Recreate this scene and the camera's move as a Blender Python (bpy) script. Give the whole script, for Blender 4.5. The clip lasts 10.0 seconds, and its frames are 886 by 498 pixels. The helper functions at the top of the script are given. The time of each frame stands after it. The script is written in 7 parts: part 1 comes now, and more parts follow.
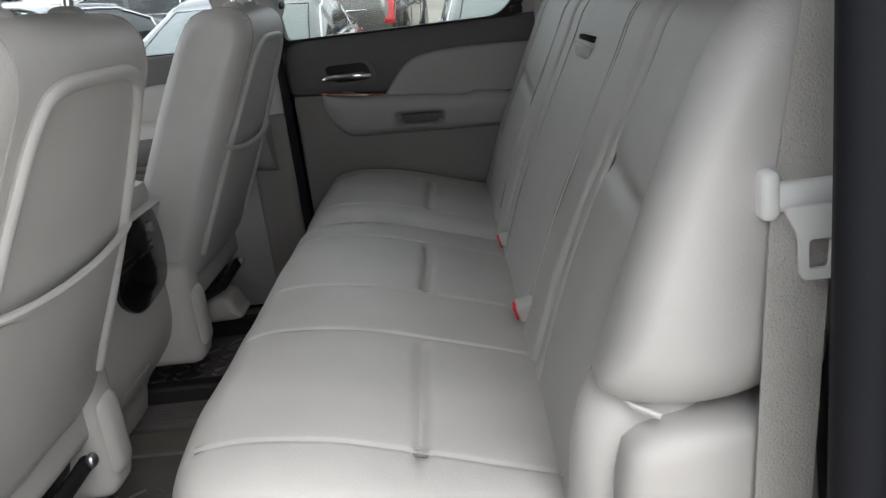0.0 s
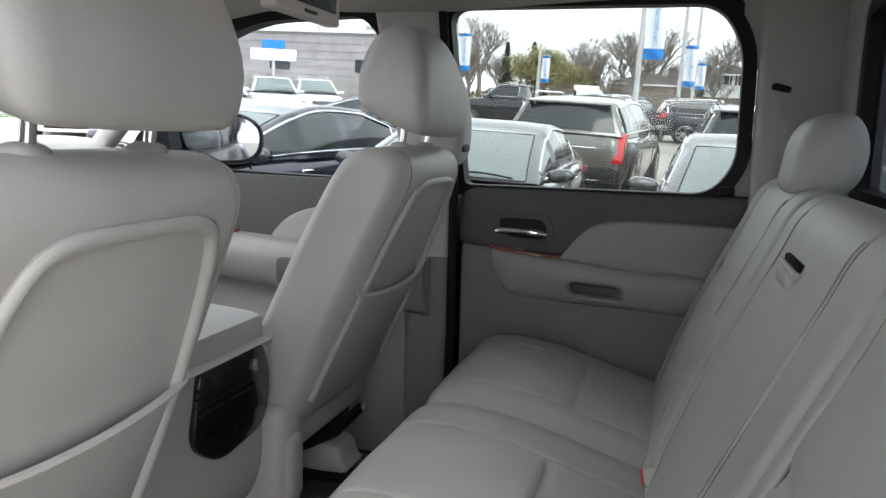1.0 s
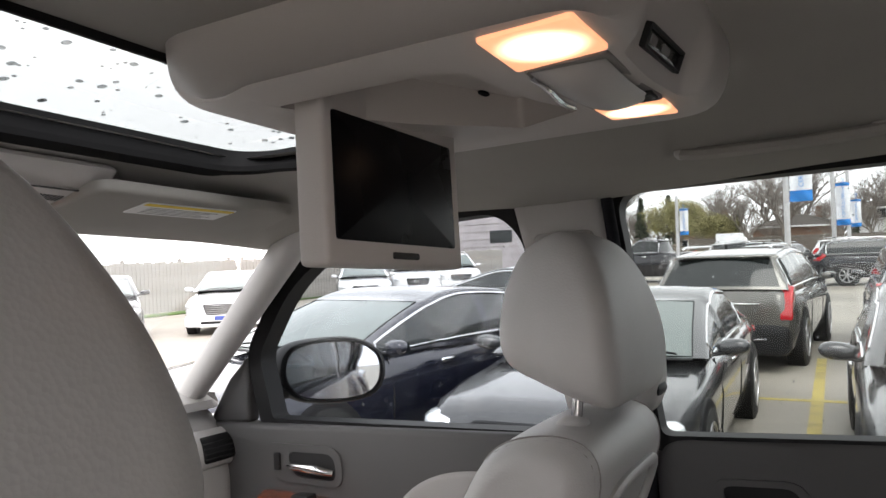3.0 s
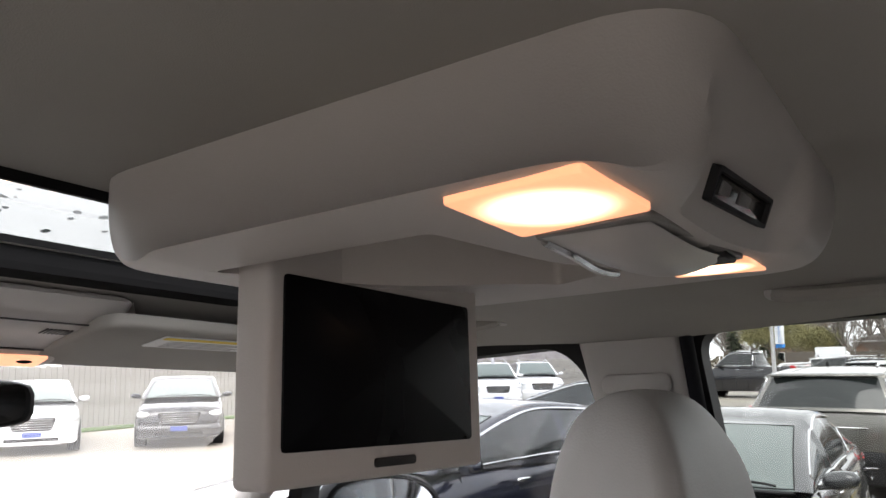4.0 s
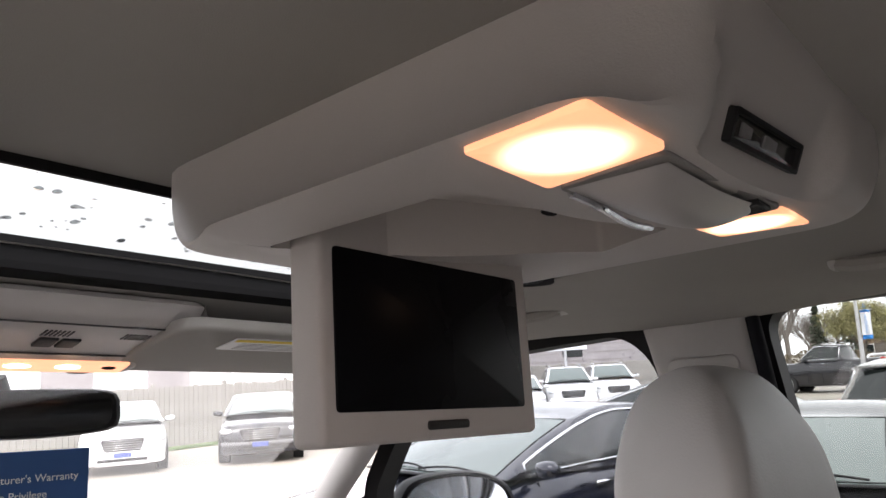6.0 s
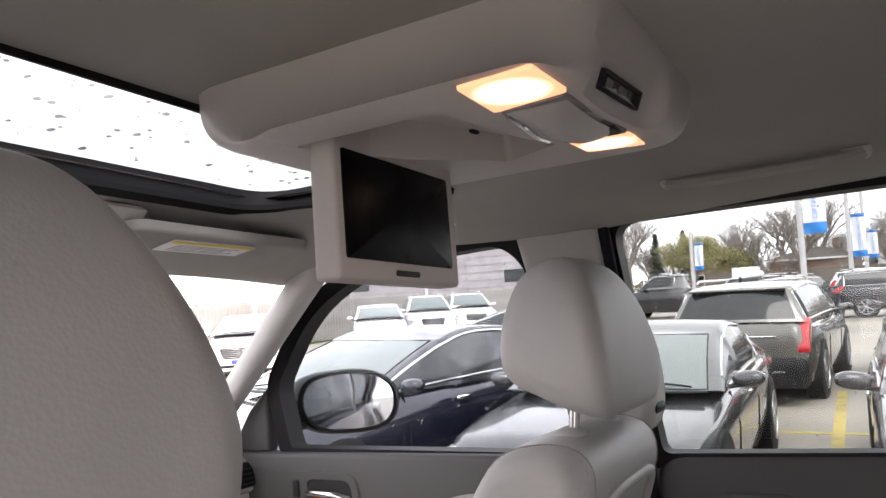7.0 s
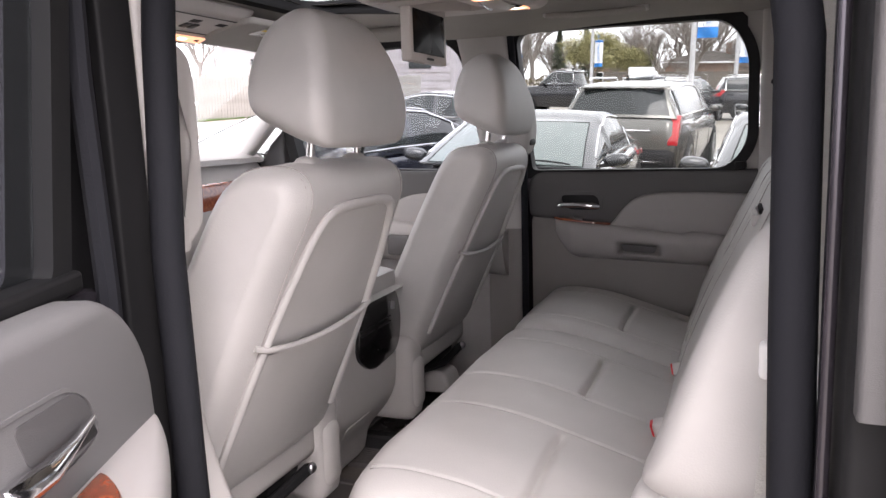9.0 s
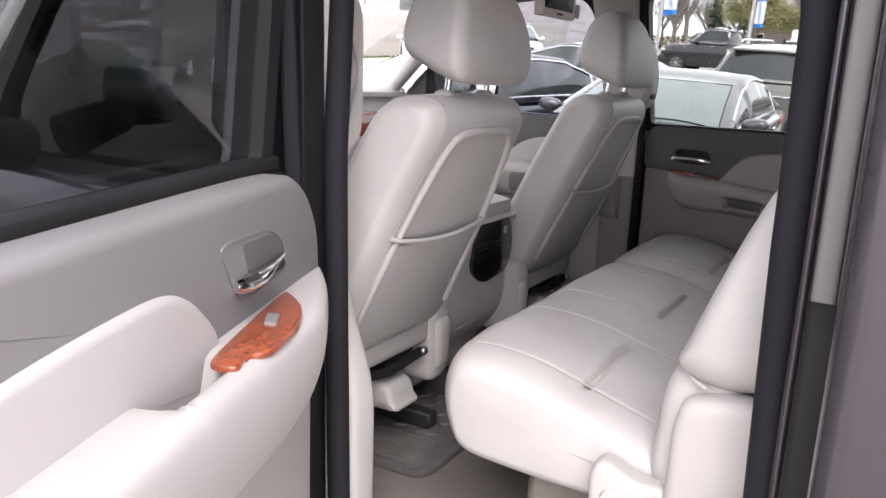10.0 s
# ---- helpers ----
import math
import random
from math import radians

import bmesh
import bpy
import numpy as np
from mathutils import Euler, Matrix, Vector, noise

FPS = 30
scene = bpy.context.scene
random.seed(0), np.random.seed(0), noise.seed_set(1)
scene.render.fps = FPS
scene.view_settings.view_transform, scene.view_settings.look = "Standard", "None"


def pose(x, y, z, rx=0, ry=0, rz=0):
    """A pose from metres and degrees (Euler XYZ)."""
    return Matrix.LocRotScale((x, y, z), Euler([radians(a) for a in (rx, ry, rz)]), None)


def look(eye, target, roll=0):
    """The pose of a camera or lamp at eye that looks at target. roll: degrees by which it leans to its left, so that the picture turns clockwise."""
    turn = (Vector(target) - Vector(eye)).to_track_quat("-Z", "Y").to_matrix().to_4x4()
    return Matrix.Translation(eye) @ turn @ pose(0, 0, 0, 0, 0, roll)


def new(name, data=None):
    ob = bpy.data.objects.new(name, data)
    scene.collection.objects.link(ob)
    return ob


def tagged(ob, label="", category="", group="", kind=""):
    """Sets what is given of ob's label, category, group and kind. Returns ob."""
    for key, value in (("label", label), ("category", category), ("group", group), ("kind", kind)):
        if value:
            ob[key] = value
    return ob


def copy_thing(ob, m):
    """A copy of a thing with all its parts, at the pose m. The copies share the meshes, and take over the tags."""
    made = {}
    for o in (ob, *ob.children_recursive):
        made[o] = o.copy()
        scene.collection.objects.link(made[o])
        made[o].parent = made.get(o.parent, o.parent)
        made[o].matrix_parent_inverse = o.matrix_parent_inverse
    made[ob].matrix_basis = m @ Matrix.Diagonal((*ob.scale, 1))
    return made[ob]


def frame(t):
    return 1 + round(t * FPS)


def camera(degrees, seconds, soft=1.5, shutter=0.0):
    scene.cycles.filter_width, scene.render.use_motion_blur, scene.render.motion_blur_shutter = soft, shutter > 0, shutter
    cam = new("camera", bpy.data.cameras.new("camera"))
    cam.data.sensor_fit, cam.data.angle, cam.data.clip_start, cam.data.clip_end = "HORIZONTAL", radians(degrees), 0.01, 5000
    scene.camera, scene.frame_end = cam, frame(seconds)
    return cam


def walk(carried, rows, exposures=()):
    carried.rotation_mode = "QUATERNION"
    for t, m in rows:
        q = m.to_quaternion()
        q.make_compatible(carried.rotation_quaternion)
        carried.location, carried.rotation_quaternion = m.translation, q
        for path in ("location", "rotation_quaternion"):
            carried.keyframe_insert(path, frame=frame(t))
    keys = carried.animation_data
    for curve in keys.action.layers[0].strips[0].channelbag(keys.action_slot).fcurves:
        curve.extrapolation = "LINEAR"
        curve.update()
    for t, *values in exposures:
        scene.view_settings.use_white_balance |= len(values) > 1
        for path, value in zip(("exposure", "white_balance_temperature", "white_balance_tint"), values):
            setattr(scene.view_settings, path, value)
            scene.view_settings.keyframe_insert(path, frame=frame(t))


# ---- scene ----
cam = camera(60.0, 10.0, 1.5, 0.0)
# the parked vehicle stands on slightly uneven ground: CAR takes its own axes into the world
CAR = pose(0, 0, 0, -2.9, 0, 0) @ pose(0, 0, 0, 0, -2.7, 0)
PATH = [
    (0, (-0.063, -1.106, 1.472), (-0.097, 0.759, 0.751), -4.3),
    (0.5, (-0.035, -1.013, 1.49), (-0.18, 0.903, 0.934), -2.2),
    (1, (0.015, -0.857, 1.512), (-0.539, 1.02, 1.099), 3.2),
    (1.5, (-0.016, -0.734, 1.542), (-0.721, 1.124, 1.322), 1.5),
    (2, (-0.091, -0.598, 1.581), (-0.833, 1.256, 1.473), 1.9),
    (2.5, (-0.145, -0.48, 1.603), (-0.965, 1.342, 1.519), 0.7),
    (3, (-0.195, -0.376, 1.6), (-1.105, 1.405, 1.609), -2.2),
    (3.2, (-0.203, -0.344, 1.614), (-1.113, 1.434, 1.718), -1.9),
    (4.3, (-0.215, -0.219, 1.653), (-1.356, 1.395, 1.958), -0.6),
    (4.5, (-0.212, -0.212, 1.656), (-1.376, 1.384, 1.969), -0.5),
    (5, (-0.207, -0.212, 1.672), (-1.413, 1.339, 2.044), 0.3),
    (5.5, (-0.207, -0.216, 1.652), (-1.448, 1.317, 1.983), -1.1),
    (5.7, (-0.205, -0.223, 1.64), (-1.458, 1.304, 1.957), -1.9),
    (6.8, (-0.159, -0.385, 1.595), (-1.166, 1.33, 1.809), -5.2),
    (7, (-0.148, -0.439, 1.581), (-1.085, 1.323, 1.697), -3.4),
    (7.5, (-0.08, -0.63, 1.556), (-0.963, 1.163, 1.475), -3.4),
    (8, (0.011, -0.831, 1.543), (-0.769, 0.984, 1.23), -2.2),
    (8.5, (0.056, -1.068, 1.558), (-0.651, 0.771, 1.211), -1.7),
    (9, (0.116, -1.354, 1.565), (-0.583, 0.467, 1.127), -0.3),
    (9.5, (0.152, -1.524, 1.577), (-0.712, 0.204, 1.058), 0.5),
    (10, (0.255, -1.582, 1.573), (-0.719, 0.068, 1.001), 3.2),
]
LIGHTING = [(0.0, 0.82, 6450, 8), (1.0, 1.07, 6450, 8), (1.5, 1.30, 6500, 9), (2.5, 1.02, 6750, 13), (3.2, 0.88, 6780, 14), (5.0, 0.97, 6800, 16), (5.7, 0.97, 6800, 17), (6.8, 1.26, 6800, 19), (7.5, 1.24, 6800, 20), (8.5, 1.30, 6800, 21), (10.0, 1.20, 6650, 20)]
walk(cam, [(t, look(eye, target, roll)) for t, eye, target, roll in PATH], LIGHTING)

# ---- world and light ----
world = bpy.data.worlds.new("overcast")
scene.world = world
world.use_nodes = True
wn = world.node_tree.nodes
wl = world.node_tree.links
sky = wn.new("ShaderNodeTexSky")
sky.sky_type, sky.sun_disc = "NISHITA", False
sky.sun_elevation, sky.sun_rotation = radians(54), radians(151)
sky.air_density, sky.dust_density, sky.ozone_density = 1.0, 6.0, 1.0
cloud = wn.new("ShaderNodeHueSaturation")
cloud.inputs["Saturation"].default_value = 0.15
deck = wn.new("ShaderNodeMix")
deck.data_type = "RGBA"
deck.inputs[0].default_value = 0.82
deck.inputs[7].default_value = (13.0, 13.3, 13.8, 1.0)
wl.new(sky.outputs[0], cloud.inputs["Color"])
wl.new(cloud.outputs[0], deck.inputs[6])
wl.new(deck.outputs[2], wn["Background"].inputs[0])
wn["Background"].inputs[1].default_value = 0.15
sun = new("sun", bpy.data.lights.new("sun", "SUN"))
sun.data.energy, sun.data.angle, sun.data.color = 1.6, radians(40), (1.0, 0.98, 0.96)
sun.matrix_world = look((6, -11, 17), (0, 0, 0))

# ---- materials ----
def mat(name, color, rough=0.5, metal=0.0, grain=0.0, grain_scale=400.0, stain=0.12, stain_scale=6.0, coat=0.0, spec=0.5, speck=0.0):
    m = bpy.data.materials.new(name)
    m.use_nodes = True
    n, l = m.node_tree.nodes, m.node_tree.links
    b = n["Principled BSDF"]
    b.inputs["Roughness"].default_value, b.inputs["Metallic"].default_value = rough, metal
    b.inputs["Coat Weight"].default_value, b.inputs["Specular IOR Level"].default_value = coat, spec
    co = n.new("ShaderNodeTexCoord")
    big = n.new("ShaderNodeTexNoise")
    big.inputs["Scale"].default_value, big.inputs["Detail"].default_value = stain_scale, 5
    l.new(co.outputs["Object"], big.inputs["Vector"])
    ramp = n.new("ShaderNodeMapRange")
    ramp.inputs["From Min"].default_value, ramp.inputs["From Max"].default_value = 0.3, 0.7
    ramp.inputs["To Min"].default_value, ramp.inputs["To Max"].default_value = 1 - stain, 1 + stain * 0.6
    l.new(big.outputs[0], ramp.inputs[0])
    fine = n.new("ShaderNodeTexNoise")
    fine.inputs["Scale"].default_value, fine.inputs["Detail"].default_value = grain_scale, 3
    l.new(co.outputs["Object"], fine.inputs["Vector"])
    fr = n.new("ShaderNodeMapRange")
    fr.inputs["From Min"].default_value, fr.inputs["From Max"].default_value = 0.3, 0.7
    fr.inputs["To Min"].default_value, fr.inputs["To Max"].default_value = 1 - speck, 1 + speck
    l.new(fine.outputs[0], fr.inputs[0])
    mul = n.new("ShaderNodeMath")
    mul.operation = "MULTIPLY"
    l.new(ramp.outputs[0], mul.inputs[0])
    l.new(fr.outputs[0], mul.inputs[1])
    mix = n.new("ShaderNodeVectorMath")
    mix.operation = "SCALE"
    mix.inputs[0].default_value = color
    l.new(mul.outputs[0], mix.inputs["Scale"])
    l.new(mix.outputs[0], b.inputs["Base Color"])
    rr = n.new("ShaderNodeMapRange")
    rr.inputs["To Min"].default_value, rr.inputs["To Max"].default_value = max(0.0, rough - 0.06), min(1.0, rough + 0.06)
    l.new(big.outputs[0], rr.inputs[0])
    l.new(rr.outputs[0], b.inputs["Roughness"])
    if grain:
        bump = n.new("ShaderNodeBump")
        bump.inputs["Strength"].default_value, bump.inputs["Distance"].default_value = grain, 0.002
        l.new(fine.outputs[0], bump.inputs["Height"])
        l.new(bump.outputs[0], b.inputs["Normal"])
    return m


def glow(name, color, strength):
    m = bpy.data.materials.new(name)
    m.use_nodes = True
    b = m.node_tree.nodes["Principled BSDF"]
    b.inputs["Base Color"].default_value = (*color, 1)
    b.inputs["Emission Color"].default_value = (*color, 1)
    b.inputs["Emission Strength"].default_value = strength
    return m


def glass(name, tint, gloss=1.0, rough=0.0):
    m = bpy.data.materials.new(name)
    m.use_nodes = True
    n, l = m.node_tree.nodes, m.node_tree.links
    clear, shine, mix, fres = n.new("ShaderNodeBsdfTransparent"), n.new("ShaderNodeBsdfGlossy"), n.new("ShaderNodeMixShader"), n.new("ShaderNodeLayerWeight")
    clear.inputs[0].default_value = (*tint, 1)
    shine.inputs["Roughness"].default_value = rough
    pw, sc = n.new("ShaderNodeMath"), n.new("ShaderNodeMath")
    pw.operation, sc.operation = "POWER", "MULTIPLY_ADD"
    pw.inputs[1].default_value = 5.0
    sc.inputs[1].default_value, sc.inputs[2].default_value = 0.96 * gloss, 0.04 * gloss
    l.new(fres.outputs["Facing"], pw.inputs[0])
    l.new(pw.outputs[0], sc.inputs[0])
    l.new(sc.outputs[0], mix.inputs[0])
    l.new(clear.outputs[0], mix.inputs[1])
    l.new(shine.outputs[0], mix.inputs[2])
    l.new(mix.outputs[0], n["Material Output"].inputs[0])
    return m


def misted(m, k=0.14):
    n, l = m.node_tree.nodes, m.node_tree.links
    film, mix = n.new("ShaderNodeBsdfTranslucent"), n.new("ShaderNodeMixShader")
    film.inputs[0].default_value = (0.9, 0.92, 0.93, 1)
    mix.inputs[0].default_value = k
    src = n["Material Output"].inputs[0].links[0].from_socket
    l.new(src, mix.inputs[1])
    l.new(film.outputs[0], mix.inputs[2])
    l.new(mix.outputs[0], n["Material Output"].inputs[0])
    return m


def lamp_lens(name, edge, hot, size, strength):
    """Diffusing lens, brightest over its bulb."""
    m = glow(name, edge, 1.0)
    n, l = m.node_tree.nodes, m.node_tree.links
    co, ln, mr, ra, b = n.new("ShaderNodeTexCoord"), n.new("ShaderNodeVectorMath"), n.new("ShaderNodeMapRange"), n.new("ShaderNodeMix"), n["Principled BSDF"]
    ln.operation = "LENGTH"
    sc = n.new("ShaderNodeVectorMath")
    sc.operation = "MULTIPLY"
    sc.inputs[1].default_value = (1 / size[0], 1 / size[1], 0)
    l.new(co.outputs["Object"], sc.inputs[0])
    l.new(sc.outputs[0], ln.inputs[0])
    mr.interpolation_type = "SMOOTHSTEP"
    mr.inputs["To Min"].default_value, mr.inputs["To Max"].default_value = 1.0, 0.0
    l.new(ln.outputs["Value"], mr.inputs[0])
    ra.data_type = "RGBA"
    ra.inputs[6].default_value, ra.inputs[7].default_value = (*[c * strength for c in edge], 1), (*[c * strength * 7 for c in hot], 1)
    l.new(mr.outputs[0], ra.inputs[0])
    l.new(ra.outputs[2], b.inputs["Emission Color"])
    return m


def burl(name):
    m = mat(name, (0.20, 0.045, 0.015), 0.22, coat=0.8, stain=0.0)
    n, l = m.node_tree.nodes, m.node_tree.links
    co, no, ra = n.new("ShaderNodeTexCoord"), n.new("ShaderNodeTexNoise"), n.new("ShaderNodeValToRGB")
    no.inputs["Scale"].default_value, no.inputs["Detail"].default_value, no.inputs["Distortion"].default_value = 60, 8, 2.0
    ra.color_ramp.elements[0].position, ra.color_ramp.elements[0].color = 0.25, (0.10, 0.018, 0.008, 1)
    ra.color_ramp.elements[1].position, ra.color_ramp.elements[1].color = 0.8, (0.34, 0.085, 0.032, 1)
    l.new(co.outputs["Object"], no.inputs["Vector"])
    l.new(no.outputs[0], ra.inputs[0])
    l.new(ra.outputs[0], n["Principled BSDF"].inputs["Base Color"])
    return m


LEATHER = mat("leather", (0.43, 0.416, 0.405), 0.45, grain=0.15, grain_scale=600, stain=0.07, stain_scale=9)
ln, ll = LEATHER.node_tree.nodes, LEATHER.node_tree.links
pebble, fold, relief, soft = ln.new("ShaderNodeTexVoronoi"), ln.new("ShaderNodeTexNoise"), ln.new("ShaderNodeBump"), ln.new("ShaderNodeBump")
pebble.inputs["Scale"].default_value = 420
fold.inputs["Scale"].default_value, fold.inputs["Detail"].default_value, fold.inputs["Distortion"].default_value = 14, 3, 0.4
relief.inputs["Strength"].default_value, relief.inputs["Distance"].default_value = 0.12, 0.0015
soft.inputs["Strength"].default_value, soft.inputs["Distance"].default_value = 0.07, 0.012
lco = ln.new("ShaderNodeTexCoord")
ll.new(lco.outputs["Object"], pebble.inputs["Vector"])
ll.new(lco.outputs["Object"], fold.inputs["Vector"])
ll.new(pebble.outputs["Distance"], relief.inputs["Height"])
ll.new(fold.outputs[0], soft.inputs["Height"])
ll.new(soft.outputs[0], relief.inputs["Normal"])
ll.new(relief.outputs[0], ln["Principled BSDF"].inputs["Normal"])
STITCH = mat("stitching", (0.30, 0.28, 0.27), 0.9)
# dark colour for the shade down in the bench's seam creases
CREASE_SHADE = mat("seam_crease_shade", (0.16, 0.15, 0.145), 0.95, spec=0.1)
PLASTIC = mat("light_plastic", (0.43, 0.412, 0.398), 0.55, grain=0.1, grain_scale=900, stain=0.04)
# trim plastic in a darker copy, with shade put into the colour
SHADED_TRIM = mat("shaded_trim_plastic", (0.22, 0.206, 0.198), 0.6, grain=0.25, grain_scale=900, stain=0.05)
# lighter copy of GREY: the open door's daylight is put into the colour
LIGHTER_GREY = mat("lighter_grey_plastic", (0.15, 0.146, 0.148), 0.55, grain=0.25, grain_scale=900, stain=0.05)
UNITPLASTIC = mat("beige_plastic", (0.45, 0.42, 0.402), 0.5, grain=0.1, grain_scale=900, stain=0.04)
DOORTRIM = mat("door_trim", (0.34, 0.324, 0.315), 0.55, grain=0.2, grain_scale=900, stain=0.05)
GREY = mat("grey_plastic", (0.085, 0.082, 0.083), 0.55, grain=0.25, grain_scale=900, stain=0.05)
CHARCOAL = mat("charcoal_plastic", (0.024, 0.0235, 0.0245), 0.55, grain=0.2, grain_scale=800, spec=0.25)
BLACK = mat("black_trim", (0.012, 0.012, 0.013), 0.55, spec=0.2)
DISPLAY = mat("dark_display", (0.004, 0.004, 0.005), 0.26, stain=0.0, spec=0.06)
MATTE = mat("matte_black", (0.010, 0.010, 0.011), 0.85, spec=0.15)
GLOSS = mat("black_gloss", (0.008, 0.008, 0.009), 0.15, coat=0.2, stain=0.0)
SEAL = mat("rubber_seal", (0.016, 0.0165, 0.020), 0.7, grain=0.2, grain_scale=300, spec=0.1)
HEADLINER = mat("headliner_cloth", (0.33, 0.315, 0.295), 0.95, grain=0.25, grain_scale=1400, stain=0.05, spec=0.1)
CARPET = mat("carpet", (0.20, 0.182, 0.165), 1.0, grain=1.0, grain_scale=700, stain=0.2, speck=0.25, spec=0.1)
MATRUBBER = mat("rubber_mat", (0.13, 0.12, 0.118), 0.6, grain=0.3, grain_scale=500, stain=0.25, stain_scale=14)
CHROME = mat("chrome", (0.78, 0.78, 0.79), 0.12, 1.0, stain=0.05)
STEEL = mat("brushed_steel", (0.5, 0.5, 0.52), 0.3, 1.0)
RED = mat("red_plastic", (0.55, 0.02, 0.025), 0.4)
WEBBING = mat("belt_webbing", (0.45, 0.435, 0.41), 0.8, grain=0.8, grain_scale=500)
BODY = mat("body_paint", (0.055, 0.0485, 0.060), 0.22, 0.6, grain=0.03, grain_scale=900, stain=0.05, coat=0.5)
WOOD = burl("burl_veneer")
WHITE = mat("white_plastic", (0.75, 0.75, 0.74), 0.5)
YELLOW = mat("yellow_print", (0.75, 0.55, 0.05), 0.6)
BLUE = mat("blue_card", (0.012, 0.07, 0.22), 0.45)
LAMP = glow("lamp_lens", (1.0, 0.50, 0.29), 0.6)
BULB = glow("lamp_bulb", (1.0, 0.72, 0.46), 5.0)
READING = lamp_lens("reading_lens", (1.0, 0.46, 0.24), (1.0, 0.76, 0.52), (0.027, 0.028), 0.55)
FROST = mat("frosted_lens", (0.42, 0.40, 0.39), 0.3)
TINT = glass("privacy_glass", (0.34, 0.36, 0.37), 1.0)
ROOFGLASS = glass("sunroof_glass", (0.66, 0.68, 0.68), 0.8)
PRIVACY = glass("rear_side_glass", (0.66, 0.685, 0.68), 0.6)
REARTINT = glass("tinted_door_glass", (0.50, 0.52, 0.53), 1.0)
DARKTINT = glass("door_glass", (0.12, 0.135, 0.138), 1.0)
SIDEGLASS = glass("side_glass", (0.71, 0.735, 0.75), 0.6)
DROP = misted(glass("rain_drop", (0.95, 0.96, 0.96), 0.8), 0.2)
WETSCREEN = misted(glass("wet_windscreen", (0.90, 0.93, 0.93), 0.8), 0.07)
MIRROR = mat("mirror", (0.8, 0.82, 0.85), 0.02, 1.0, stain=0.0)

# ---- mesh helpers ----
def linked(name, verts, faces, material, smooth=True, sharp=40):
    me = bpy.data.meshes.new(name)
    me.from_pydata([tuple(v) for v in verts], [], faces)
    me.materials.append(material)
    if smooth:
        me.shade_smooth()
        me.set_sharp_from_angle(angle=radians(sharp))
    return me


def thing(name, label, category, m=None, kind="", group=""):
    ob = new(name)
    ob.matrix_world = CAR if m is None else m
    return tagged(ob, label, category, group, kind)


def add(name, me, parent, label="", m=None):
    ob = new(name, me)
    if parent is not None:
        ob.parent = parent
    if m is not None:
        ob.matrix_basis = m
    if label:
        ob["label"] = label
    return ob


def part(name, bm, material, parent, label="", smooth=True, sharp=40):
    me = bpy.data.meshes.new(name)
    bm.normal_update()
    bm.to_mesh(me)
    bm.free()
    me.materials.append(material)
    if smooth:
        me.shade_smooth()
        me.set_sharp_from_angle(angle=radians(sharp))
    return add(name, me, parent, label)


def piece(name, vf, material, parent, label="", smooth=True, sharp=40):
    return add(name, linked(name, vf[0], vf[1], material, smooth, sharp), parent, label)


def joined(*vfs):
    verts, faces = [], []
    for v, f in vfs:
        k = len(verts)
        verts += list(v)
        faces += [tuple(i + k for i in q) for q in f]
    return verts, faces


def moved(vf, m):
    return [m @ Vector(v) for v in vf[0]], vf[1]


def spline(pts, n, closed=True):
    """n points on a Catmull-Rom curve through pts, evenly spaced."""
    p = [Vector(q) for q in pts]
    k = len(p)
    fine = []
    for i in range(k if closed else k - 1):
        a, b, c, d = (p[(i + j) % k] if closed else p[min(max(i + j, 0), k - 1)] for j in (-1, 0, 1, 2))
        for s in range(16):
            t = s / 16
            fine.append(0.5 * (2 * b + (c - a) * t + (2 * a - 5 * b + 4 * c - d) * t * t + (3 * b - a - 3 * c + d) * t ** 3))
    fine.append(fine[0] if closed else p[-1])
    run = [0.0]
    for a, b in zip(fine, fine[1:]):
        run.append(run[-1] + (b - a).length)
    out, j = [], 0
    for i in range(n):
        want = run[-1] * i / (n if closed else n - 1)
        while j < len(run) - 2 and run[j + 1] < want:
            j += 1
        f = (want - run[j]) / max(run[j + 1] - run[j], 1e-9)
        out.append(fine[j].lerp(fine[j + 1], min(f, 1)))
    return out


def corner(pts, r, n=5):
    """A polygon of 2D points with its corners rounded by r."""
    out = []
    p = [Vector(q[:2]) for q in pts]
    for i, b in enumerate(p):
        a, c = p[i - 1], p[(i + 1) % len(p)]
        u, v = (a - b), (c - b)
        rr = min(pts[i][2] if len(pts[i]) > 2 else r, u.length * 0.48, v.length * 0.48)
        s, e = b + u.normalized() * rr, b + v.normalized() * rr
        for k in range(n):
            t = k / (n - 1)
            out.append((1 - t) ** 2 * s + 2 * t * (1 - t) * b + t * t * e)
    return out


def rings(loops, cap=True, closed=True):
    """A skin over loops of equal count."""
    n = len(loops[0])
    verts = [v for lo in loops for v in lo]
    faces = []
    for i in range(len(loops) - 1):
        for j in range(n if closed else n - 1):
            k = (j + 1) % n
            faces.append((i * n + j, i * n + k, (i + 1) * n + k, (i + 1) * n + j))
    if cap and closed:
        for base, turn in ((0, -1), ((len(loops) - 1) * n, 1)):
            ring = verts[base:base + n]
            mid = sum((Vector(v) for v in ring), Vector((0, 0, 0))) / n
            k = len(verts)
            verts.append(mid)
            for j in range(n):
                a, b = base + j, base + (j + 1) % n
                faces.append((a, b, k) if turn > 0 else (b, a, k))
    return verts, faces


def normals2(p):
    """Outward normals of a closed 2D loop."""
    n = len(p)
    area = sum(p[i].x * p[(i + 1) % n].y - p[(i + 1) % n].x * p[i].y for i in range(n))
    sign = 1 if area > 0 else -1
    out = []
    for i in range(n):
        d = p[(i + 1) % n] - p[i - 1]
        out.append(Vector((d.y, -d.x)).normalized() * sign)
    return out


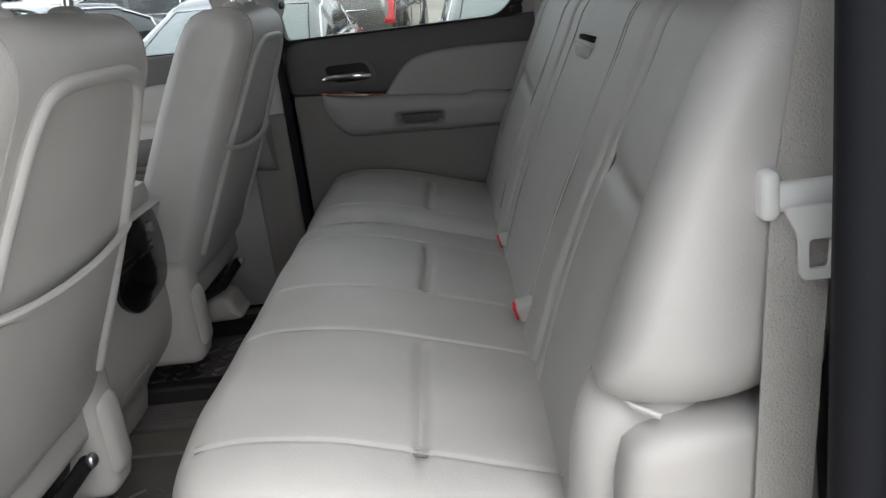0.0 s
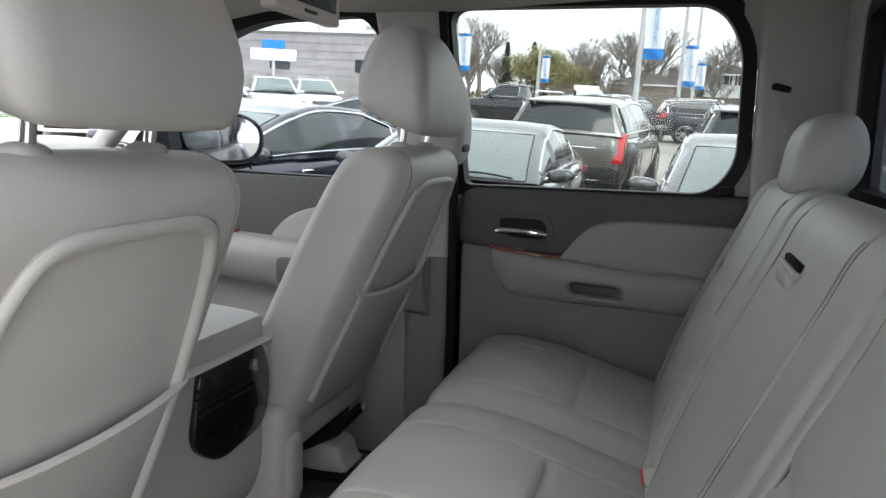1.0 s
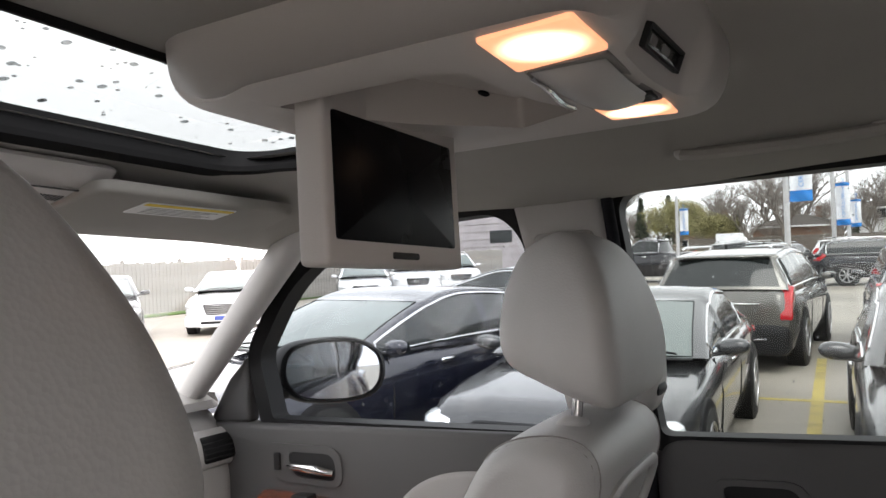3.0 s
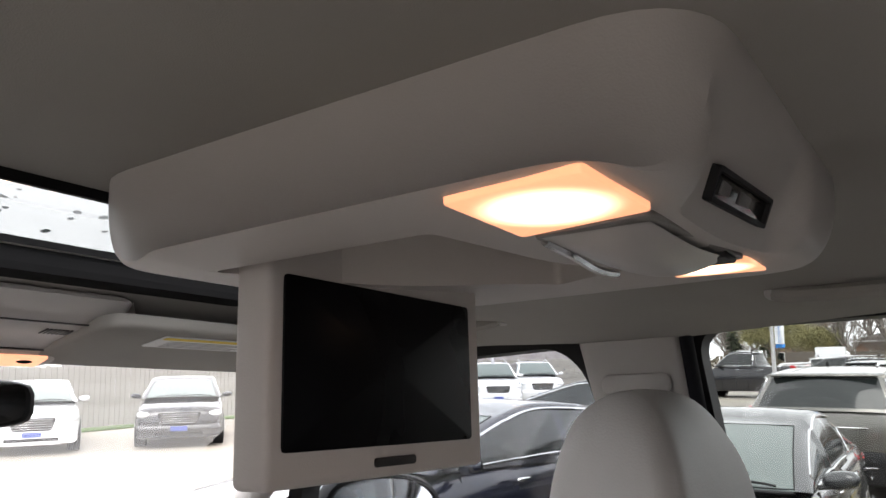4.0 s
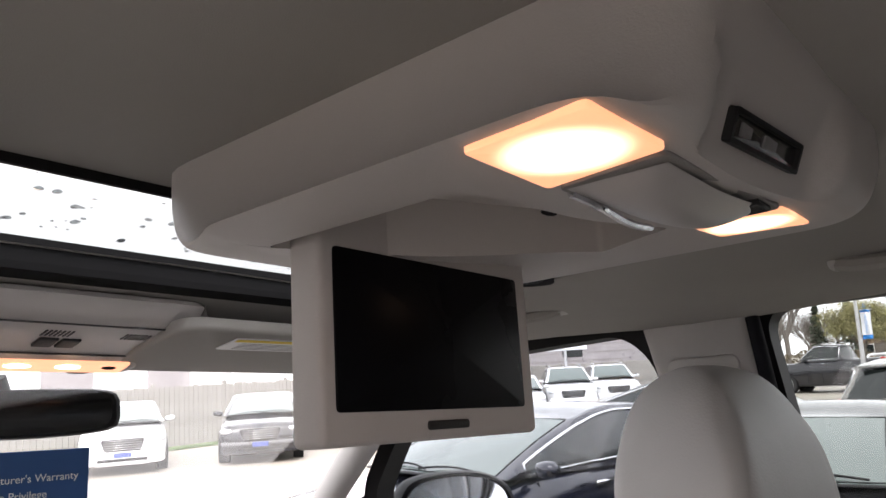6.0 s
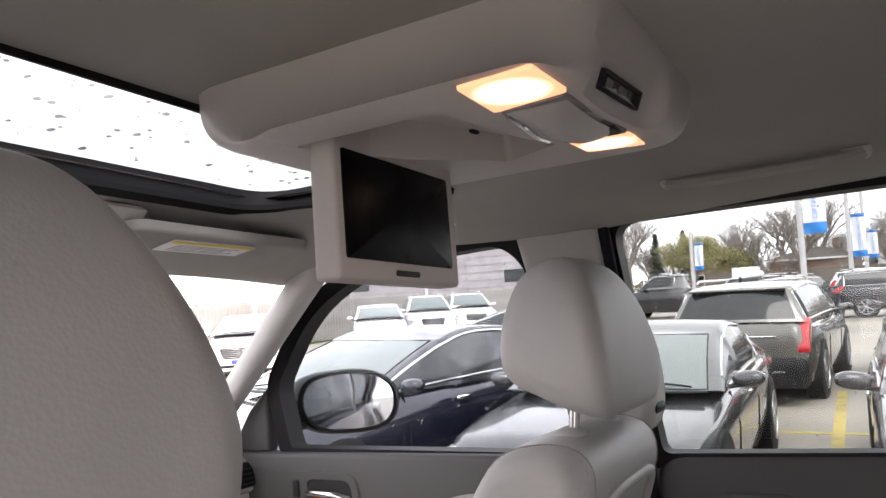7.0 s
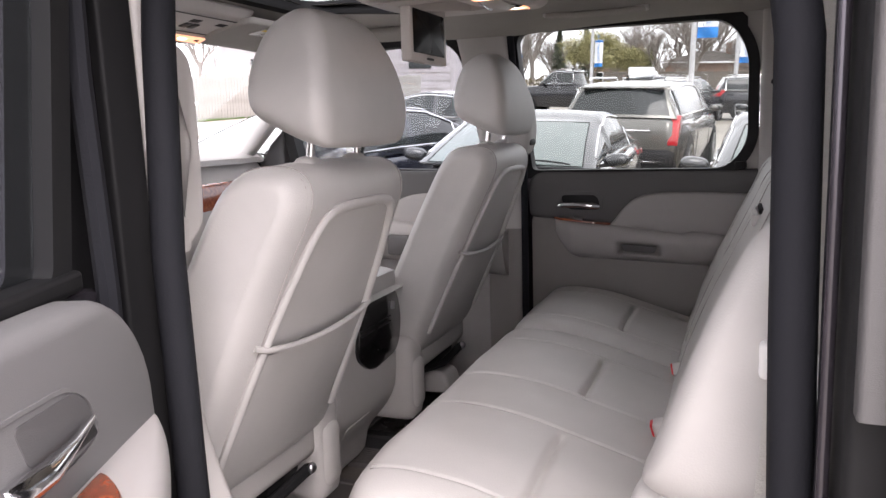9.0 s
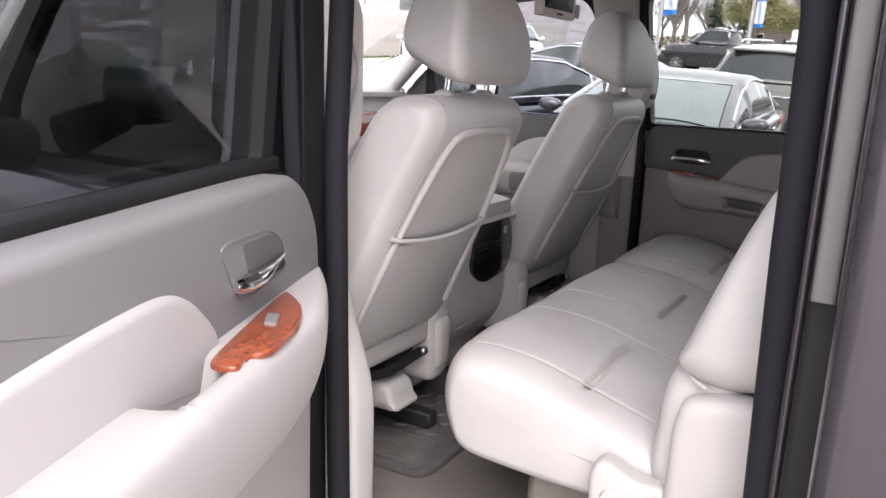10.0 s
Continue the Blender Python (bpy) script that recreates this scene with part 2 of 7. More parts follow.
def slab(prof, w0, w1, r, place, n=72, nu=24, disp=None, curved=True, steps=7, rd=None, near=(), spread=0.007):
    """A padded body: the closed profile prof, carried from w0 to w1 with ends rounded by r. place(a, b, w) gives the point; disp(a, b, w) a depth."""
    p = spline([(*q[:2], 0) for q in prof], n) if curved else [Vector(q) for q in prof]
    p = [Vector((q.x, q.y)) for q in p]
    nm = normals2(p)
    rd = r if rd is None else rd
    stations = [(w0 + r * (1 - math.cos(math.pi / 2 * k / (steps - 1))), rd * (1 - math.sin(math.pi / 2 * k / (steps - 1)))) for k in range(steps)]
    ws = {w0 + r + (w1 - w0 - 2 * r) * k / nu for k in range(1, nu)} | {c + spread * k / 5 for c in near for k in range(-5, 6)}
    mid = [(w, 0.0) for w in sorted(ws) if w0 + r + 1e-4 < w < w1 - r - 1e-4]
    ends = [(w0 + w1 - w, d) for w, d in reversed(stations)]
    loops = []
    for w, d in stations + mid + ends:
        loop = []
        for q, m in zip(p, nm):
            dd = d + (disp(q.x, q.y, w) if disp else 0.0)
            loop.append(place(q.x - m.x * dd, q.y - m.y * dd, w))
        loops.append(loop)
    return rings(loops)


def pad(prof, w0, w1, r, place, n=72, nu=24, rd=0.5, disp=None, steps=10):
    """A cushion whose profile shrinks about its middle towards rounded ends."""
    p = [Vector((q.x, q.y)) for q in spline([(*q[:2], 0) for q in prof], n)]
    c = sum(p, Vector((0, 0))) / len(p)
    nm = normals2(p)
    half_t = [(r * (1 - math.cos(math.pi / 2 * k / (steps - 1))), 1 - rd * (1 - math.sin(math.pi / 2 * k / (steps - 1)))) for k in range(steps)]
    st = [(w0 + a, f) for a, f in half_t] + [(w0 + r + (w1 - w0 - 2 * r) * k / nu, 1.0) for k in range(1, nu)] + [(w1 - a, f) for a, f in reversed(half_t)]
    loops = []
    for k in range(1, 6):
        g = st[0][1] * (1 - (1 - k / 6) ** 1.0)
        loops.append([place(*(c + (q - c) * g), w0 - 0.03 * r * (1 - (k / 6) ** 2)) for q in p])
    for w, f in st:
        loops.append([place(*(c + (q - c) * f - m * (disp(q.x, q.y, w) if disp else 0.0)), w) for q, m in zip(p, nm)])
    for k in range(5, 0, -1):
        g = st[-1][1] * (k / 6)
        loops.append([place(*(c + (q - c) * g), w1 + 0.03 * r * (1 - (k / 6) ** 2)) for q in p])
    return rings(loops)


def sheet(outline, depth, place, bevel=0.004, steps=3):
    """A flat piece: the 2D outline pushed depth deep, with a rounded front edge. place(a, b, d)."""
    p = [Vector(q[:2]) for q in outline]
    nm = normals2(p)
    loops = [[place(q.x, q.y, 0) for q in p], [place(q.x, q.y, depth - bevel) for q in p]]
    for k in range(1, steps + 1):
        a = math.pi / 2 * k / steps
        loops.append([place(q.x - m.x * bevel * (1 - math.cos(a)), q.y - m.y * bevel * (1 - math.cos(a)), depth - bevel + bevel * math.sin(a)) for q, m in zip(p, nm)])
    return rings(loops)


def hoop(outer, inner, depth, place):
    """A frame: the space between two outlines of equal count, depth deep."""
    n = len(outer)
    verts = [place(q[0], q[1], d) for d in (0, depth) for lo in (outer, inner) for q in lo]
    faces = []
    for j in range(n):
        k = (j + 1) % n
        oo, io, ot, it = 0, n, 2 * n, 3 * n
        faces += [(oo + j, oo + k, ot + k, ot + j), (io + k, io + j, it + j, it + k), (ot + j, ot + k, it + k, it + j), (oo + k, oo + j, io + j, io + k)]
    return verts, faces


def tube(pts, r, n=10, closed=False, flat=1.0):
    p = [Vector(q) for q in pts]
    loops = []
    for i, q in enumerate(p):
        a = p[i - 1] if i or closed else q
        b = p[(i + 1) % len(p)] if i < len(p) - 1 or closed else q
        t = (b - a).normalized()
        if i == 0:
            side = t.cross(Vector((0, 0, 1)))
            if side.length < 0.05:
                side = t.cross(Vector((0, 1, 0)))
        else:
            side = side - t * side.dot(t)
        side.normalize()
        up = side.cross(t)
        rr = r[i] if isinstance(r, (list, tuple)) else r
        loops.append([q + rr * (math.cos(2 * math.pi * k / n) * side + flat * math.sin(2 * math.pi * k / n) * up) for k in range(n)])
    if closed:
        loops.append(loops[0])
    return rings(loops, cap=not closed)


def box(x0, x1, y0, y1, z0, z1, r=0.01, seg=2):
    bm = bmesh.new()
    bmesh.ops.create_cube(bm, size=1)
    for v in bm.verts:
        v.co = Vector(((x0 + x1) / 2 + v.co.x * (x1 - x0), (y0 + y1) / 2 + v.co.y * (y1 - y0), (z0 + z1) / 2 + v.co.z * (z1 - z0)))
    r = min(r, (x1 - x0) * 0.49, (y1 - y0) * 0.49, (z1 - z0) * 0.49)
    if r > 0:
        bmesh.ops.bevel(bm, geom=bm.edges, offset=r, segments=seg, profile=0.5, affect="EDGES")
    bm.verts.index_update()
    vf = [v.co.copy() for v in bm.verts], [tuple(v.index for v in f.verts) for f in bm.faces]
    bm.free()
    return vf


def blob(cx, cy, cz, rx, ry, rz, e=2.6, nu=28, nv=18):
    """A superellipsoid."""
    def sp(v, k):
        return math.copysign(abs(v) ** k, v)
    k = 2 / e
    loops = []
    for i in range(nv + 1):
        a = -math.pi / 2 + math.pi * i / nv
        a = max(min(a, math.pi / 2 - 0.02), -math.pi / 2 + 0.02)
        loops.append([Vector((cx + rx * sp(math.cos(a), k) * sp(math.cos(2 * math.pi * j / nu), k), cy + ry * sp(math.cos(a), k) * sp(math.sin(2 * math.pi * j / nu), k), cz + rz * sp(math.sin(a), k))) for j in range(nu)])
    return rings(loops)


def lathe(prof, n=24):
    """A body turned round the y axis: prof of (radius, y)."""
    return rings([[Vector((r * math.cos(2 * math.pi * k / n), y, r * math.sin(2 * math.pi * k / n))) for k in range(n)] for r, y in prof])


def groove(d, width, depth):
    return depth * math.exp(-(d / width) ** 2)


def quad(a, b, c, d):
    return [Vector(a), Vector(b), Vector(c), Vector(d)], [(0, 1, 2, 3)]

# ---- the vehicle: shell and setting (x to the rear, y to its right side, z up) ----
def xyz(a, b, w):
    return Vector((a, w, b))


MID = 0.03
ROOF = 1.775


def roof_z(x, y):
    u = abs(y - MID) / 0.78
    crown = 0.027 * math.sin(math.pi / 2 * min(1.0, max(0.0, (-0.55 - x) / 0.33))) - 0.07 * min(1.0, max(0.0, (-0.915 - x) / 0.22)) ** 0.8
    return ROOF - (0.012 + 0.023 * min(1.0, max(0.0, (-0.05 - x) / 0.45))) * u ** 4 + crown * (1 - 0.5 * min(1.0, u) ** 4)


# headliner with the sunroof's hole
def headliner():
    xs = [0.42, 0.3, 0.15, 0.0, -0.15, -0.3, -0.45, -0.535, -0.65, -0.77, -0.90, -0.94, -0.98, -1.02, -1.06, -1.1, -1.14, -1.18]
    ys = [-0.735, -0.70, -0.65, -0.58, -0.5, -0.42, -0.35, -0.15, 0.0, 0.2, 0.42, 0.5, 0.58, 0.64, 0.7, 0.76, 0.80]
    verts, faces = [], []
    for k, up in enumerate((0.0, 0.02)):
        verts += [Vector((x, y, roof_z(x, y) + up)) for x in xs for y in ys]
    n, m = len(ys), len(xs) * len(ys)
    for i in range(len(xs) - 1):
        for j in range(n - 1):
            if 7 <= i <= 9 and 6 <= j <= 9:
                continue
            a = i * n + j
            faces.append((a, a + 1, a + n + 1, a + n))
            faces.append((m + a, m + a + n, m + a + n + 1, m + a + 1))
    return verts, faces


ceiling = tagged(piece("ceiling", headliner(), HEADLINER, None), "pale beige cloth headliner with a sunroof opening", "ceiling", kind="structure")
ceiling.matrix_world = CAR

# sunroof
roof = thing("sunroof", "closed glass sunroof panel beaded with rain drops", "sunroof")
sr_out = corner([(-0.535, -0.35), (-0.90, -0.35), (-0.90, 0.42), (-0.535, 0.42)], 0.07, 8)
sr_top = corner([(-0.52, -0.38), (-0.905, -0.38), (-0.905, 0.45), (-0.52, 0.45)], 0.07, 8)
shaft = [[Vector((p.x + (q.x - p.x) * u, p.y + (q.y - p.y) * u, (roof_z(p.x, MID) - 0.004) * (1 - u) + (ROOF + 0.056) * u)) for p, q in zip(sr_out, sr_top)] for u in (0.0, 0.12, 0.5, 1.0)]
piece("frame", rings(shaft, cap=False), MATTE, roof, "black sunroof frame")
piece("glass", sheet(corner([(-0.48, -0.42), (-0.96, -0.42), (-0.96, 0.48), (-0.48, 0.48)], 0.06), 0.006, lambda a, b, d: Vector((a, b, ROOF + 0.055 + d)), 0.001), ROOFGLASS, roof).visible_shadow = False
lip = corner([(-0.531, -0.365), (-0.923, -0.365), (-0.923, 0.443), (-0.531, 0.443)], 0.078, 8)
piece("trim_lip", hoop(lip, sr_out, 0.008, lambda a, b, d: Vector((a, b, roof_z(a, MID) - 0.006 + d))), MATTE, roof, "black opening seal")
random.seed(5)
drops = []
for k in range(300):
    a, b, r = random.uniform(-0.90, -0.53), random.uniform(-0.38, 0.44), random.choice([0.0015, 0.002, 0.003, 0.0045])
    drops.append(moved(blob(0, 0, 0, r * random.uniform(0.8, 1.6), r, r * 0.35, 2, 8, 4), Matrix.Translation((a, b, ROOF + 0.0625))))
WATER = glass("water", (0.55, 0.57, 0.57), 1.0)
piece("rain_drops", joined(*drops), WATER, roof, "clear rain drops")["kind"] = "stuff"

# outer roof skin and shell that close the place
shell = thing("vehicle_body", "dark purple-grey metallic crew-cab body shell", "vehicle body", kind="structure")
def roof_skin():
    parts = []
    for x0, x1, y0, y1 in ((-0.46, 0.6, -0.92, 1.0), (-0.98, -0.46, -0.92, -0.44), (-0.98, -0.46, 0.50, 1.0), (-1.3, -0.98, -0.92, 1.0)):
        parts.append(box(x0, x1, y0, y1, ROOF + 0.052, ROOF + 0.068, 0.006, 1))
    return joined(*parts)
piece("roof_panel", roof_skin(), BODY, shell)
piece("floor_pan", box(-1.95, 0.45, -0.86, 0.94, 0.55, 0.63, 0.01, 1), CHARCOAL, shell)
piece("firewall", box(-1.98, -1.9, -0.8, 0.9, 0.6, 1.36, 0.01, 1), CHARCOAL, shell)
piece("hood", box(-3.0, -1.86, -0.85, 0.93, 0.75, 1.30, 0.12, 3), BODY, shell, "dark purple-grey hood")
piece("truck_bed", box(0.46, 1.9, -0.9, 0.98, 0.6, 1.18, 0.06, 2), BODY, shell, "dark cargo bed")
for y in (-0.9, 0.82):
    for x in (-2.45, 1.05):
        c = CAR @ Vector((x, y + 0.08, 0))
        wheel = add("wheel", linked("wheel", *moved(lathe([(0.05, -0.1), (0.26, -0.11), (0.36, -0.12), (0.385, -0.08), (0.385, 0.08), (0.36, 0.12), (0.26, 0.11), (0.05, 0.1)], 32), Matrix.Translation((x, y + 0.04, 0.265 - c.z))), SEAL), shell)

# floor, mats and sills
floor = tagged(piece("floor", box(-1.9, 0.42, -0.74, 0.82, 0.63, 0.65, 0.005, 1), CARPET, None), "grey-brown carpeted cabin floor", "floor", kind="structure")
floor.matrix_world = CAR
sill = tagged(piece("sill", box(-0.5, 0.30, -0.79, -0.685, 0.58, 0.672, 0.02, 3), PLASTIC, None), "light grey door sill plate", "door sill", kind="structure")
sill.matrix_world = CAR


def floor_mat(y0, y1, x0=-0.74, x1=-0.29):
    t = thing("floor_mat", "dark ribbed rubber floor mat on the carpet", "floor mat", group="rear floor mats")
    z = 0.651
    piece("base", sheet(corner([(x0, y0), (x1, y0), (x1, y1), (x0, y1)], 0.05), 0.008, lambda a, b, d: Vector((a, b, z + d)), 0.003), MATRUBBER, t)
    rim_o, rim_i = corner([(x0, y0), (x1, y0), (x1, y1), (x0, y1)], 0.05), corner([(x0 + 0.015, y0 + 0.015), (x1 - 0.015, y0 + 0.015), (x1 - 0.015, y1 - 0.015), (x0 + 0.015, y1 - 0.015)], 0.04)
    piece("rim", hoop(rim_o, rim_i, 0.014, lambda a, b, d: Vector((a, b, z + d))), MATRUBBER, t)
    ribs = []
    for i in range(12):
        y = y0 + 0.025 + i * 0.011
        ribs.append(box(x0 + 0.06, x1 - 0.06, y, y + 0.0045, z + 0.006, z + 0.013, 0.001, 1))
    piece("ribs", joined(*ribs), MATRUBBER, t)["kind"] = "stuff"
    chev = []
    for i in range(9):
        for j in range(7):
            c = Matrix.Translation((x0 + 0.05 + i * 0.045, y0 + 0.18 + j * 0.034, z + 0.009)) @ pose(0, 0, 0, 0, 0, 40 if (i + j) % 2 else -40)
            if y0 + 0.18 + j * 0.034 < y1 - 0.03:
                chev.append(moved(box(-0.015, 0.015, -0.004, 0.004, -0.003, 0.004, 0.001, 1), c))
    piece("tread", joined(*chev), MATRUBBER, t)["kind"] = "stuff"
    return t


floor_mat(-0.425, 0.09, -0.80, -0.435)
floor_mat(0.18, 0.70, -0.78, -0.40)


# ---- front seats ----
BACK = [(-0.555, 0.935), (-0.505, 1.04), (-0.442, 1.18), (-0.385, 1.31), (-0.353, 1.385), (-0.362, 1.428), (-0.41, 1.44), (-0.465, 1.42), (-0.515, 1.33), (-0.575, 1.2), (-0.64, 1.06), (-0.70, 0.95), (-0.63, 0.92)]


def rear_x(z):
    return -0.555 + (z - 0.935) * 0.449


def front_seat(yc, side, label):
    t = thing("bucket_seat", label, "car seat", group="front seats")

    def half(x, z):
        top = max(0.0, (z - 1.1) / 0.33)
        ahead = min(1.0, max(0.0, (rear_x(z) - x) / 0.12))
        return 0.212 - 0.035 * top ** 2 + 0.02 * ahead

    def place(a, b, w):
        return Vector((a, yc + w * half(a, b), b))
    def disp(a, b, w):
        d = groove(abs(w) - 0.86, 0.018, 0.004) if b > 1.0 else 0
        return d - 0.006 * (1 - w * w)
    piece("backrest", slab(BACK, -1, 1, 0.24, place, n=96, nu=40, disp=disp, rd=0.027, near=(-0.86, 0.86), spread=0.02), LEATHER, t, "smooth pale grey leather backrest")

    bp = [Vector((q.x, q.y)) for q in spline([(*q, 0) for q in BACK], 120)]
    bn = normals2(bp)
    for w in (-0.84, -0.79, 0.79, 0.84):
        cut = max(0.0, 1 - (1 - abs(w)) / 0.24)
        inset = 0.045 * (1 - math.sin(math.acos(cut)) if cut > 0 else 0.0) + disp(-0.4, 1.3, w)
        run = [place(q.x - m.x * (inset - 0.0006), q.y - m.y * (inset - 0.0006), w) for q, m in list(zip(bp, bn))[:64] if q.y > 1.0 and q.x > -0.47]
        piece("seam_line", tube(run, 0.0009, 5), STITCH, t)

    def rear(v, z, off):
        c = min(1.0, max(0.0, (abs(v) / half(rear_x(z), z) - 0.76) / 0.24))
        off -= 0.027 * (1 - math.sqrt(1 - c * c))
        return Vector((rear_x(z) + off * 0.913, yc + v, z - off * 0.407))
    # raised rib round the hard back panel
    rib = [(-0.172, 0.985), (-0.166, 1.1), (-0.155, 1.2), (-0.138, 1.29), (-0.117, 1.355), (-0.085, 1.378), (0.0, 1.382), (0.085, 1.378), (0.117, 1.355), (0.138, 1.29), (0.155, 1.2), (0.166, 1.1), (0.172, 0.985)]
    pts = [rear(v, z, 0.008) for v, z, _ in [tuple(q) for q in spline([(v, z, 0) for v, z in rib], 70, False)]]
    piece("back_rib", tube(pts, 0.0085, 10, flat=0.8), LEATHER, t)
    inner = [(-0.155, 0.97), (-0.15, 1.1), (-0.14, 1.2), (-0.122, 1.29), (-0.1, 1.345), (-0.07, 1.362), (0.07, 1.362), (0.1, 1.345), (0.122, 1.29), (0.14, 1.2), (0.15, 1.1), (0.155, 0.97)]
    loop = [Vector((q.x, q.y)) for q in spline([(v, z, 0) for v, z in inner], 60)]
    piece("back_panel", sheet(loop, 0.006, lambda a, b, d: rear(a, b, d - 0.001), 0.003), PLASTIC, t)
    # map pocket with a thick welt
    def pocket():
        loops = []
        for i in range(15):
            v = -1 + 2 * i / 14
            lo = []
            for j in range(9):
                z = 0.955 + 0.222 * j / 8
                belly = 0.016 * (1 - v * v) ** 0.5 * (0.5 + 0.5 * j / 8)
                lo.append(rear(0.176 * v, z, 0.003 + belly))
            loops.append(lo)
        return rings(loops, cap=False, closed=False)
    piece("map_pocket", pocket(), LEATHER, t)
    piece("pocket_welt", tube([rear(0.178 * (-1 + 2 * i / 24), 1.18 + 0.012 * ((-1 + i / 12) ** 2), 0.005 + 0.018 * max(0, 1 - (-1 + i / 12) ** 2) ** 0.5) for i in range(25)], 0.005, 8), LEATHER, t)
    piece("lower_back", box(rear_x(0.95) - 0.13, rear_x(0.95) - 0.012, yc - 0.19, yc + 0.19, 0.87, 0.96, 0.02, 3), PLASTIC, t)
    # headrest on two posts
    hp = [(-0.338, 1.470), (-0.330, 1.52), (-0.341, 1.59), (-0.368, 1.644), (-0.405, 1.660), (-0.448, 1.635), (-0.466, 1.57), (-0.458, 1.518), (-0.42, 1.493), (-0.37, 1.472)]
    def hw(a, b, w):
        return Vector((a, yc + 0.006 + w * (0.138 + 0.011 * min(1.0, max(0.0, (a + 0.42) / 0.08)) - 0.053 * max(0.0, (b - 1.525) / 0.13) ** 1.4 - 0.008 * max(0.0, (1.53 - b) / 0.06) ** 2), b))
    head = piece("headrest", pad(hp, -1, 1, 0.22, hw, n=72, nu=20, rd=0.36, disp=lambda a, b, w: -0.004 * (1 - w * w)), LEATHER, t, "padded leather headrest")
    hb = [Vector((q.x, q.y)) for q in spline([(*q, 0) for q in hp], 90)]
    for w in (-0.69, -0.64, 0.64, 0.69):
        run = [hw(q.x, q.y, w) + Vector((0.0006, 0, 0.0002)) for q in hb[:44] if q.x > -0.42 and q.y > 1.475]
        piece("seam_line", tube(run, 0.0008, 5), STITCH, head)
    for dy in (-0.072, 0.072):
        piece("headrest_post", tube([(-0.40, yc + dy, 1.40), (-0.385, yc + dy, 1.51)], 0.0065, 10), CHROME, head)
        piece("post_collar", blob(-0.398, yc + dy, 1.437, 0.019, 0.022, 0.016, 2.6, 16, 8), PLASTIC, head)
    # cushion and base
    cush = [(-0.62, 0.87), (-0.62, 0.98), (-0.75, 1.0), (-0.95, 1.0), (-1.1, 1.02), (-1.16, 0.97), (-1.14, 0.88), (-0.9, 0.84)]
    piece("seat_cushion", slab(cush, yc - 0.25, yc + 0.25, 0.05, xyz, n=48, nu=12), LEATHER, t)
    inn = yc - side * 0.245
    va, vb = sorted((inn, inn + side * 0.085))
    piece("side_valance", box(-0.98, -0.545, va, vb, 0.77, 0.985, 0.025, 3), PLASTIC, t)
    piece("valance_panel", box(-0.75, -0.535, va + 0.012, vb - 0.012, 0.80, 0.93, 0.02, 3), PLASTIC, t)
    piece("outer_valance", box(-1.1, -0.6, yc + side * 0.225 - 0.025, yc + side * 0.225 + 0.025, 0.79, 0.95, 0.02, 3), PLASTIC, t)
    piece("seat_rail", box(-1.05, -0.54, yc - side * 0.17 - 0.02, yc - side * 0.17 + 0.02, 0.66, 0.70, 0.006, 1), CHARCOAL, t)
    piece("seat_rail", box(-1.05, -0.54, yc + side * 0.17 - 0.02, yc + side * 0.17 + 0.02, 0.66, 0.70, 0.006, 1), CHARCOAL, t)
    adj = piece("adjuster", joined(box(-0.69, -0.58, yc + (0.03 if side < 0 else -0.05), yc + 0.14, 0.845, 0.895, 0.012, 2), box(-0.65, -0.59, yc + 0.04, yc + 0.13, 0.82, 0.87, 0.012, 2), tube([(-0.58, yc - 0.1, 0.86), (-0.56, yc, 0.85), (-0.555, yc + 0.13, 0.862)], 0.011, 8)), BLACK, t, "black seat adjuster linkage")
    piece("pivot_bolt", moved(blob(0, 0, 0, 0.008, 0.011, 0.011, 2, 12, 8), Matrix.Translation((-0.545, yc + 0.125, 0.866))), STEEL, adj)
    piece("rail_cover", moved(slab([(-0.07, 0.0), (-0.06, 0.035), (-0.02, 0.06), (0.03, 0.052), (0.045, 0.02), (0.05, 0.0)], -0.048, 0.048, 0.015, xyz, n=32, nu=6), Matrix.Translation((-0.585, yc + 0.04, 0.765))), PLASTIC, t, "pale moulded rail end cover")
    return t


front_seat(-0.385, -1, "pale grey leather driver's seat with map pocket and headrest")
front_seat(0.46, 1, "pale grey leather passenger seat with map pocket and headrest")

# ---- centre console between the front seats ----
cons = thing("centre_console", "light grey centre console with a black rear control panel", "console")
cp = [(-0.74, 0.66), (-0.66, 0.76), (-0.59, 0.86), (-0.580, 1.0), (-0.572, 1.11), (-0.62, 1.12), (-1.1, 1.08), (-1.2, 0.95), (-1.2, 0.67)]
piece("body", slab(cp, MID - 0.13, MID + 0.20, 0.03, xyz, n=80, nu=8), PLASTIC, cons)
lidp = [(-0.560, 1.128), (-0.560, 1.148), (-0.58, 1.168), (-0.75, 1.176), (-1.0, 1.168), (-1.03, 1.14), (-1.0, 1.12), (-0.57, 1.120)]
piece("armrest_lid", slab(lidp, MID - 0.13, MID + 0.160, 0.02, xyz, n=60, nu=12), LEATHER, cons)
pan = corner([(-0.03, 1.124), (0.148, 1.124), (0.186, 1.035), (0.172, 0.962), (0.035, 0.946), (-0.038, 0.995)], 0.035)
rp = piece("rear_panel", sheet(pan, 0.014, lambda a, b, d: Vector((-0.5745 - (1.085 - b) * 0.08 + d, MID + a, b)), 0.006), GLOSS, cons, "black gloss rear climate panel")
for k, (a, b) in enumerate([(-0.06, 0.945), (-0.04, 0.945), (-0.02, 0.945), (0.0, 0.945)]):
    piece("indicator", moved(blob(0, 0, 0, 0.003, 0.004, 0.003, 2, 8, 6), Matrix.Translation((-0.5705, MID + a + 0.075, b + 0.05))), WHITE, rp)
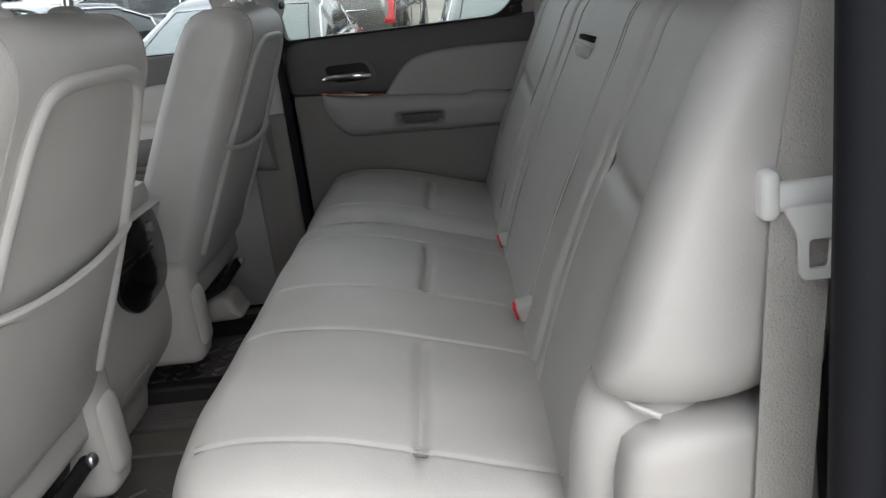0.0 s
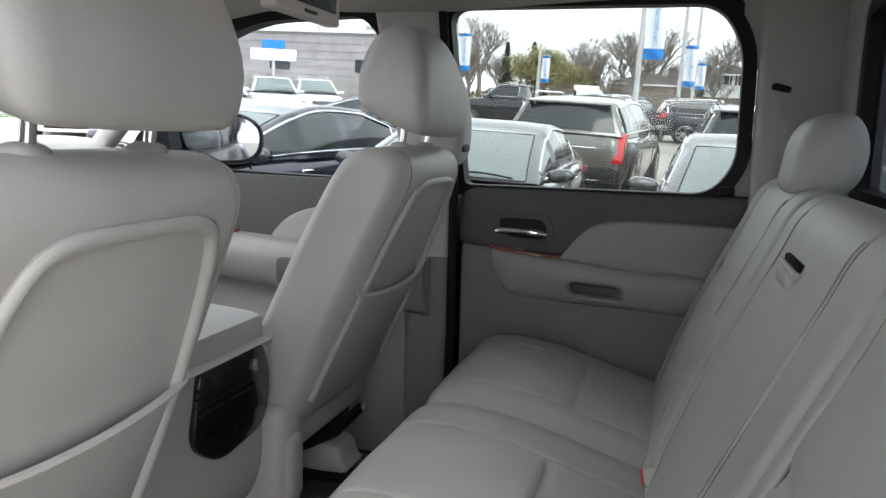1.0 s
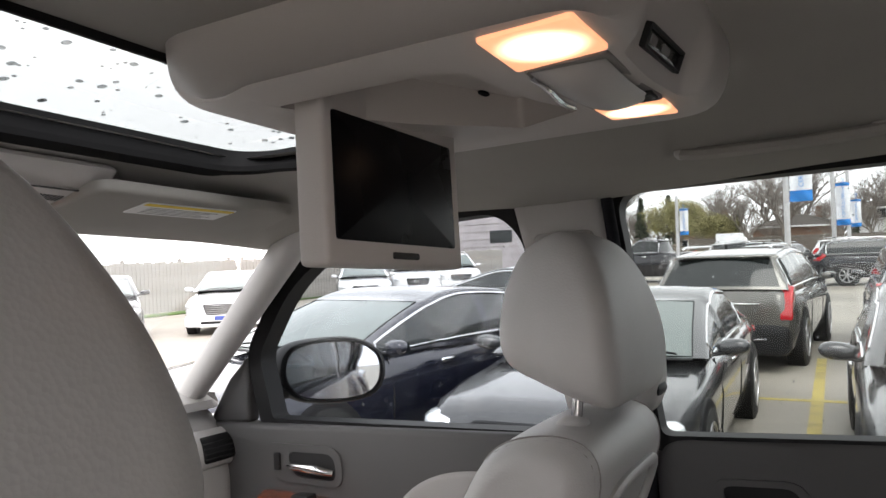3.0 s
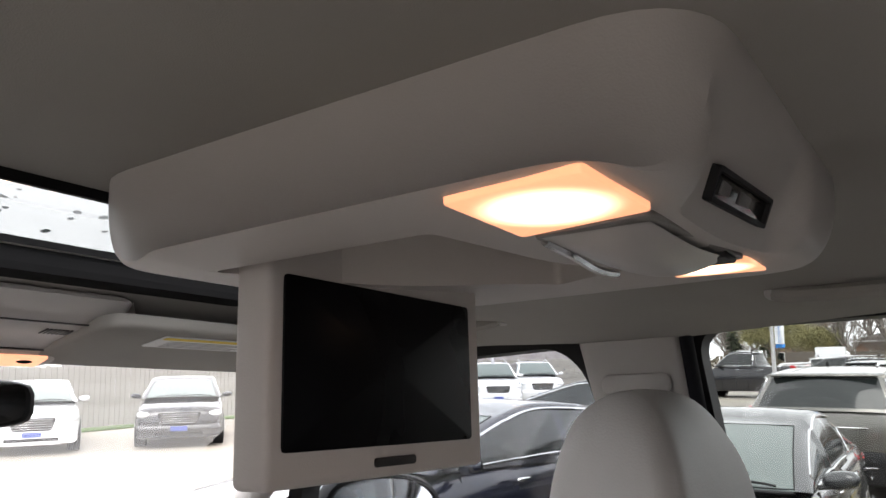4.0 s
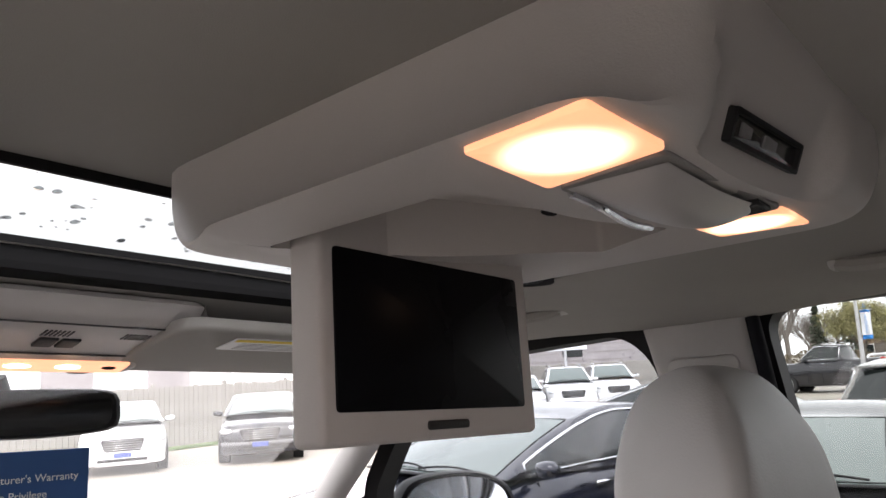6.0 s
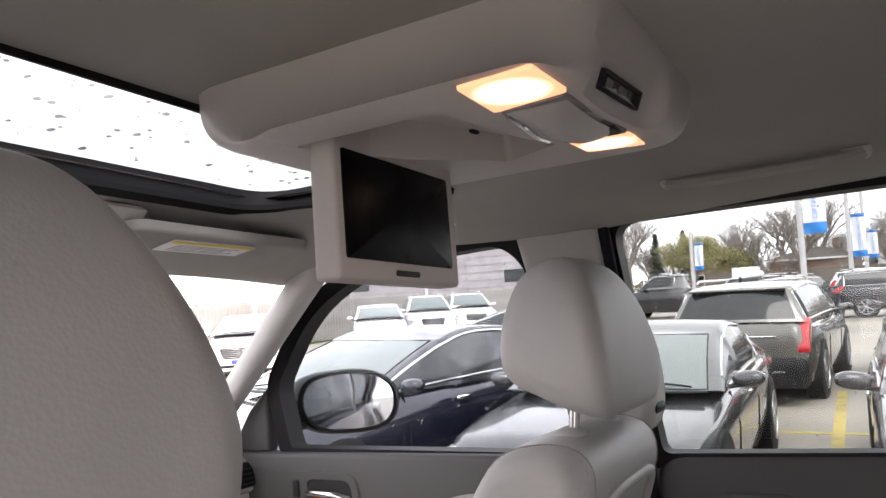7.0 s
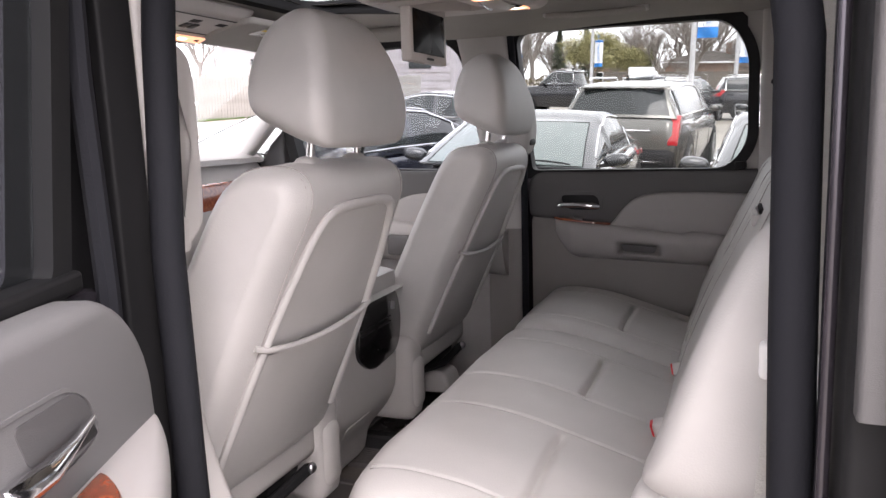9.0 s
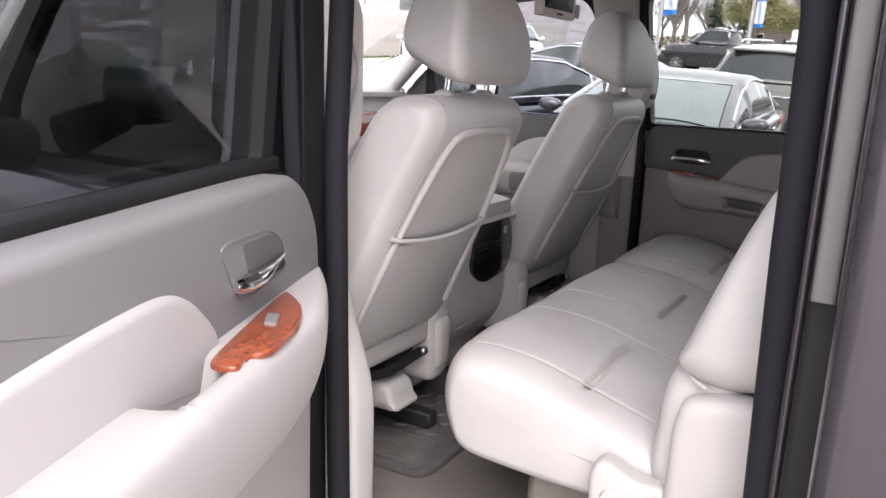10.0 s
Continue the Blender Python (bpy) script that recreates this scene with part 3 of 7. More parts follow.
for a in (-0.02, 0.065):
    piece("vent_slat", joined(*[box(-0.569, -0.5615, MID + a + 0.02 - 0.034, MID + a + 0.02 + 0.034, 1.045 + 0.013 * i, 1.049 + 0.013 * i, 0.001, 1) for i in range(4)]), BLACK, rp)
piece("vent_tab", box(-0.565, -0.553, MID + 0.115, MID + 0.122, 1.075, 1.095, 0.002, 1), STEEL, rp)
piece("ash_door", sheet(corner([(-0.06, 0.845), (0.06, 0.845), (0.05, 0.81), (-0.05, 0.81)], 0.01), 0.006, lambda a, b, d: Vector((-0.60 + (b - 0.845) * 0.6 + d, MID + a, b)), 0.003), PLASTIC, cons)

# ---- rear bench ----
bench = thing("rear_bench", "pale grey leather split rear bench seat", "bench seat")
CUSH = [(-0.29, 0.845), (-0.325, 0.90), (-0.332, 0.96), (-0.308, 1.008), (-0.25, 1.022), (-0.15, 1.012), (-0.05, 0.985), (0.06, 0.952), (0.14, 0.925), (0.15, 0.86), (0.0, 0.83), (-0.2, 0.83)]


def span(y, a, b, soft=0.02):
    return 1 / (1 + math.exp(-(y - a) / soft * 4)) / (1 + math.exp((y - b) / soft * 4))


def cush_disp(lines, creases):
    def disp(x, z, y):
        d = 0.0
        on = min(1.0, max(0.0, (x + 0.33) / 0.05)) * min(1.0, max(0.0, (z - 0.90) / 0.05))
        if z < 0.9:
            return 0.0
        for c, dep in lines:
            d += groove(y - c, 0.004, dep * 0.6) * on
        for a, b in creases:
            d += groove(x + 0.068 - 0.0015 * math.sin(y * 23), 0.007, 0.009) * span(y, a, b)
            d -= 0.006 * math.exp(-((y - (a + b) / 2) / 0.12) ** 2) * on
        d += 0.0012 * noise.noise((x * 14, y * 14, 0)) * min(1.0, max(0.0, (z - 0.90) / 0.05))
        return d
    return disp


piece("cushion", slab(CUSH, -0.605, 0.305, 0.075, lambda a, b, w: Vector((a + 0.03 * max(0.0, min(1.0, (-0.40 - w) / 0.2)) ** 2 * max(0.0, -a / 0.33), w, b)), rd=0.034, n=300, nu=150, near=(-0.52, -0.25, -0.09, 0.16), disp=cush_disp([(-0.52, 0.0035), (-0.25, 0.006), (-0.09, 0.005), (0.16, 0.006)], [(-0.53, -0.27), (-0.08, 0.14)])), LEATHER, bench, "wide leather cushion with stitched inserts")
piece("cushion", slab(CUSH, 0.31, 0.775, 0.045, xyz, n=300, nu=80, near=(0.39, 0.67), disp=cush_disp([(0.39, 0.006), (0.67, 0.006)], [(0.40, 0.65)])), LEATHER, bench, "narrow leather cushion with stitched insert")
BENCHBACK = [(0.068, 0.90), (0.084, 0.99), (0.126, 1.11), (0.176, 1.22), (0.220, 1.315), (0.247, 1.372), (0.284, 1.398), (0.325, 1.385), (0.34, 1.33), (0.31, 1.15), (0.26, 0.95), (0.19, 0.88)]


def back_disp(lines, creases, slot=None):
    def disp(x, z, y):
        if x > 0.126 + (z - 1.11) * 0.44 + 0.045:
            return 0.0
        d = 0.0
        for c, dep in lines:
            d += groove(y - c, 0.004, dep * 0.6)
        for a, b, zz in creases:
            d += groove(z - zz - 0.1 * (y - a), 0.011, 0.008) * span(y, a, b)
            d -= 0.007 * math.exp(-((y - (a + b) / 2) / 0.1) ** 2) * math.exp(-((z - 1.2) / 0.12) ** 2)
        if slot:
            d += 0.028 * span(y, slot[0], slot[1], 0.01) * math.exp(-((z - slot[2]) / 0.012) ** 4)
        return d + 0.0012 * noise.noise((z * 14, y * 14, 3))
    return disp


piece("backrest", slab(BENCHBACK, -0.60, -0.285, 0.02, xyz, n=240, nu=70, near=(-0.53, -0.33), disp=back_disp([(-0.53, 0.006), (-0.33, 0.005)], [(-0.53, -0.33, 1.20)])), LEATHER, bench, "outer leather backrest section")
piece("backrest", slab(BENCHBACK, -0.28, 0.245, 0.02, xyz, n=240, nu=100, near=(-0.17, 0.17), disp=back_disp([(-0.17, 0.006), (0.17, 0.006)], [])), LEATHER, bench, "centre section with a fold-down armrest slot")
piece("backrest", slab(BENCHBACK, 0.25, 0.765, 0.02, xyz, n=240, nu=90, near=(0.36, 0.66), disp=back_disp([(0.36, 0.006), (0.66, 0.006)], [(0.37, 0.65, 1.20)])), LEATHER, bench, "outer leather backrest section")
BOLST = [(0.098, 1.098), (0.108, 1.14), (0.140, 1.23), (0.172, 1.31), (0.205, 1.372), (0.245, 1.395), (0.30, 1.37), (0.29, 1.25), (0.255, 1.13), (0.22, 1.087), (0.15, 1.078)]
piece("side_bolster", pad(BOLST, -0.655, -0.565, 0.04, xyz, n=90, nu=14, rd=0.36), LEATHER, bench, "rounded leather side bolster")
LOW = [(0.078, 0.90), (0.072, 1.0), (0.085, 1.075), (0.12, 1.11), (0.18, 1.1), (0.2, 1.0), (0.19, 0.88)]
piece("lower_bolster", pad(LOW, -0.625, -0.555, 0.035, xyz, n=60, nu=8, rd=0.4), LEATHER, bench)
piece("bolster_piping", tube([(0.102, -0.585, 1.112), (0.106, -0.612, 1.098), (0.122, -0.632, 1.085), (0.142, -0.642, 1.079)], 0.003, 8), LEATHER, bench)
piece("armrest_slot", box(0.2205, 0.232, -0.012, 0.100, 1.3225, 1.3315, 0.003, 2), MATTE, bench, "dark pull slot")
piece("pull_strap", joined(box(0.208, 0.226, 0.0, 0.072, 1.300, 1.322, 0.005, 3), tube([(0.219, -0.02, 1.320), (0.215, 0.05, 1.323), (0.219, 0.116, 1.320)], 0.004, 8)), LEATHER, bench)


def seam(lines, prof, keep, n=160, lift=0.0004, r=0.0009, line_mat=STITCH):
    """Lines on a padded part: stitching beside its seams, or dark crease shade in them."""
    p = [Vector((q.x, q.y)) for q in spline([(*q, 0) for q in prof], n)]
    nm = normals2(p)
    for y in lines:
        pts = [Vector((q.x + m.x * lift, y, q.y + m.y * lift)) for q, m in zip(p, nm) if keep(q.x, q.y)]
        pts.sort(key=lambda v: v.x * 0.5 + v.z if keep is ON_BACK else v.x)
        piece("seam_line", tube(pts, r, 5), line_mat, bench)


def ON_BACK(x, z):
    return x < 0.126 + (z - 1.11) * 0.44 + 0.03 and 0.98 < z < 1.38


def ON_SEAT(x, z):
    return z > 0.95 and x > -0.29 and x < 0.05


seam((-0.512, -0.258, -0.082, 0.152, 0.398, 0.662), CUSH, ON_SEAT)
# dark tubes sunk in the grooves draw the crease shade
seam((-0.52, -0.25, -0.09, 0.16, 0.39, 0.67), CUSH, ON_SEAT, 160, -0.0024, 0.0016, CREASE_SHADE)
seam((-0.53, -0.33, -0.17, 0.17, 0.36, 0.66), BENCHBACK, ON_BACK, 160, -0.0024, 0.0016, CREASE_SHADE)
seam((-0.522, -0.338, -0.162, 0.162, 0.368, 0.652), BENCHBACK, ON_BACK)
piece("side_trim", slab([(0.105, 0.68), (0.103, 0.95), (0.108, 1.035), (0.132, 1.066), (0.24, 1.072), (0.265, 1.0), (0.265, 0.68)], -0.665, -0.585, 0.02, xyz, n=70, nu=8), PLASTIC, bench, "light moulded side trim")
piece("hinge_cover", slab([(-0.005, 0.84), (-0.01, 0.905), (0.01, 0.932), (0.06, 0.915), (0.12, 0.91), (0.13, 0.84), (0.11, 0.78), (0.04, 0.78), (0.01, 0.80)], -0.65, -0.60, 0.014, xyz, n=60, nu=5), PLASTIC, bench, "moulded hinge cover")
piece("hinge_cap", moved(lathe([(0.002, -0.006), (0.014, -0.006), (0.016, -0.002), (0.016, 0.004)], 20), Matrix.Translation((0.028, -0.65, 0.88))), PLASTIC, bench)
piece("seat_base", box(-0.15, 0.2, -0.56, 0.75, 0.65, 0.845, 0.02, 1), CARPET, bench, "carpeted bench riser")
for yc, half_y, down in ((-0.42, 0.125, 0.0), (0.468, 0.108, 0.028)):
    rest = [(0.262, 1.418 - down), (0.262, 1.456 - down), (0.272, 1.503 - down), (0.30, 1.536 - down), (0.345, 1.536 - down), (0.365, 1.493 - down), (0.355, 1.438 - down), (0.32, 1.413 - down)]
    h = piece("headrest", pad(rest, -1, 1, 0.42, rd=0.62, place=lambda a, b, w, c=yc, k=half_y: Vector((a, c + w * k, b)), n=52, nu=18, disp=lambda a, b, w: -0.004 * (1 - w * w)), LEATHER, bench, "low rounded leather headrest")
    for dy in (-0.06, 0.06):
        piece("headrest_post", tube([(0.31, yc + dy, 1.36), (0.31, yc + dy, 1.43)], 0.006, 8), BLACK, h)


def buckle(x, y, z, tilt, label):
    t = thing("belt_buckle", label, "seat belt buckle", CAR @ Matrix.Translation((x, y, z)) @ pose(0, 0, 0, tilt, -14, 0), group="seat belt buckles")
    piece("housing", box(-0.016, 0.05, -0.0135, 0.0135, -0.02, 0.010, 0.006, 3), PLASTIC, t)
    piece("button", box(-0.0195, 0.004, -0.0095, 0.0095, -0.016, 0.0085, 0.003, 2), RED, t, "red release button")
    return t


buckle(0.078, -0.165, 0.985, 8, "grey belt buckle with red button on the bench")
buckle(0.082, 0.205, 0.972, -30, "grey belt buckle with red button in the cushion gap")

# shoulder belt of the open door side
belt = thing("shoulder_belt", "pale seat belt webbing with a tongue hanging beside the bench", "seat belt")
def strip(pts, wide, thick=0.0016, across=Vector((1, 0, 0))):
    loops = []
    for p in pts:
        p = Vector(p)
        loops.append([p + across * wide / 2, p - across * wide / 2, p - across * wide / 2 + Vector((0, -thick, 0)), p + across * wide / 2 + Vector((0, -thick, 0))])
    return rings(loops)
piece("webbing", joined(strip([(0.262, -0.69, 1.70), (0.256, -0.672, 1.4), (0.244, -0.656, 1.262)], 0.046), strip([(0.240, -0.660, 1.256), (0.229, -0.672, 1.1), (0.221, -0.676, 0.9), (0.212, -0.676, 0.7)], 0.044)), WEBBING, belt, smooth=False)
piece("guide", joined(box(0.212, 0.278, -0.668, -0.644, 1.245, 1.266, 0.006, 3), box(0.209, 0.222, -0.670, -0.643, 1.240, 1.276, 0.005, 3)), WHITE, belt, "pale plastic web guide")
tg_o, tg_i = corner([(-0.026, 0.008), (0.026, 0.008), (0.014, -0.014), (0.013, -0.046), (-0.013, -0.046), (-0.014, -0.014)], 0.007), corner([(-0.0075, -0.016), (0.0075, -0.016), (0.0078, -0.023), (0.007, -0.038), (-0.007, -0.038), (-0.0078, -0.023)], 0.003)
piece("tongue", hoop(tg_o, tg_i, 0.004, lambda a, b, d: Vector((0.245 + a, -0.6745 - d, 1.244 + b))), WHITE, belt, "pale coated latch tongue")

# ---- doors ----
def door_panel(t, P):
    """Inner trim of a rear door in its own axes: s along the door from its hinge end, n inwards, z up."""
    s0, s1 = 0.0, 0.72
    # lower panel: the open door's trim, far-side shade put into its colour
    low = corner([(0.0, 0.66), (0.0, 1.225), (0.70, 1.225), (0.70, 1.0), (0.66, 0.66)], 0.03)
    piece("lower_panel", sheet(low, 0.03, lambda a, b, d: P(a, -0.03 + d, b), 0.008), SHADED_TRIM, t, "lower door trim, darkened in colour for far-side shade")
    up = corner([(-0.005, 1.212, 0.02), (-0.008, 1.352, 0.055), (0.72, 1.352, 0.02), (0.72, 1.18, 0.03), (0.3, 1.19, 0.03)], 0.03, 7)
    # same trim as on the open door, darker here to include cabin shade
    piece("upper_panel", sheet(up, 0.042, lambda a, b, d: P(a, -0.03 + d, b), 0.012), GREY, t, "darker grey upper door trim, cabin shade included in its colour")
    ins = [Vector((q.x, q.y)) for q in spline([(0.235, 1.175, 0), (0.25, 1.205, 0), (0.285, 1.25, 0), (0.33, 1.278, 0), (0.42, 1.288, 0), (0.60, 1.284, 0), (0.675, 1.27, 0), (0.69, 1.22, 0), (0.68, 1.16, 0), (0.4, 1.165, 0)], 60)]
    piece("insert", sheet(ins, 0.024, lambda a, b, d: P(a, 0.0 + d, b), 0.008), DOORTRIM, t, "padded pale insert")
    # release handle in its recess
    bez_o = corner([(0.075, 1.29), (0.215, 1.29), (0.225, 1.225), (0.10, 1.225)], 0.03)
    bez_i = corner([(0.088, 1.28), (0.203, 1.28), (0.212, 1.235), (0.11, 1.235)], 0.024)
    bez = piece("handle_bezel", hoop(bez_o, bez_i, 0.008, lambda a, b, d: P(a, 0.009 + d, b)), GREY, t)
    piece("handle_recess", sheet(bez_i, 0.003, lambda a, b, d: P(a, 0.0105 + d, b), 0.001), BLACK, bez)
    piece("release_handle", tube([P(0.088, 0.02, 1.247), P(0.1, 0.026, 1.251), P(0.16, 0.028, 1.251), P(0.19, 0.027, 1.249), P(0.208, 0.021, 1.246)], [0.006, 0.0085, 0.0085, 0.011, 0.007], 10), CHROME, bez, "chrome release handle")
    # armrest: a swept section with a raised rear pad and a pull slot pressed into its face
    loops = []
    N = 96
    for i in range(N + 1):
        u = i / N
        s = 0.075 + 0.545 * u
        lift = 1 / (1 + math.exp(-(s - 0.455) / 0.006))
        top = 1.212 - 0.052 * min(1, u * 1.15) + 0.011 * lift
        bot = 1.095 - 0.02 * u + 0.07 * max(0, 1 - u / 0.14) ** 2
        deep = 0.058 * min(1, (u / 0.10 + 0.02)) ** 0.5 * (1 - 0.15 * max(0, u - 0.85) / 0.15) + 0.004 * lift
        h = (top - bot)
        sec = [(0.0, top - 0.004), (deep * 0.75, top), (deep, top - 0.02), (deep * 0.98, top - h * 0.45), (deep * 0.7, bot + h * 0.18), (deep * 0.35, bot + 0.004), (0.0, bot)]
        row = []
        for n, z, _ in [tuple(q) for q in spline([(a, b, 0) for a, b in sec], 56, False)]:
            mid = 1.127 - 0.05 * (s - 0.32)
            press = span(s, 0.268, 0.378, 0.012) * span(z, mid - 0.014, mid + 0.014, 0.007) if n > deep * 0.5 else 0.0
            row.append(P(s, n - 0.004 - 0.034 * press, z))
        loops.append(row)
    piece("armrest", rings(loops), DOORTRIM, t, "moulded armrest with a raised pad and pull slot")
    # added dark plate that deepens the shade inside the pull slot
    piece("slot_shade", sheet(corner([(0.272, 1.139), (0.374, 1.134), (0.368, 1.114), (0.279, 1.118)], 0.008), 0.003, lambda a, b, d: P(a, 0.030 + d, b), 0.001), GREY, t, "grey plate standing in for shade in the pull slot")
    wd = corner([(0.075 + (a - 0.075), b) for a, b in ((0.075, 0.040), (0.10, 0.058), (0.20, 0.053), (0.245, 0.034), (0.235, 0.013), (0.09, 0.013))], 0.009)
    w = piece("veneer", sheet(wd, 0.006, lambda a, b, d: P(a, b, 1.2135 - (a - 0.075) * 0.11 + d - 0.001), 0.002), WOOD, t, "glossy red-brown burl veneer")
    piece("window_switch", joined(*[sheet(corner([(0.135, 0.026), (0.165, 0.026), (0.165, 0.045), (0.135, 0.045)], 0.003), 0.006, lambda a, b, d: P(a, b, 1.2205 - (a - 0.075) * 0.11 + d - 0.002), 0.002)]), GREY, w)


def P_right(s, n, z):
    return Vector((-0.40 + s, 0.832 - n, z))


# closed rear door of the far side
door = thing("rear_door", "closed rear door with grey trim, armrest and privacy glass", "car door", group="rear doors")
door_panel(door, P_right)
WIN = [(-0.392, 1.353, 0.015), (-0.440, 1.757, 0.045), (0.150, 1.753, 0.09), (0.203, 1.67, 0.11), (0.206, 1.42, 0.08), (0.155, 1.353, 0.055)]
win_in = corner(WIN, 0.05, 7)
out = []
for q, m in zip(win_in, normals2(win_in)):
    out.append(q + m * (0.042 if m.y > 0.6 or m.x < -0.6 else 0.028))
piece("window_frame", hoop(out, win_in, 0.045, lambda a, b, d: Vector((a, 0.8225 + d, b))), BLACK, door, "black window surround")
piece("window_glass", sheet(out, 0.004, lambda a, b, d: Vector((a, 0.868 - d, b)), 0.001), PRIVACY, door)
piece("door_skin", box(-0.45, 0.32, 0.875, 0.94, 0.55, 1.335, 0.02, 2), BODY, door)
piece("window_latch", box(0.175, 0.205, 0.80, 0.83, 1.353, 1.372, 0.004, 2), BLACK, door)
# closed front door of the far side
fdoor = thing("front_door", "closed front passenger door with wood-trimmed armrest", "car door")
def F(a, b, d):
    return Vector((a, 0.838 - d, b))
piece("lower_panel", sheet(corner([(-1.34, 0.66), (-1.34, 1.20), (-0.47, 1.17), (-0.47, 0.66)], 0.03), 0.03, F, 0.008), DOORTRIM, fdoor)
piece("upper_panel", sheet(corner([(-1.36, 1.19), (-1.36, 1.362), (-0.46, 1.352), (-0.46, 1.15)], 0.02), 0.042, F, 0.012), GREY, fdoor)
fins = [Vector((q.x, q.y)) for q in spline([(-0.90, 1.17, 0), (-0.88, 1.22, 0), (-0.83, 1.262, 0), (-0.75, 1.285, 0), (-0.62, 1.285, 0), (-0.52, 1.27, 0), (-0.50, 1.2, 0), (-0.52, 1.12, 0), (-0.8, 1.12, 0)], 50)]
piece("insert", sheet(fins, 0.05, F, 0.01), DOORTRIM, fdoor, "padded pale insert")
fb_o, fb_i = corner([(-1.19, 1.325), (-1.005, 1.318), (-1.0, 1.24), (-1.17, 1.25)], 0.03), corner([(-1.135, 1.308), (-1.02, 1.305), (-1.015, 1.252), (-1.12, 1.26)], 0.022)
fb = piece("handle_bezel", hoop(fb_o, fb_i, 0.008, lambda a, b, d: F(a, b, 0.039 + d)), GREY, fdoor)
piece("handle_recess", sheet(fb_i, 0.003, lambda a, b, d: F(a, b, 0.041 + d), 0.001), CHARCOAL, fb)
piece("release_handle", tube([F(-1.13, 1.278, 0.048), F(-1.11, 1.28, 0.056), F(-1.05, 1.276, 0.057), F(-1.02, 1.27, 0.05)], [0.006, 0.008, 0.01, 0.007], 10), CHROME, fb, "chrome release handle")
piece("lock_switch", box(-1.165, -1.15, 0.785, 0.80, 1.27, 1.305, 0.003, 2), CHARCOAL, fb)
loops = []
for i in range(25):
    u = i / 24
    s = -1.20 + 0.74 * u
    top = 1.225 - 0.05 * u
    bot = top - 0.125 - 0.02 * u + 0.08 * max(0, 1 - u / 0.15) ** 2
    deep = 0.095 * min(1, u / 0.1 + 0.05) ** 0.5
    sec = [(0, top), (deep * 0.8, top), (deep, top - 0.02), (deep, top - 0.05), (deep * 0.6, bot + 0.02), (0, bot)]
    loops.append([F(s, z, 0.026 + n) for n, z, _ in [tuple(q) for q in spline([(a, b, 0) for a, b in sec], 22, False)]])
piece("armrest", rings(loops), DOORTRIM, fdoor, "light moulded armrest")
fw = piece("veneer", sheet(corner([(-1.19, 0.045), (-1.17, 0.105), (-1.02, 0.115), (-0.97, 0.08), (-0.98, 0.035)], 0.015), 0.006, lambda a, b, d: F(a, 1.227 - (a + 1.2) * 0.068 + d - 0.001, b), 0.002), WOOD, fdoor, "glossy red-brown burl veneer")
piece("window_switch", box(-1.10, -1.06, 0.755, 0.785, 1.222, 1.232, 0.003, 2), CHARCOAL, fw)
piece("pull_cup", box(-0.83, -0.66, 0.70, 0.78, 1.10, 1.165, 0.012, 2), GREY, fdoor)
FWIN = [(-1.186, 1.368, 0.012), (-1.217, 1.50, 0.03), (-1.12, 1.652, 0.12), (-0.95, 1.735, 0.15), (-0.66, 1.744, 0.06), (-0.612, 1.70, 0.06), (-0.536, 1.354, 0.02)]
fwin = corner(FWIN, 0.03, 7)
fout = [q + m * 0.034 for q, m in zip(fwin, normals2(fwin))]
piece("window_frame", hoop(fout, fwin, 0.05, lambda a, b, d: Vector((a, 0.815 + d, b))), BLACK, fdoor, "black window surround")
piece("window_glass", sheet(fout, 0.004, lambda a, b, d: Vector((a, 0.872 - d, b)), 0.001), SIDEGLASS, fdoor)
piece("sail_panel", sheet(corner([(-1.36, 1.36), (-1.245, 1.36), (-1.245, 1.50), (-1.30, 1.45)], 0.01), 0.03, lambda a, b, d: Vector((a, 0.84 - d, b)), 0.008), GREY, fdoor)
piece("door_skin", box(-1.55, -0.46, 0.88, 0.945, 0.55, 1.34, 0.02, 2), BODY, fdoor)

random.seed(17)
def rain(n, x0, x1, z0, z1, y):
    out = []
    for k in range(n):
        r = random.choice([0.0008, 0.001, 0.0013, 0.0018])
        out.append(blob(random.uniform(x0, x1), y, random.uniform(z0, z1), r, r * 0.4, r * random.uniform(1, 1.5), 2, 6, 4))
    return joined(*out)
piece("rain_drops", rain(200, -0.40, 0.2, 1.37, 1.76, 0.8705), DROP, door, "small clear rain drops")["kind"] = "stuff"
piece("rain_drops", rain(260, -1.15, -0.63, 1.37, 1.74, 0.8745), DROP, fdoor, "small clear rain drops")["kind"] = "stuff"

# outside mirror of the far side
mir = thing("wing_mirror", "black wing mirror on the front passenger door", "wing mirror")
face = [Vector((q.x, q.y)) for q in spline([(-0.125, 0.0, 0), (-0.105, 0.055, 0), (-0.03, 0.072, 0), (0.06, 0.066, 0), (0.118, 0.03, 0), (0.122, -0.03, 0), (0.085, -0.066, 0), (0.0, -0.072, 0), (-0.09, -0.055, 0)], 48)]
MM = pose(-1.20, 1.05, 1.445, 0, 0, 55)
def mshell(a, b, k):
    return MM @ Vector((a, -k, b))
loops = [[mshell(q.x * f, q.y * f, d) for q in face] for f, d in ((0.925, 0.011), (0.96, 0.022), (1.03, 0.018), (1.08, 0.0), (1.06, -0.05), (0.9, -0.10), (0.55, -0.13), (0.05, -0.14))]
piece("mirror_shell", rings(loops), BLACK, mir)
piece("mirror_glass", sheet([q * 0.925 for q in face], 0.004, lambda a, b, d: MM @ Vector((a, -0.012 - d, b)), 0.001), MIRROR, mir, "mirror glass")
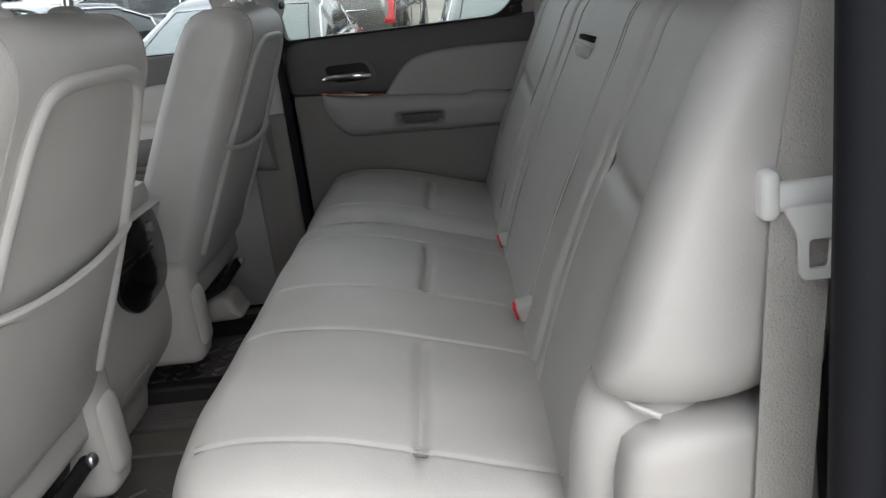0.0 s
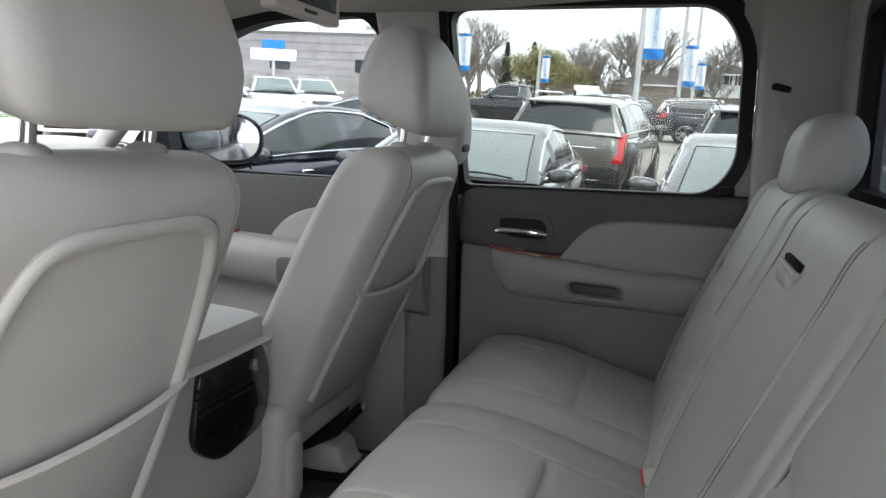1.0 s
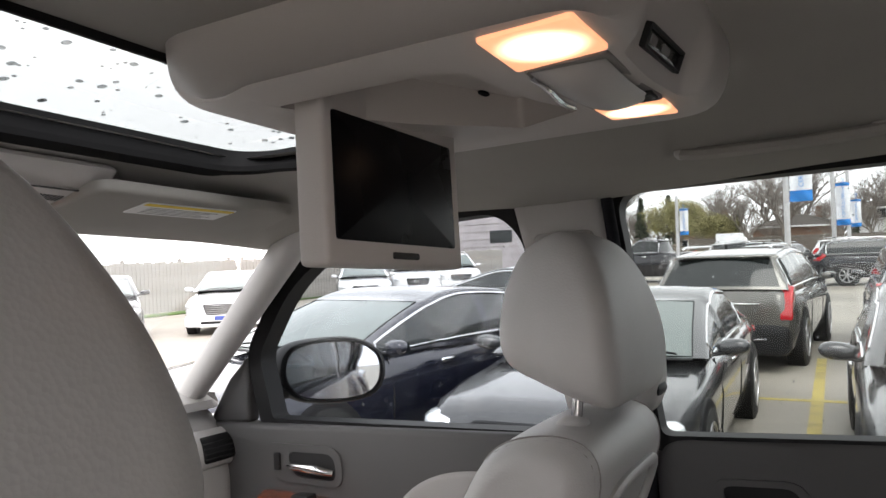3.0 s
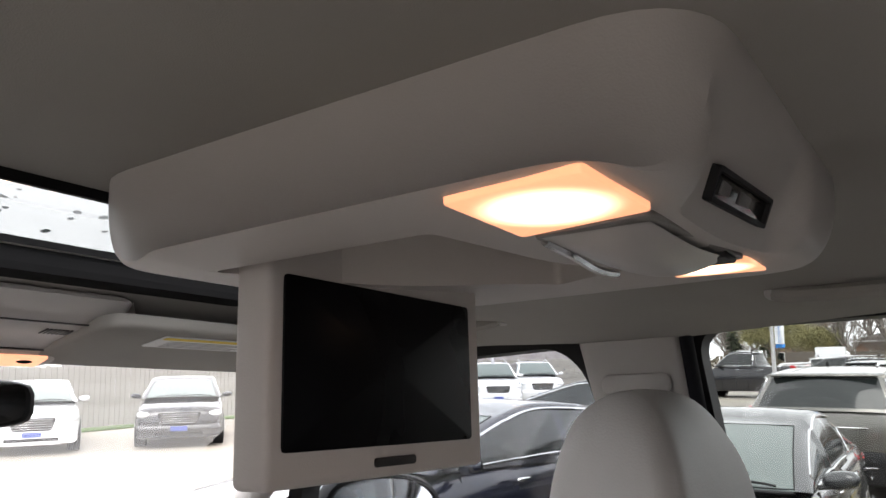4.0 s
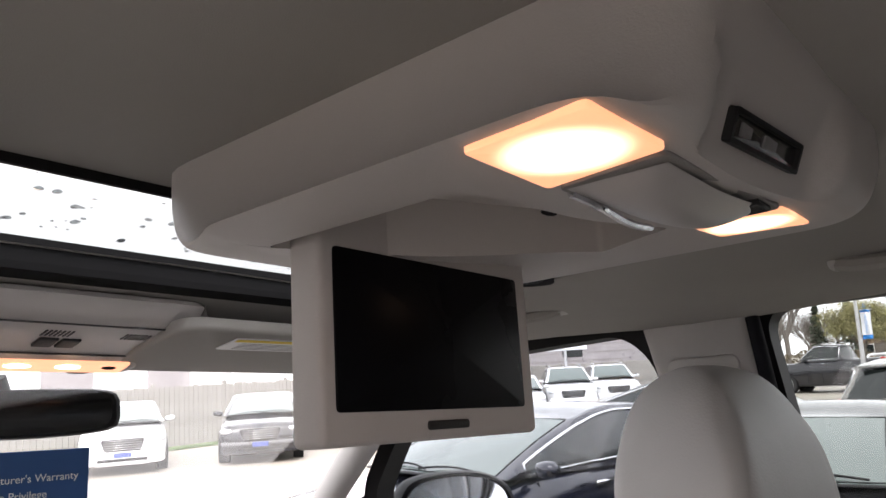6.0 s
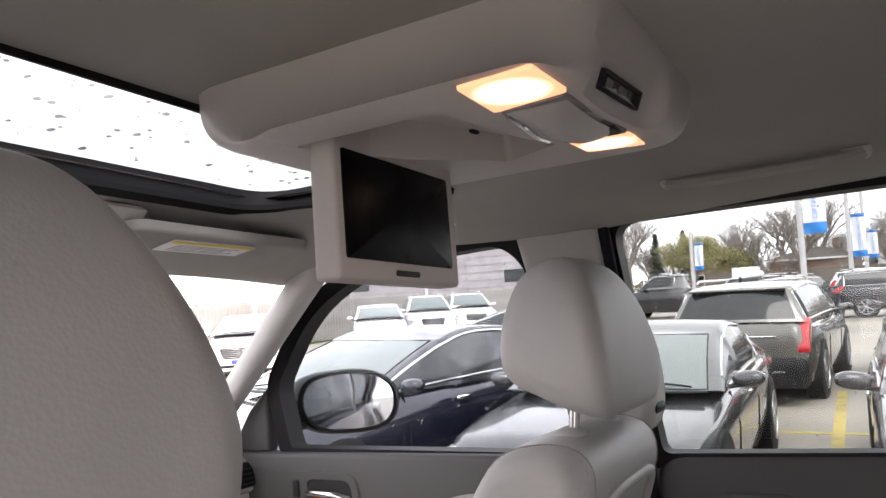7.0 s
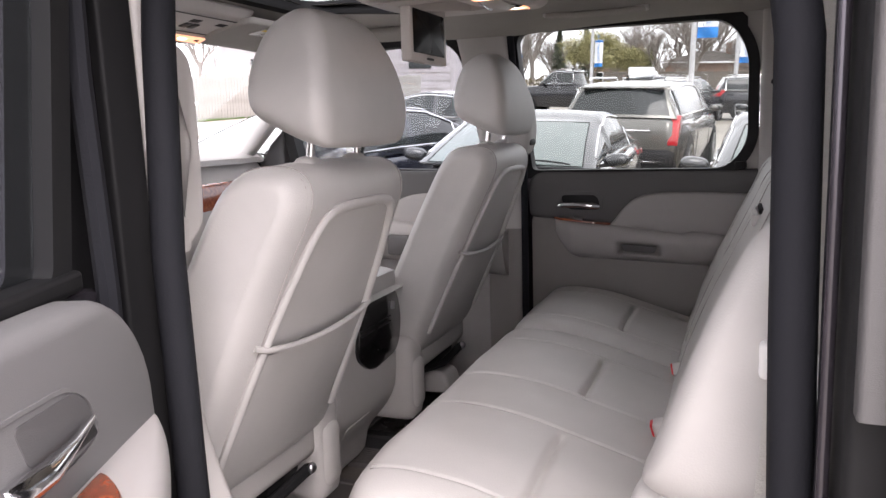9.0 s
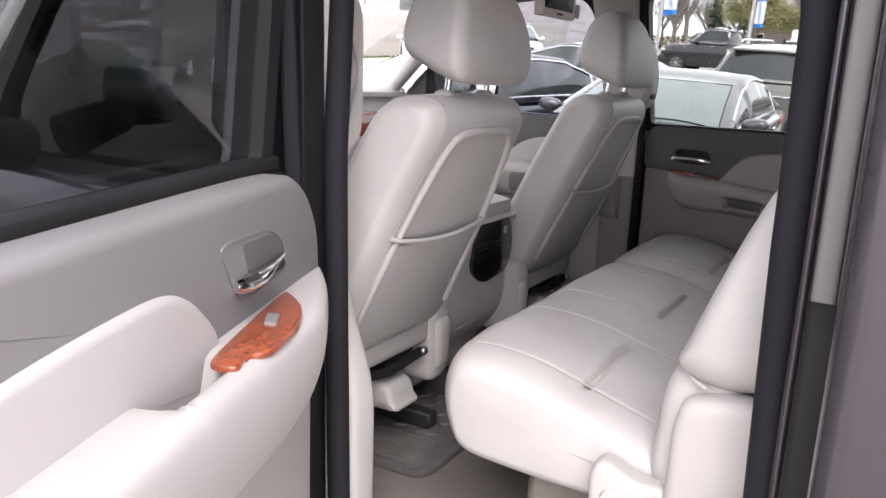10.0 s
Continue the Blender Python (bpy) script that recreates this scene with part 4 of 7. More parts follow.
piece("mirror_arm", tube([(-1.34, 0.87, 1.40), (-1.31, 0.93, 1.405), (-1.27, 1.0, 1.415)], [0.05, 0.045, 0.04], 12, flat=0.6), BLACK, mir)

# open rear door of the near side: s along it from the hinge, n inwards, z up
HX, HY, HA = -0.388, -0.85, radians(69)


def P_left(s, n, z):
    c, k = math.cos(HA), math.sin(HA)
    return Vector((HX + s * c + n * k, HY - s * k + n * c, z))


odoor = thing("rear_door", "open rear door with pale trim, burl veneer and dark window", "car door", group="rear doors")


def flat_on(n0):
    return lambda a, b, d: P_left(a, n0 + d, b)


low_o = corner([(-0.035, 0.66), (-0.038, 1.19), (0.72, 1.19), (0.70, 0.95), (0.64, 0.66)], 0.02)
piece("lower_panel", sheet(low_o, 0.032, flat_on(-0.03), 0.010), DOORTRIM, odoor, "pale lower door trim")
up_o = [Vector((q.x, q.y)) for q in spline([(0.10, 1.344, 0), (0.045, 1.334, 0), (0.004, 1.305, 0), (-0.026, 1.262, 0), (-0.036, 1.215, 0), (-0.030, 1.17, 0), (0.05, 1.14, 0), (0.40, 1.13, 0), (0.72, 1.13, 0), (0.735, 1.24, 0), (0.735, 1.335, 0), (0.70, 1.345, 0), (0.40, 1.346, 0)], 110)]
# same trim as on the closed door, lightened here to include daylight
piece("upper_panel", sheet(up_o, 0.045, flat_on(-0.03), 0.016, 5), LIGHTER_GREY, odoor, "grey upper door trim, lightened in colour for daylight")
ins_o = [Vector((q.x, q.y)) for q in spline([(0.305, 1.14, 0), (0.298, 1.165, 0), (0.294, 1.19, 0), (0.303, 1.212, 0), (0.324, 1.234, 0), (0.355, 1.258, 0), (0.40, 1.274, 0), (0.48, 1.276, 0), (0.60, 1.270, 0), (0.70, 1.255, 0), (0.71, 1.19, 0), (0.70, 1.13, 0), (0.5, 1.12, 0)], 90)]
piece("insert", sheet(ins_o, 0.022, flat_on(0.0), 0.012, 5), DOORTRIM, odoor, "padded pale insert")
# release handle in its raised bezel
bez = [(0.283, 1.289), (0.257, 1.295), (0.20, 1.293), (0.149, 1.288), (0.113, 1.268), (0.098, 1.238), (0.112, 1.225), (0.16, 1.220), (0.221, 1.218), (0.251, 1.235), (0.272, 1.266)]
bz_o = [Vector((q.x, q.y)) for q in spline([(a, b, 0) for a, b in bez], 64)]
bz_m = sum(bz_o, Vector((0, 0))) / len(bz_o)
bz_c = [q + (bz_m - q) * 0.09 for q in bz_o]
ob = piece("handle_bezel", hoop(bz_o, bz_c, 0.005, flat_on(0.0125)), LIGHTER_GREY, odoor, "raised handle bezel")
piece("handle_plate", sheet(bz_c, 0.0035, flat_on(0.0125), 0.002), LIGHTER_GREY, ob)
rc = corner([(0.232, 1.285), (0.138, 1.281), (0.116, 1.262), (0.113, 1.246), (0.215, 1.246)], 0.010)
# no hollow here: two flat darker sheets draw the recess's shadow
piece("handle_recess", sheet(rc, 0.0012, flat_on(0.0158), 0.0006), GREY, ob, "flat grey sheet standing in for the finger recess's shadow")
piece("recess_shade", sheet(corner([(0.168, 1.246), (0.117, 1.248), (0.108, 1.232), (0.184, 1.230)], 0.005), 0.0015, flat_on(0.0168), 0.0006), CHARCOAL, ob)
piece("release_handle", tube([P_left(0.258, 0.019, 1.244), P_left(0.245, 0.025, 1.243), P_left(0.215, 0.028, 1.243), P_left(0.165, 0.026, 1.247), P_left(0.115, 0.018, 1.249)], [0.007, 0.0105, 0.010, 0.005, 0.003], 12), CHROME, ob, "chrome release handle")
# armrest with a pull cup cut into its top
loops = []
for i in range(61):
    u = i / 60
    a = -0.034 + 0.764 * u
    top_z = 1.199 - 0.004 * min(1.0, max(0.0, (a - 0.05) / 0.25))
    dip = 0.055 * span(a, 0.345, 0.450, 0.016)
    deep = 0.092 * (0.14 + 0.86 * min(1.0, (a + 0.034) / 0.19) ** 0.7) - 0.008 * u
    foot = 1.020 + 0.10 * max(0.0, 1 - u / 0.35) ** 1.6
    h = top_z - foot
    sec = [(0.0, top_z - dip), (deep * 0.34, top_z - dip), (deep * 0.52, top_z - dip * 0.9), (deep * 0.66, top_z - dip * 0.15), (deep * 0.84, top_z - 0.001), (deep, top_z - 0.016), (deep * 0.98, top_z - h * 0.40), (deep * 0.74, foot + h * 0.22), (deep * 0.4, foot + 0.006), (0.0, foot)]
    loops.append([P_left(a, n - 0.002, z) for n, z, _ in [tuple(q) for q in spline([(p, q, 0) for p, q in sec], 44, False)]])
piece("armrest", rings(loops), DOORTRIM, odoor, "pale moulded armrest with a pull cup")
vn = [Vector((q.x, q.y)) for q in spline([(a, b, 0) for a, b in [(0.124, 0.028), (0.17, 0.062), (0.231, 0.082), (0.311, 0.084), (0.337, 0.069), (0.368, 0.071), (0.367, 0.049), (0.346, 0.037), (0.227, 0.026), (0.138, 0.021)]], 90)]
ov = piece("veneer", sheet(vn, 0.007, lambda a, b, d: P_left(a, b, 1.1965 - 0.004 * min(1.0, max(0.0, (a - 0.05) / 0.25)) + d), 0.0025), WOOD, odoor, "glossy red-brown burl veneer")
sw_o = corner([(0.213, 0.036), (0.212, 0.052), (0.248, 0.062), (0.248, 0.047)], 0.002)
piece("window_switch", sheet(sw_o, 0.0085, lambda a, b, d: P_left(a, b, 1.195 + d), 0.002), LIGHTER_GREY, ov, "grey window switch")
crease = [P_left(a, 0.052 - 0.03 * max(0, (a - 0.2) / 0.25), 1.118 - 0.24 * (a - 0.2) - 0.5 * max(0, a - 0.3) ** 2) for a in (0.16, 0.2, 0.25, 0.3, 0.36, 0.42)]
piece("trim_crease", tube(crease, [0.001, 0.0035, 0.0045, 0.0045, 0.0035, 0.001], 8), DOORTRIM, odoor)
# window, belt strip, shell
owin = corner([(0.045, 1.352, 0.02), (-0.035, 1.76, 0.05), (0.60, 1.76, 0.1), (0.68, 1.64, 0.14), (0.70, 1.42, 0.1), (0.66, 1.352, 0.05)], 0.05, 7)
oout = [q + m * 0.036 for q, m in zip(owin, normals2(owin))]
piece("window_frame", hoop(oout, owin, 0.045, flat_on(-0.085)), BLACK, odoor, "black window frame")
piece("window_glass", sheet(owin, 0.004, flat_on(-0.062), 0.001), REARTINT, odoor, "raised dark privacy glass")
piece("belt_strip", sheet(corner([(0.0, 1.338), (0.0, 1.360), (0.73, 1.360), (0.73, 1.338)], 0.006), 0.030, flat_on(-0.062), 0.006), BLACK, odoor, "black belt seal")
skin = corner([(-0.05, 0.55), (-0.06, 1.335), (0.73, 1.335), (0.73, 0.9), (0.62, 0.55)], 0.03)
piece("door_skin", sheet(skin, 0.095, flat_on(-0.135), 0.012), BODY, odoor, "dark purple-grey door shell")
frm_o = [q + m * 0.05 for q, m in zip(owin, normals2(owin))]
piece("upper_frame", hoop(frm_o, oout, 0.04, flat_on(-0.115)), BODY, odoor)
piece("door_seal", tube([P_left(-0.045, -0.03, z) for z in (0.62, 0.9, 1.2, 1.33)] + [P_left(-0.062, -0.045, 1.55), P_left(-0.09, -0.055, 1.78)], 0.012, 8), SEAL, odoor)

# ---- pillars and side walls ----
def pillar(name, label, loops, material):
    t = piece(name, rings(loops), material, None)
    t.matrix_world = CAR
    return tagged(t, label, "pillar", kind="structure")
def column(x0, x1, y0, y1, z0, z1, lean=0.0, r=0.02):
    prof = corner([(x0, y0), (x1, y0), (x1, y1), (x0, y1)], r)
    return [[Vector((q.x + lean * k / 6, q.y, z0 + (z1 - z0) * k / 6)) for q in prof] for k in range(7)]
def leaning(z):
    k = max(0.0, (z - 1.34) / 0.405)
    return [Vector((q.x, q.y, z)) for q in corner([(-0.528 - 0.086 * k, 0.785), (-0.42 - 0.034 * k, 0.785), (-0.42 - 0.034 * k, 0.86), (-0.528 - 0.086 * k, 0.86)], 0.02)]
pillar("pillar_1", "light grey centre pillar trim", [leaning(1.18 + 0.565 * k / 8) for k in range(9)], PLASTIC)
# same trim as the upper pillar, its colour darkened to stand for shade
pillar("pillar_16", "lower trim of the centre pillar, shade put into its colour", [leaning(z) for z in (0.66, 0.9, 1.178)], SHADED_TRIM)
pillar("pillar_2", "light grey centre pillar trim beside the open door", column(-0.60, -0.447, -0.705, -0.655, 0.60, 1.76, -0.02), PLASTIC)
pillar("pillar_3", "black centre pillar of the body", column(-0.535, -0.475, -0.84, -0.765, 0.5, 1.83, -0.015, 0.012), BLACK)
pillar("pillar_4", "light grey rear pillar trim", column(0.235, 0.40, 0.775, 0.86, 0.66, 1.765, 0.0), PLASTIC)
arc = sorted([q for q in out if q.x > 0.10 and q.y > 1.56], key=lambda q: q.x - q.y)
low = sorted([q for q in out if q.x > 0.10 and q.y < 1.50], key=lambda q: q.x + q.y)
corner_trims = [arc + [Vector((0.30, 1.56)), Vector((0.30, 1.80)), Vector((0.10, 1.80))], low + [Vector((0.30, 1.50)), Vector((0.30, 1.30)), Vector((0.10, 1.30))]]
for trim_outline in corner_trims:
    pillar("window_corner_trim", "light grey trim round the rear window corner", [[Vector((q.x, y, q.y)) for q in trim_outline] for y in (0.83, 0.862)], PLASTIC)
pillar("pillar_15", "dark painted rear quarter of the far side", column(0.262, 0.50, 0.876, 0.94, 0.5, 1.83, 0.0, 0.02), BODY)
pillar("pillar_5", "dark painted rear quarter beside the open door", column(0.290, 0.48, -0.91, -0.82, 0.5, 1.83, 0.0, 0.03), BODY)
pillar("pillar_9", "black door jamb beside the rear quarter", column(0.262, 0.42, -0.845, -0.735, 0.5, 1.83, 0.0, 0.01), BLACK)
pillar("pillar_10", "dark painted jamb flange", column(0.249, 0.259, -0.80, -0.78, 0.5, 1.83, 0.0, 0.006), BODY)
pillar("pillar_11", "dark painted flange of the centre pillar", column(-0.468, -0.452, -0.785, -0.762, 0.5, 1.83, -0.03, 0.007), BODY)
pillar("pillar_12", "grey jamb plate beside the rear quarter", column(0.266, 0.289, -0.868, -0.842, 1.28, 1.83, 0.0, 0.006), GREY)
def flared(z):
    u = min(1.0, max(0.0, (1.16 - z) / 0.26))
    k = u * u * (3 - 2 * u)
    return [Vector((q.x, q.y, z)) for q in corner([(-0.58, -0.70), (-0.449 + 0.044 * k, -0.70), (-0.449 + 0.044 * k, -0.657 + 0.024 * k), (-0.58, -0.657 + 0.024 * k)], 0.018)]
pillar("pillar_13", "light grey lower trim of the centre pillar", [flared(0.60 + 0.58 * k / 16) for k in range(17)], PLASTIC)
pillar("pillar_14", "black jamb of the centre pillar", column(-0.52, -0.455, -0.76, -0.707, 0.5, 1.80, -0.015, 0.006), BLACK)
pillar("pillar_6", "light grey rear pillar trim", column(0.29, 0.40, -0.732, -0.705, 0.66, 1.77, 0.0), PLASTIC)
# windscreen pillar trims
for y, sgn in ((0.775, 1), (-0.715, -1)):
    loops = []
    for k in range(9):
        u = k / 8
        c = Vector((-1.055 - 0.40 * u, y + 0.015 * sgn * u, 1.755 - 0.40 * u))
        loops.append([c + Vector(((0.085 - 0.01 * u) * math.cos(a) - 0.02 * math.sin(a), 0.042 * math.sin(a) * 1.0, 0.03 * math.cos(a) + 0.01 * math.sin(a))) for a in [2 * math.pi * j / 14 for j in range(14)]])
    pillar("pillar_7" if sgn > 0 else "pillar_8", "light grey windscreen pillar trim", loops, PLASTIC)

ovl = thing("belt_adjuster", "light grey belt height adjuster on the centre pillar", "belt adjuster")
piece("cover", sheet(corner([(-0.575, 1.665), (-0.47, 1.665), (-0.47, 1.695), (-0.575, 1.695)], 0.015), 0.006, lambda a, b, d: Vector((a, 0.784 - d, b)), 0.003), PLASTIC, ovl)
piece("belt_fin", slab([(-0.41, 1.395), (-0.376, 1.42), (-0.368, 1.49), (-0.382, 1.57), (-0.415, 1.62), (-0.46, 1.61), (-0.47, 1.50), (-0.46, 1.41)], 0.70, 0.80, 0.025, xyz, n=44, nu=6), PLASTIC, ovl, "light moulded belt guide")
piece("belt_slot", box(-0.40, -0.3665, 0.715, 0.775, 1.428, 1.450, 0.010, 2), BLACK, ovl)

# seals of the openings
def seal(pts, r, label):
    t = piece("door_seal", tube(pts, r, 10), SEAL, None)
    t.matrix_world = CAR
    return tagged(t, label, "door seal", kind="structure")
seal([(-0.415, -0.722, 0.64), (-0.42, -0.722, 0.80), (-0.428, -0.722, 1.1), (-0.433, -0.722, 1.35), (-0.446, -0.692, 1.60), (-0.45, -0.672, 1.73), (-0.40, -0.675, 1.768), (0.13, -0.70, 1.768), (0.205, -0.725, 1.73), (0.228, -0.752, 1.55), (0.231, -0.762, 1.3), (0.238, -0.762, 1.0), (0.225, -0.76, 0.88), (0.165, -0.758, 0.74), (0.08, -0.755, 0.66), (-0.28, -0.73, 0.6), (-0.395, -0.722, 0.605)], 0.019, "black rubber seal round the open doorway")
seal([(-0.414, 0.80, 0.66), (-0.412, 0.80, 1.35), (-0.45, 0.80, 1.745)], 0.011, "black rubber seal beside the closed door")

# rear cabin wall with its window
wall = thing("rear_wall", "light grey rear cabin wall with a wide window", "wall", kind="structure")
rw_o, rw_i = corner([(-0.80, 0.66), (0.86, 0.66), (0.86, 1.80), (-0.80, 1.80)], 0.02), corner([(-0.58, 1.36), (0.64, 1.36), (0.62, 1.72), (-0.56, 1.72)], 0.06)
piece("panel", hoop(rw_o, rw_i, 0.04, lambda a, b, d: Vector((0.385 + d, a, b))), PLASTIC, wall)
rw_f = [q - m * 0.028 for q, m in zip(rw_i, normals2(rw_i))]
piece("window_frame", hoop(rw_i, rw_f, 0.03, lambda a, b, d: Vector((0.388 + d, a, b))), BLACK, wall)
piece("window_glass", sheet(rw_i, 0.004, lambda a, b, d: Vector((0.41 + d, a, b)), 0.001), TINT, wall)
rb = thing("shoulder_belt", "pale seat belt on the rear pillar", "seat belt")
piece("webbing", strip([(0.30, 0.772, 1.60), (0.30, 0.77, 1.4), (0.31, 0.765, 1.2)], 0.045), WEBBING, rb, smooth=False)
piece("anchor", sheet(corner([(0.256, 1.574), (0.292, 1.566), (0.296, 1.578), (0.260, 1.588)], 0.006), 0.008, lambda a, b, d: Vector((a, 0.774 - d, b)), 0.004), BLACK, rb)

# near-side front of the cabin
nside = thing("front_door", "closed driver's door seen past the seat", "car door")
piece("trim_panel", box(-1.36, -0.66, -0.74, -0.70, 0.66, 1.30, 0.02, 2), PLASTIC, nside)
piece("door_skin", box(-1.55, -0.545, -0.89, -0.81, 0.55, 1.285, 0.02, 2), BODY, nside)
nwin = corner([(-1.20, 1.30), (-1.18, 1.40), (-1.02, 1.58), (-0.88, 1.70), (-0.76, 1.74), (-0.575, 1.745), (-0.565, 1.30)], 0.03, 7)
nout = [q + m * 0.034 for q, m in zip(nwin, normals2(nwin))]
piece("window_frame", hoop(nout, nwin, 0.05, lambda a, b, d: Vector((a, -0.765 - d, b))), BLACK, nside)
piece("window_glass", sheet(nout, 0.004, lambda a, b, d: Vector((a, -0.795 - d, b)), 0.001), DARKTINT, nside).visible_shadow = False
lmir = thing("wing_mirror", "black wing mirror on the driver's door", "wing mirror")
piece("mirror_shell", moved(blob(0, 0, 0, 0.07, 0.11, 0.085, 2.8, 24, 14), Matrix.Translation((-1.05, -1.04, 1.40))), BLACK, lmir)
piece("mirror_glass", moved(blob(0, 0, 0, 0.004, 0.095, 0.07, 2.8, 24, 8), Matrix.Translation((-0.985, -1.04, 1.40))), MIRROR, lmir, "mirror glass")
piece("mirror_arm", tube([(-1.08, -0.84, 1.32), (-1.06, -0.96, 1.35)], [0.05, 0.04], 10), BLACK, lmir)
# assist handle on the centre pillar
gh = thing("assist_handle", "pale moulded assist handle on the centre pillar", "assist handle")
GRIP = [(-0.664, 1.60), (-0.635, 1.598), (-0.614, 1.57), (-0.610, 1.48), (-0.613, 1.385), (-0.635, 1.355), (-0.664, 1.35), (-0.664, 1.374), (-0.640, 1.380), (-0.632, 1.405), (-0.632, 1.545), (-0.640, 1.570), (-0.664, 1.576)]
piece("grip", slab(GRIP, -0.488, -0.462, 0.010, lambda a, b, w: Vector((w, a, b)), n=120, nu=4, rd=0.008), PLASTIC, gh)
for z in (1.366, 1.586):
    piece("mount", box(-0.497, -0.453, -0.676, -0.652, z - 0.024, z + 0.024, 0.008, 2), PLASTIC, gh)

# ---- overhead entertainment unit ----
oh = thing("overhead_screen_unit", "beige roof console with reading lamps and a flip-down screen", "overhead console")


def dense(poly, k=24):
    """The long sides of a rounded polygon, cut into k."""
    out = []
    for i, p in enumerate(poly):
        q = poly[(i + 1) % len(poly)]
        m = k if i % 8 == 7 else 1
        out += [p.lerp(q, j / m) for j in range(m)]
    return out


top = dense(corner([(-0.53, -0.089), (-0.186, -0.096), (-0.178, 0.205), (-0.53, 0.20)], 0.045, 8))
bot = dense(corner([(-0.415, -0.137), (-0.205, -0.141), (-0.203, 0.148), (-0.415, 0.146)], 0.026, 8))
rec = dense(corner([(-0.412, -0.094), (-0.292, -0.094), (-0.272, 0.068), (-0.330, 0.104)], 0.006, 8))
UNDER = 1.711


def climb(y):
    u = min(1.0, max(0.0, (y + 0.03) / 0.15))
    return 0.010 * u * u * (3 - 2 * u)


def scooped(p):
    """The flat switch facet cut into the rounded rear edge."""
    cut = span(p.y, -0.070, 0.085, 0.012)
    lim = -0.209 + (p.z - UNDER) * 0.44
    return Vector((p.x + (min(p.x, lim) - p.x) * cut, p.y, p.z))


hl = [[Vector((p.x, p.y, ROOF + 0.012)) for p in top]]
for k in range(15):
    u = k / 14
    f = 1 - math.cos(u * math.pi / 2)
    z = ROOF - 0.004 - (ROOF - 0.004 - UNDER) * math.sin(u * math.pi / 2)
    hl.append([scooped(Vector((a.x + (b.x - a.x) * f, a.y + (b.y - a.y) * f, z + climb(b.y) * u))) for a, b in zip(top, bot)])
hl.append([Vector((p.x + (q.x - p.x) * 0.12, p.y + (q.y - p.y) * 0.12, UNDER - 0.0008 + climb(p.y))) for p, q in zip(hl[-1], rec)])
hl.append([Vector((p.x, p.y, UNDER - 0.0008 + climb(p.y))) for p in rec])
hl.append([Vector((p.x, p.y, UNDER + 0.002 + climb(p.y))) for p in rec])
hl.append([Vector((p.x, p.y, 1.744)) for p in rec])
verts, faces = rings(hl, cap=False)
faces.append(tuple(range(len(verts) - len(rec), len(verts))))
piece("housing", (verts, faces), UNITPLASTIC, oh, "smooth beige moulded housing with a stowage recess", sharp=32)
piece("recess_latch", moved(blob(0, 0, 0, 0.004, 0.009, 0.0025, 2, 12, 6), Matrix.Translation((-0.346, 0.070, 1.7425))), BLACK, oh, "small black latch slot")
# clear lens between the lamps, over a bright reflector
lens = corner([(-0.262, -0.071), (-0.214, -0.078), (-0.214, 0.070), (-0.262, 0.064)], 0.006)
# tray drawn in the darker plastic to stand for its shade
piece("lens_tray", sheet(lens, 0.003, lambda a, b, d: Vector((a, b, UNDER + climb(b) - d)), 0.001), SHADED_TRIM, oh, "lamp tray with shade put into its colour")
dome = [[Vector((-0.238 + 0.021 * a, -0.004 + 0.064 * b, UNDER + climb(-0.004 + 0.064 * b) - 0.003 - 0.008 * (1 - a * a) * (1 - b ** 4))) for a in [-1 + i / 6 for i in range(13)]] for b in [-1 + j / 10 for j in range(21)]]
piece("centre_lens", rings(dome, cap=False, closed=False), FROST, oh, "clear domed plastic lens")
piece("lens_rim", tube(spline([(-0.2605, -0.062, UNDER - 0.003), (-0.259, -0.04, UNDER - 0.005), (-0.2605, -0.01, UNDER - 0.0065), (-0.2595, 0.012, UNDER - 0.0055)], 20, False), 0.0018, 6), CHROME, oh, "bright reflector edge")
piece("lens_bracket", box(-0.228, -0.214, 0.030, 0.050, UNDER - 0.0005, UNDER + 0.003, 0.001, 1), CHARCOAL, oh)
for k, q in enumerate(([(-0.2625, -0.132), (-0.2135, -0.136), (-0.2115, -0.082), (-0.264, -0.074)], [(-0.262, 0.067), (-0.2155, 0.076), (-0.2155, 0.133), (-0.262, 0.120)])):
    cx, cy = sum(p[0] for p in q) / 4, sum(p[1] for p in q) / 4
    lp = piece("reading_lamp", sheet(corner([(p[0] - cx, p[1] - cy) for p in q], 0.003), 0.003, lambda a, b, d: Vector((a, b, -d)), 0.0008), READING, oh, "lit warm reading lamp")
    lp.matrix_basis = Matrix.Translation((cx, cy, UNDER - 0.0002 + climb(cy))) @ pose(0, 0, 0, math.degrees(math.atan2(climb(cy + 0.03) - climb(cy - 0.03), 0.06)), 0, 0)
SW = Matrix.Translation((-0.2005, 0.0005, 1.7285)) @ pose(0, 0, 0, 0, 23.7, 0) @ pose(0, 0, 0, 4, 0, 0)
bz_o, bz_i = corner([(-0.044, -0.0070), (0.044, -0.0070), (0.044, 0.0070), (-0.044, 0.0070)], 0.002), corner([(-0.0415, -0.0050), (0.0415, -0.0050), (0.0415, 0.0050), (-0.0415, 0.0050)], 0.0015)
bt = piece("switch_bezel", hoop(bz_o, bz_i, 0.004, lambda a, b, d: SW @ Vector((d - 0.001, a, b))), BLACK, oh, "black switch bezel")
piece("switch_window", sheet(bz_i, 0.002, lambda a, b, d: SW @ Vector((d - 0.001, a, b)), 0.0005), GLOSS, bt, "glossy infrared window")
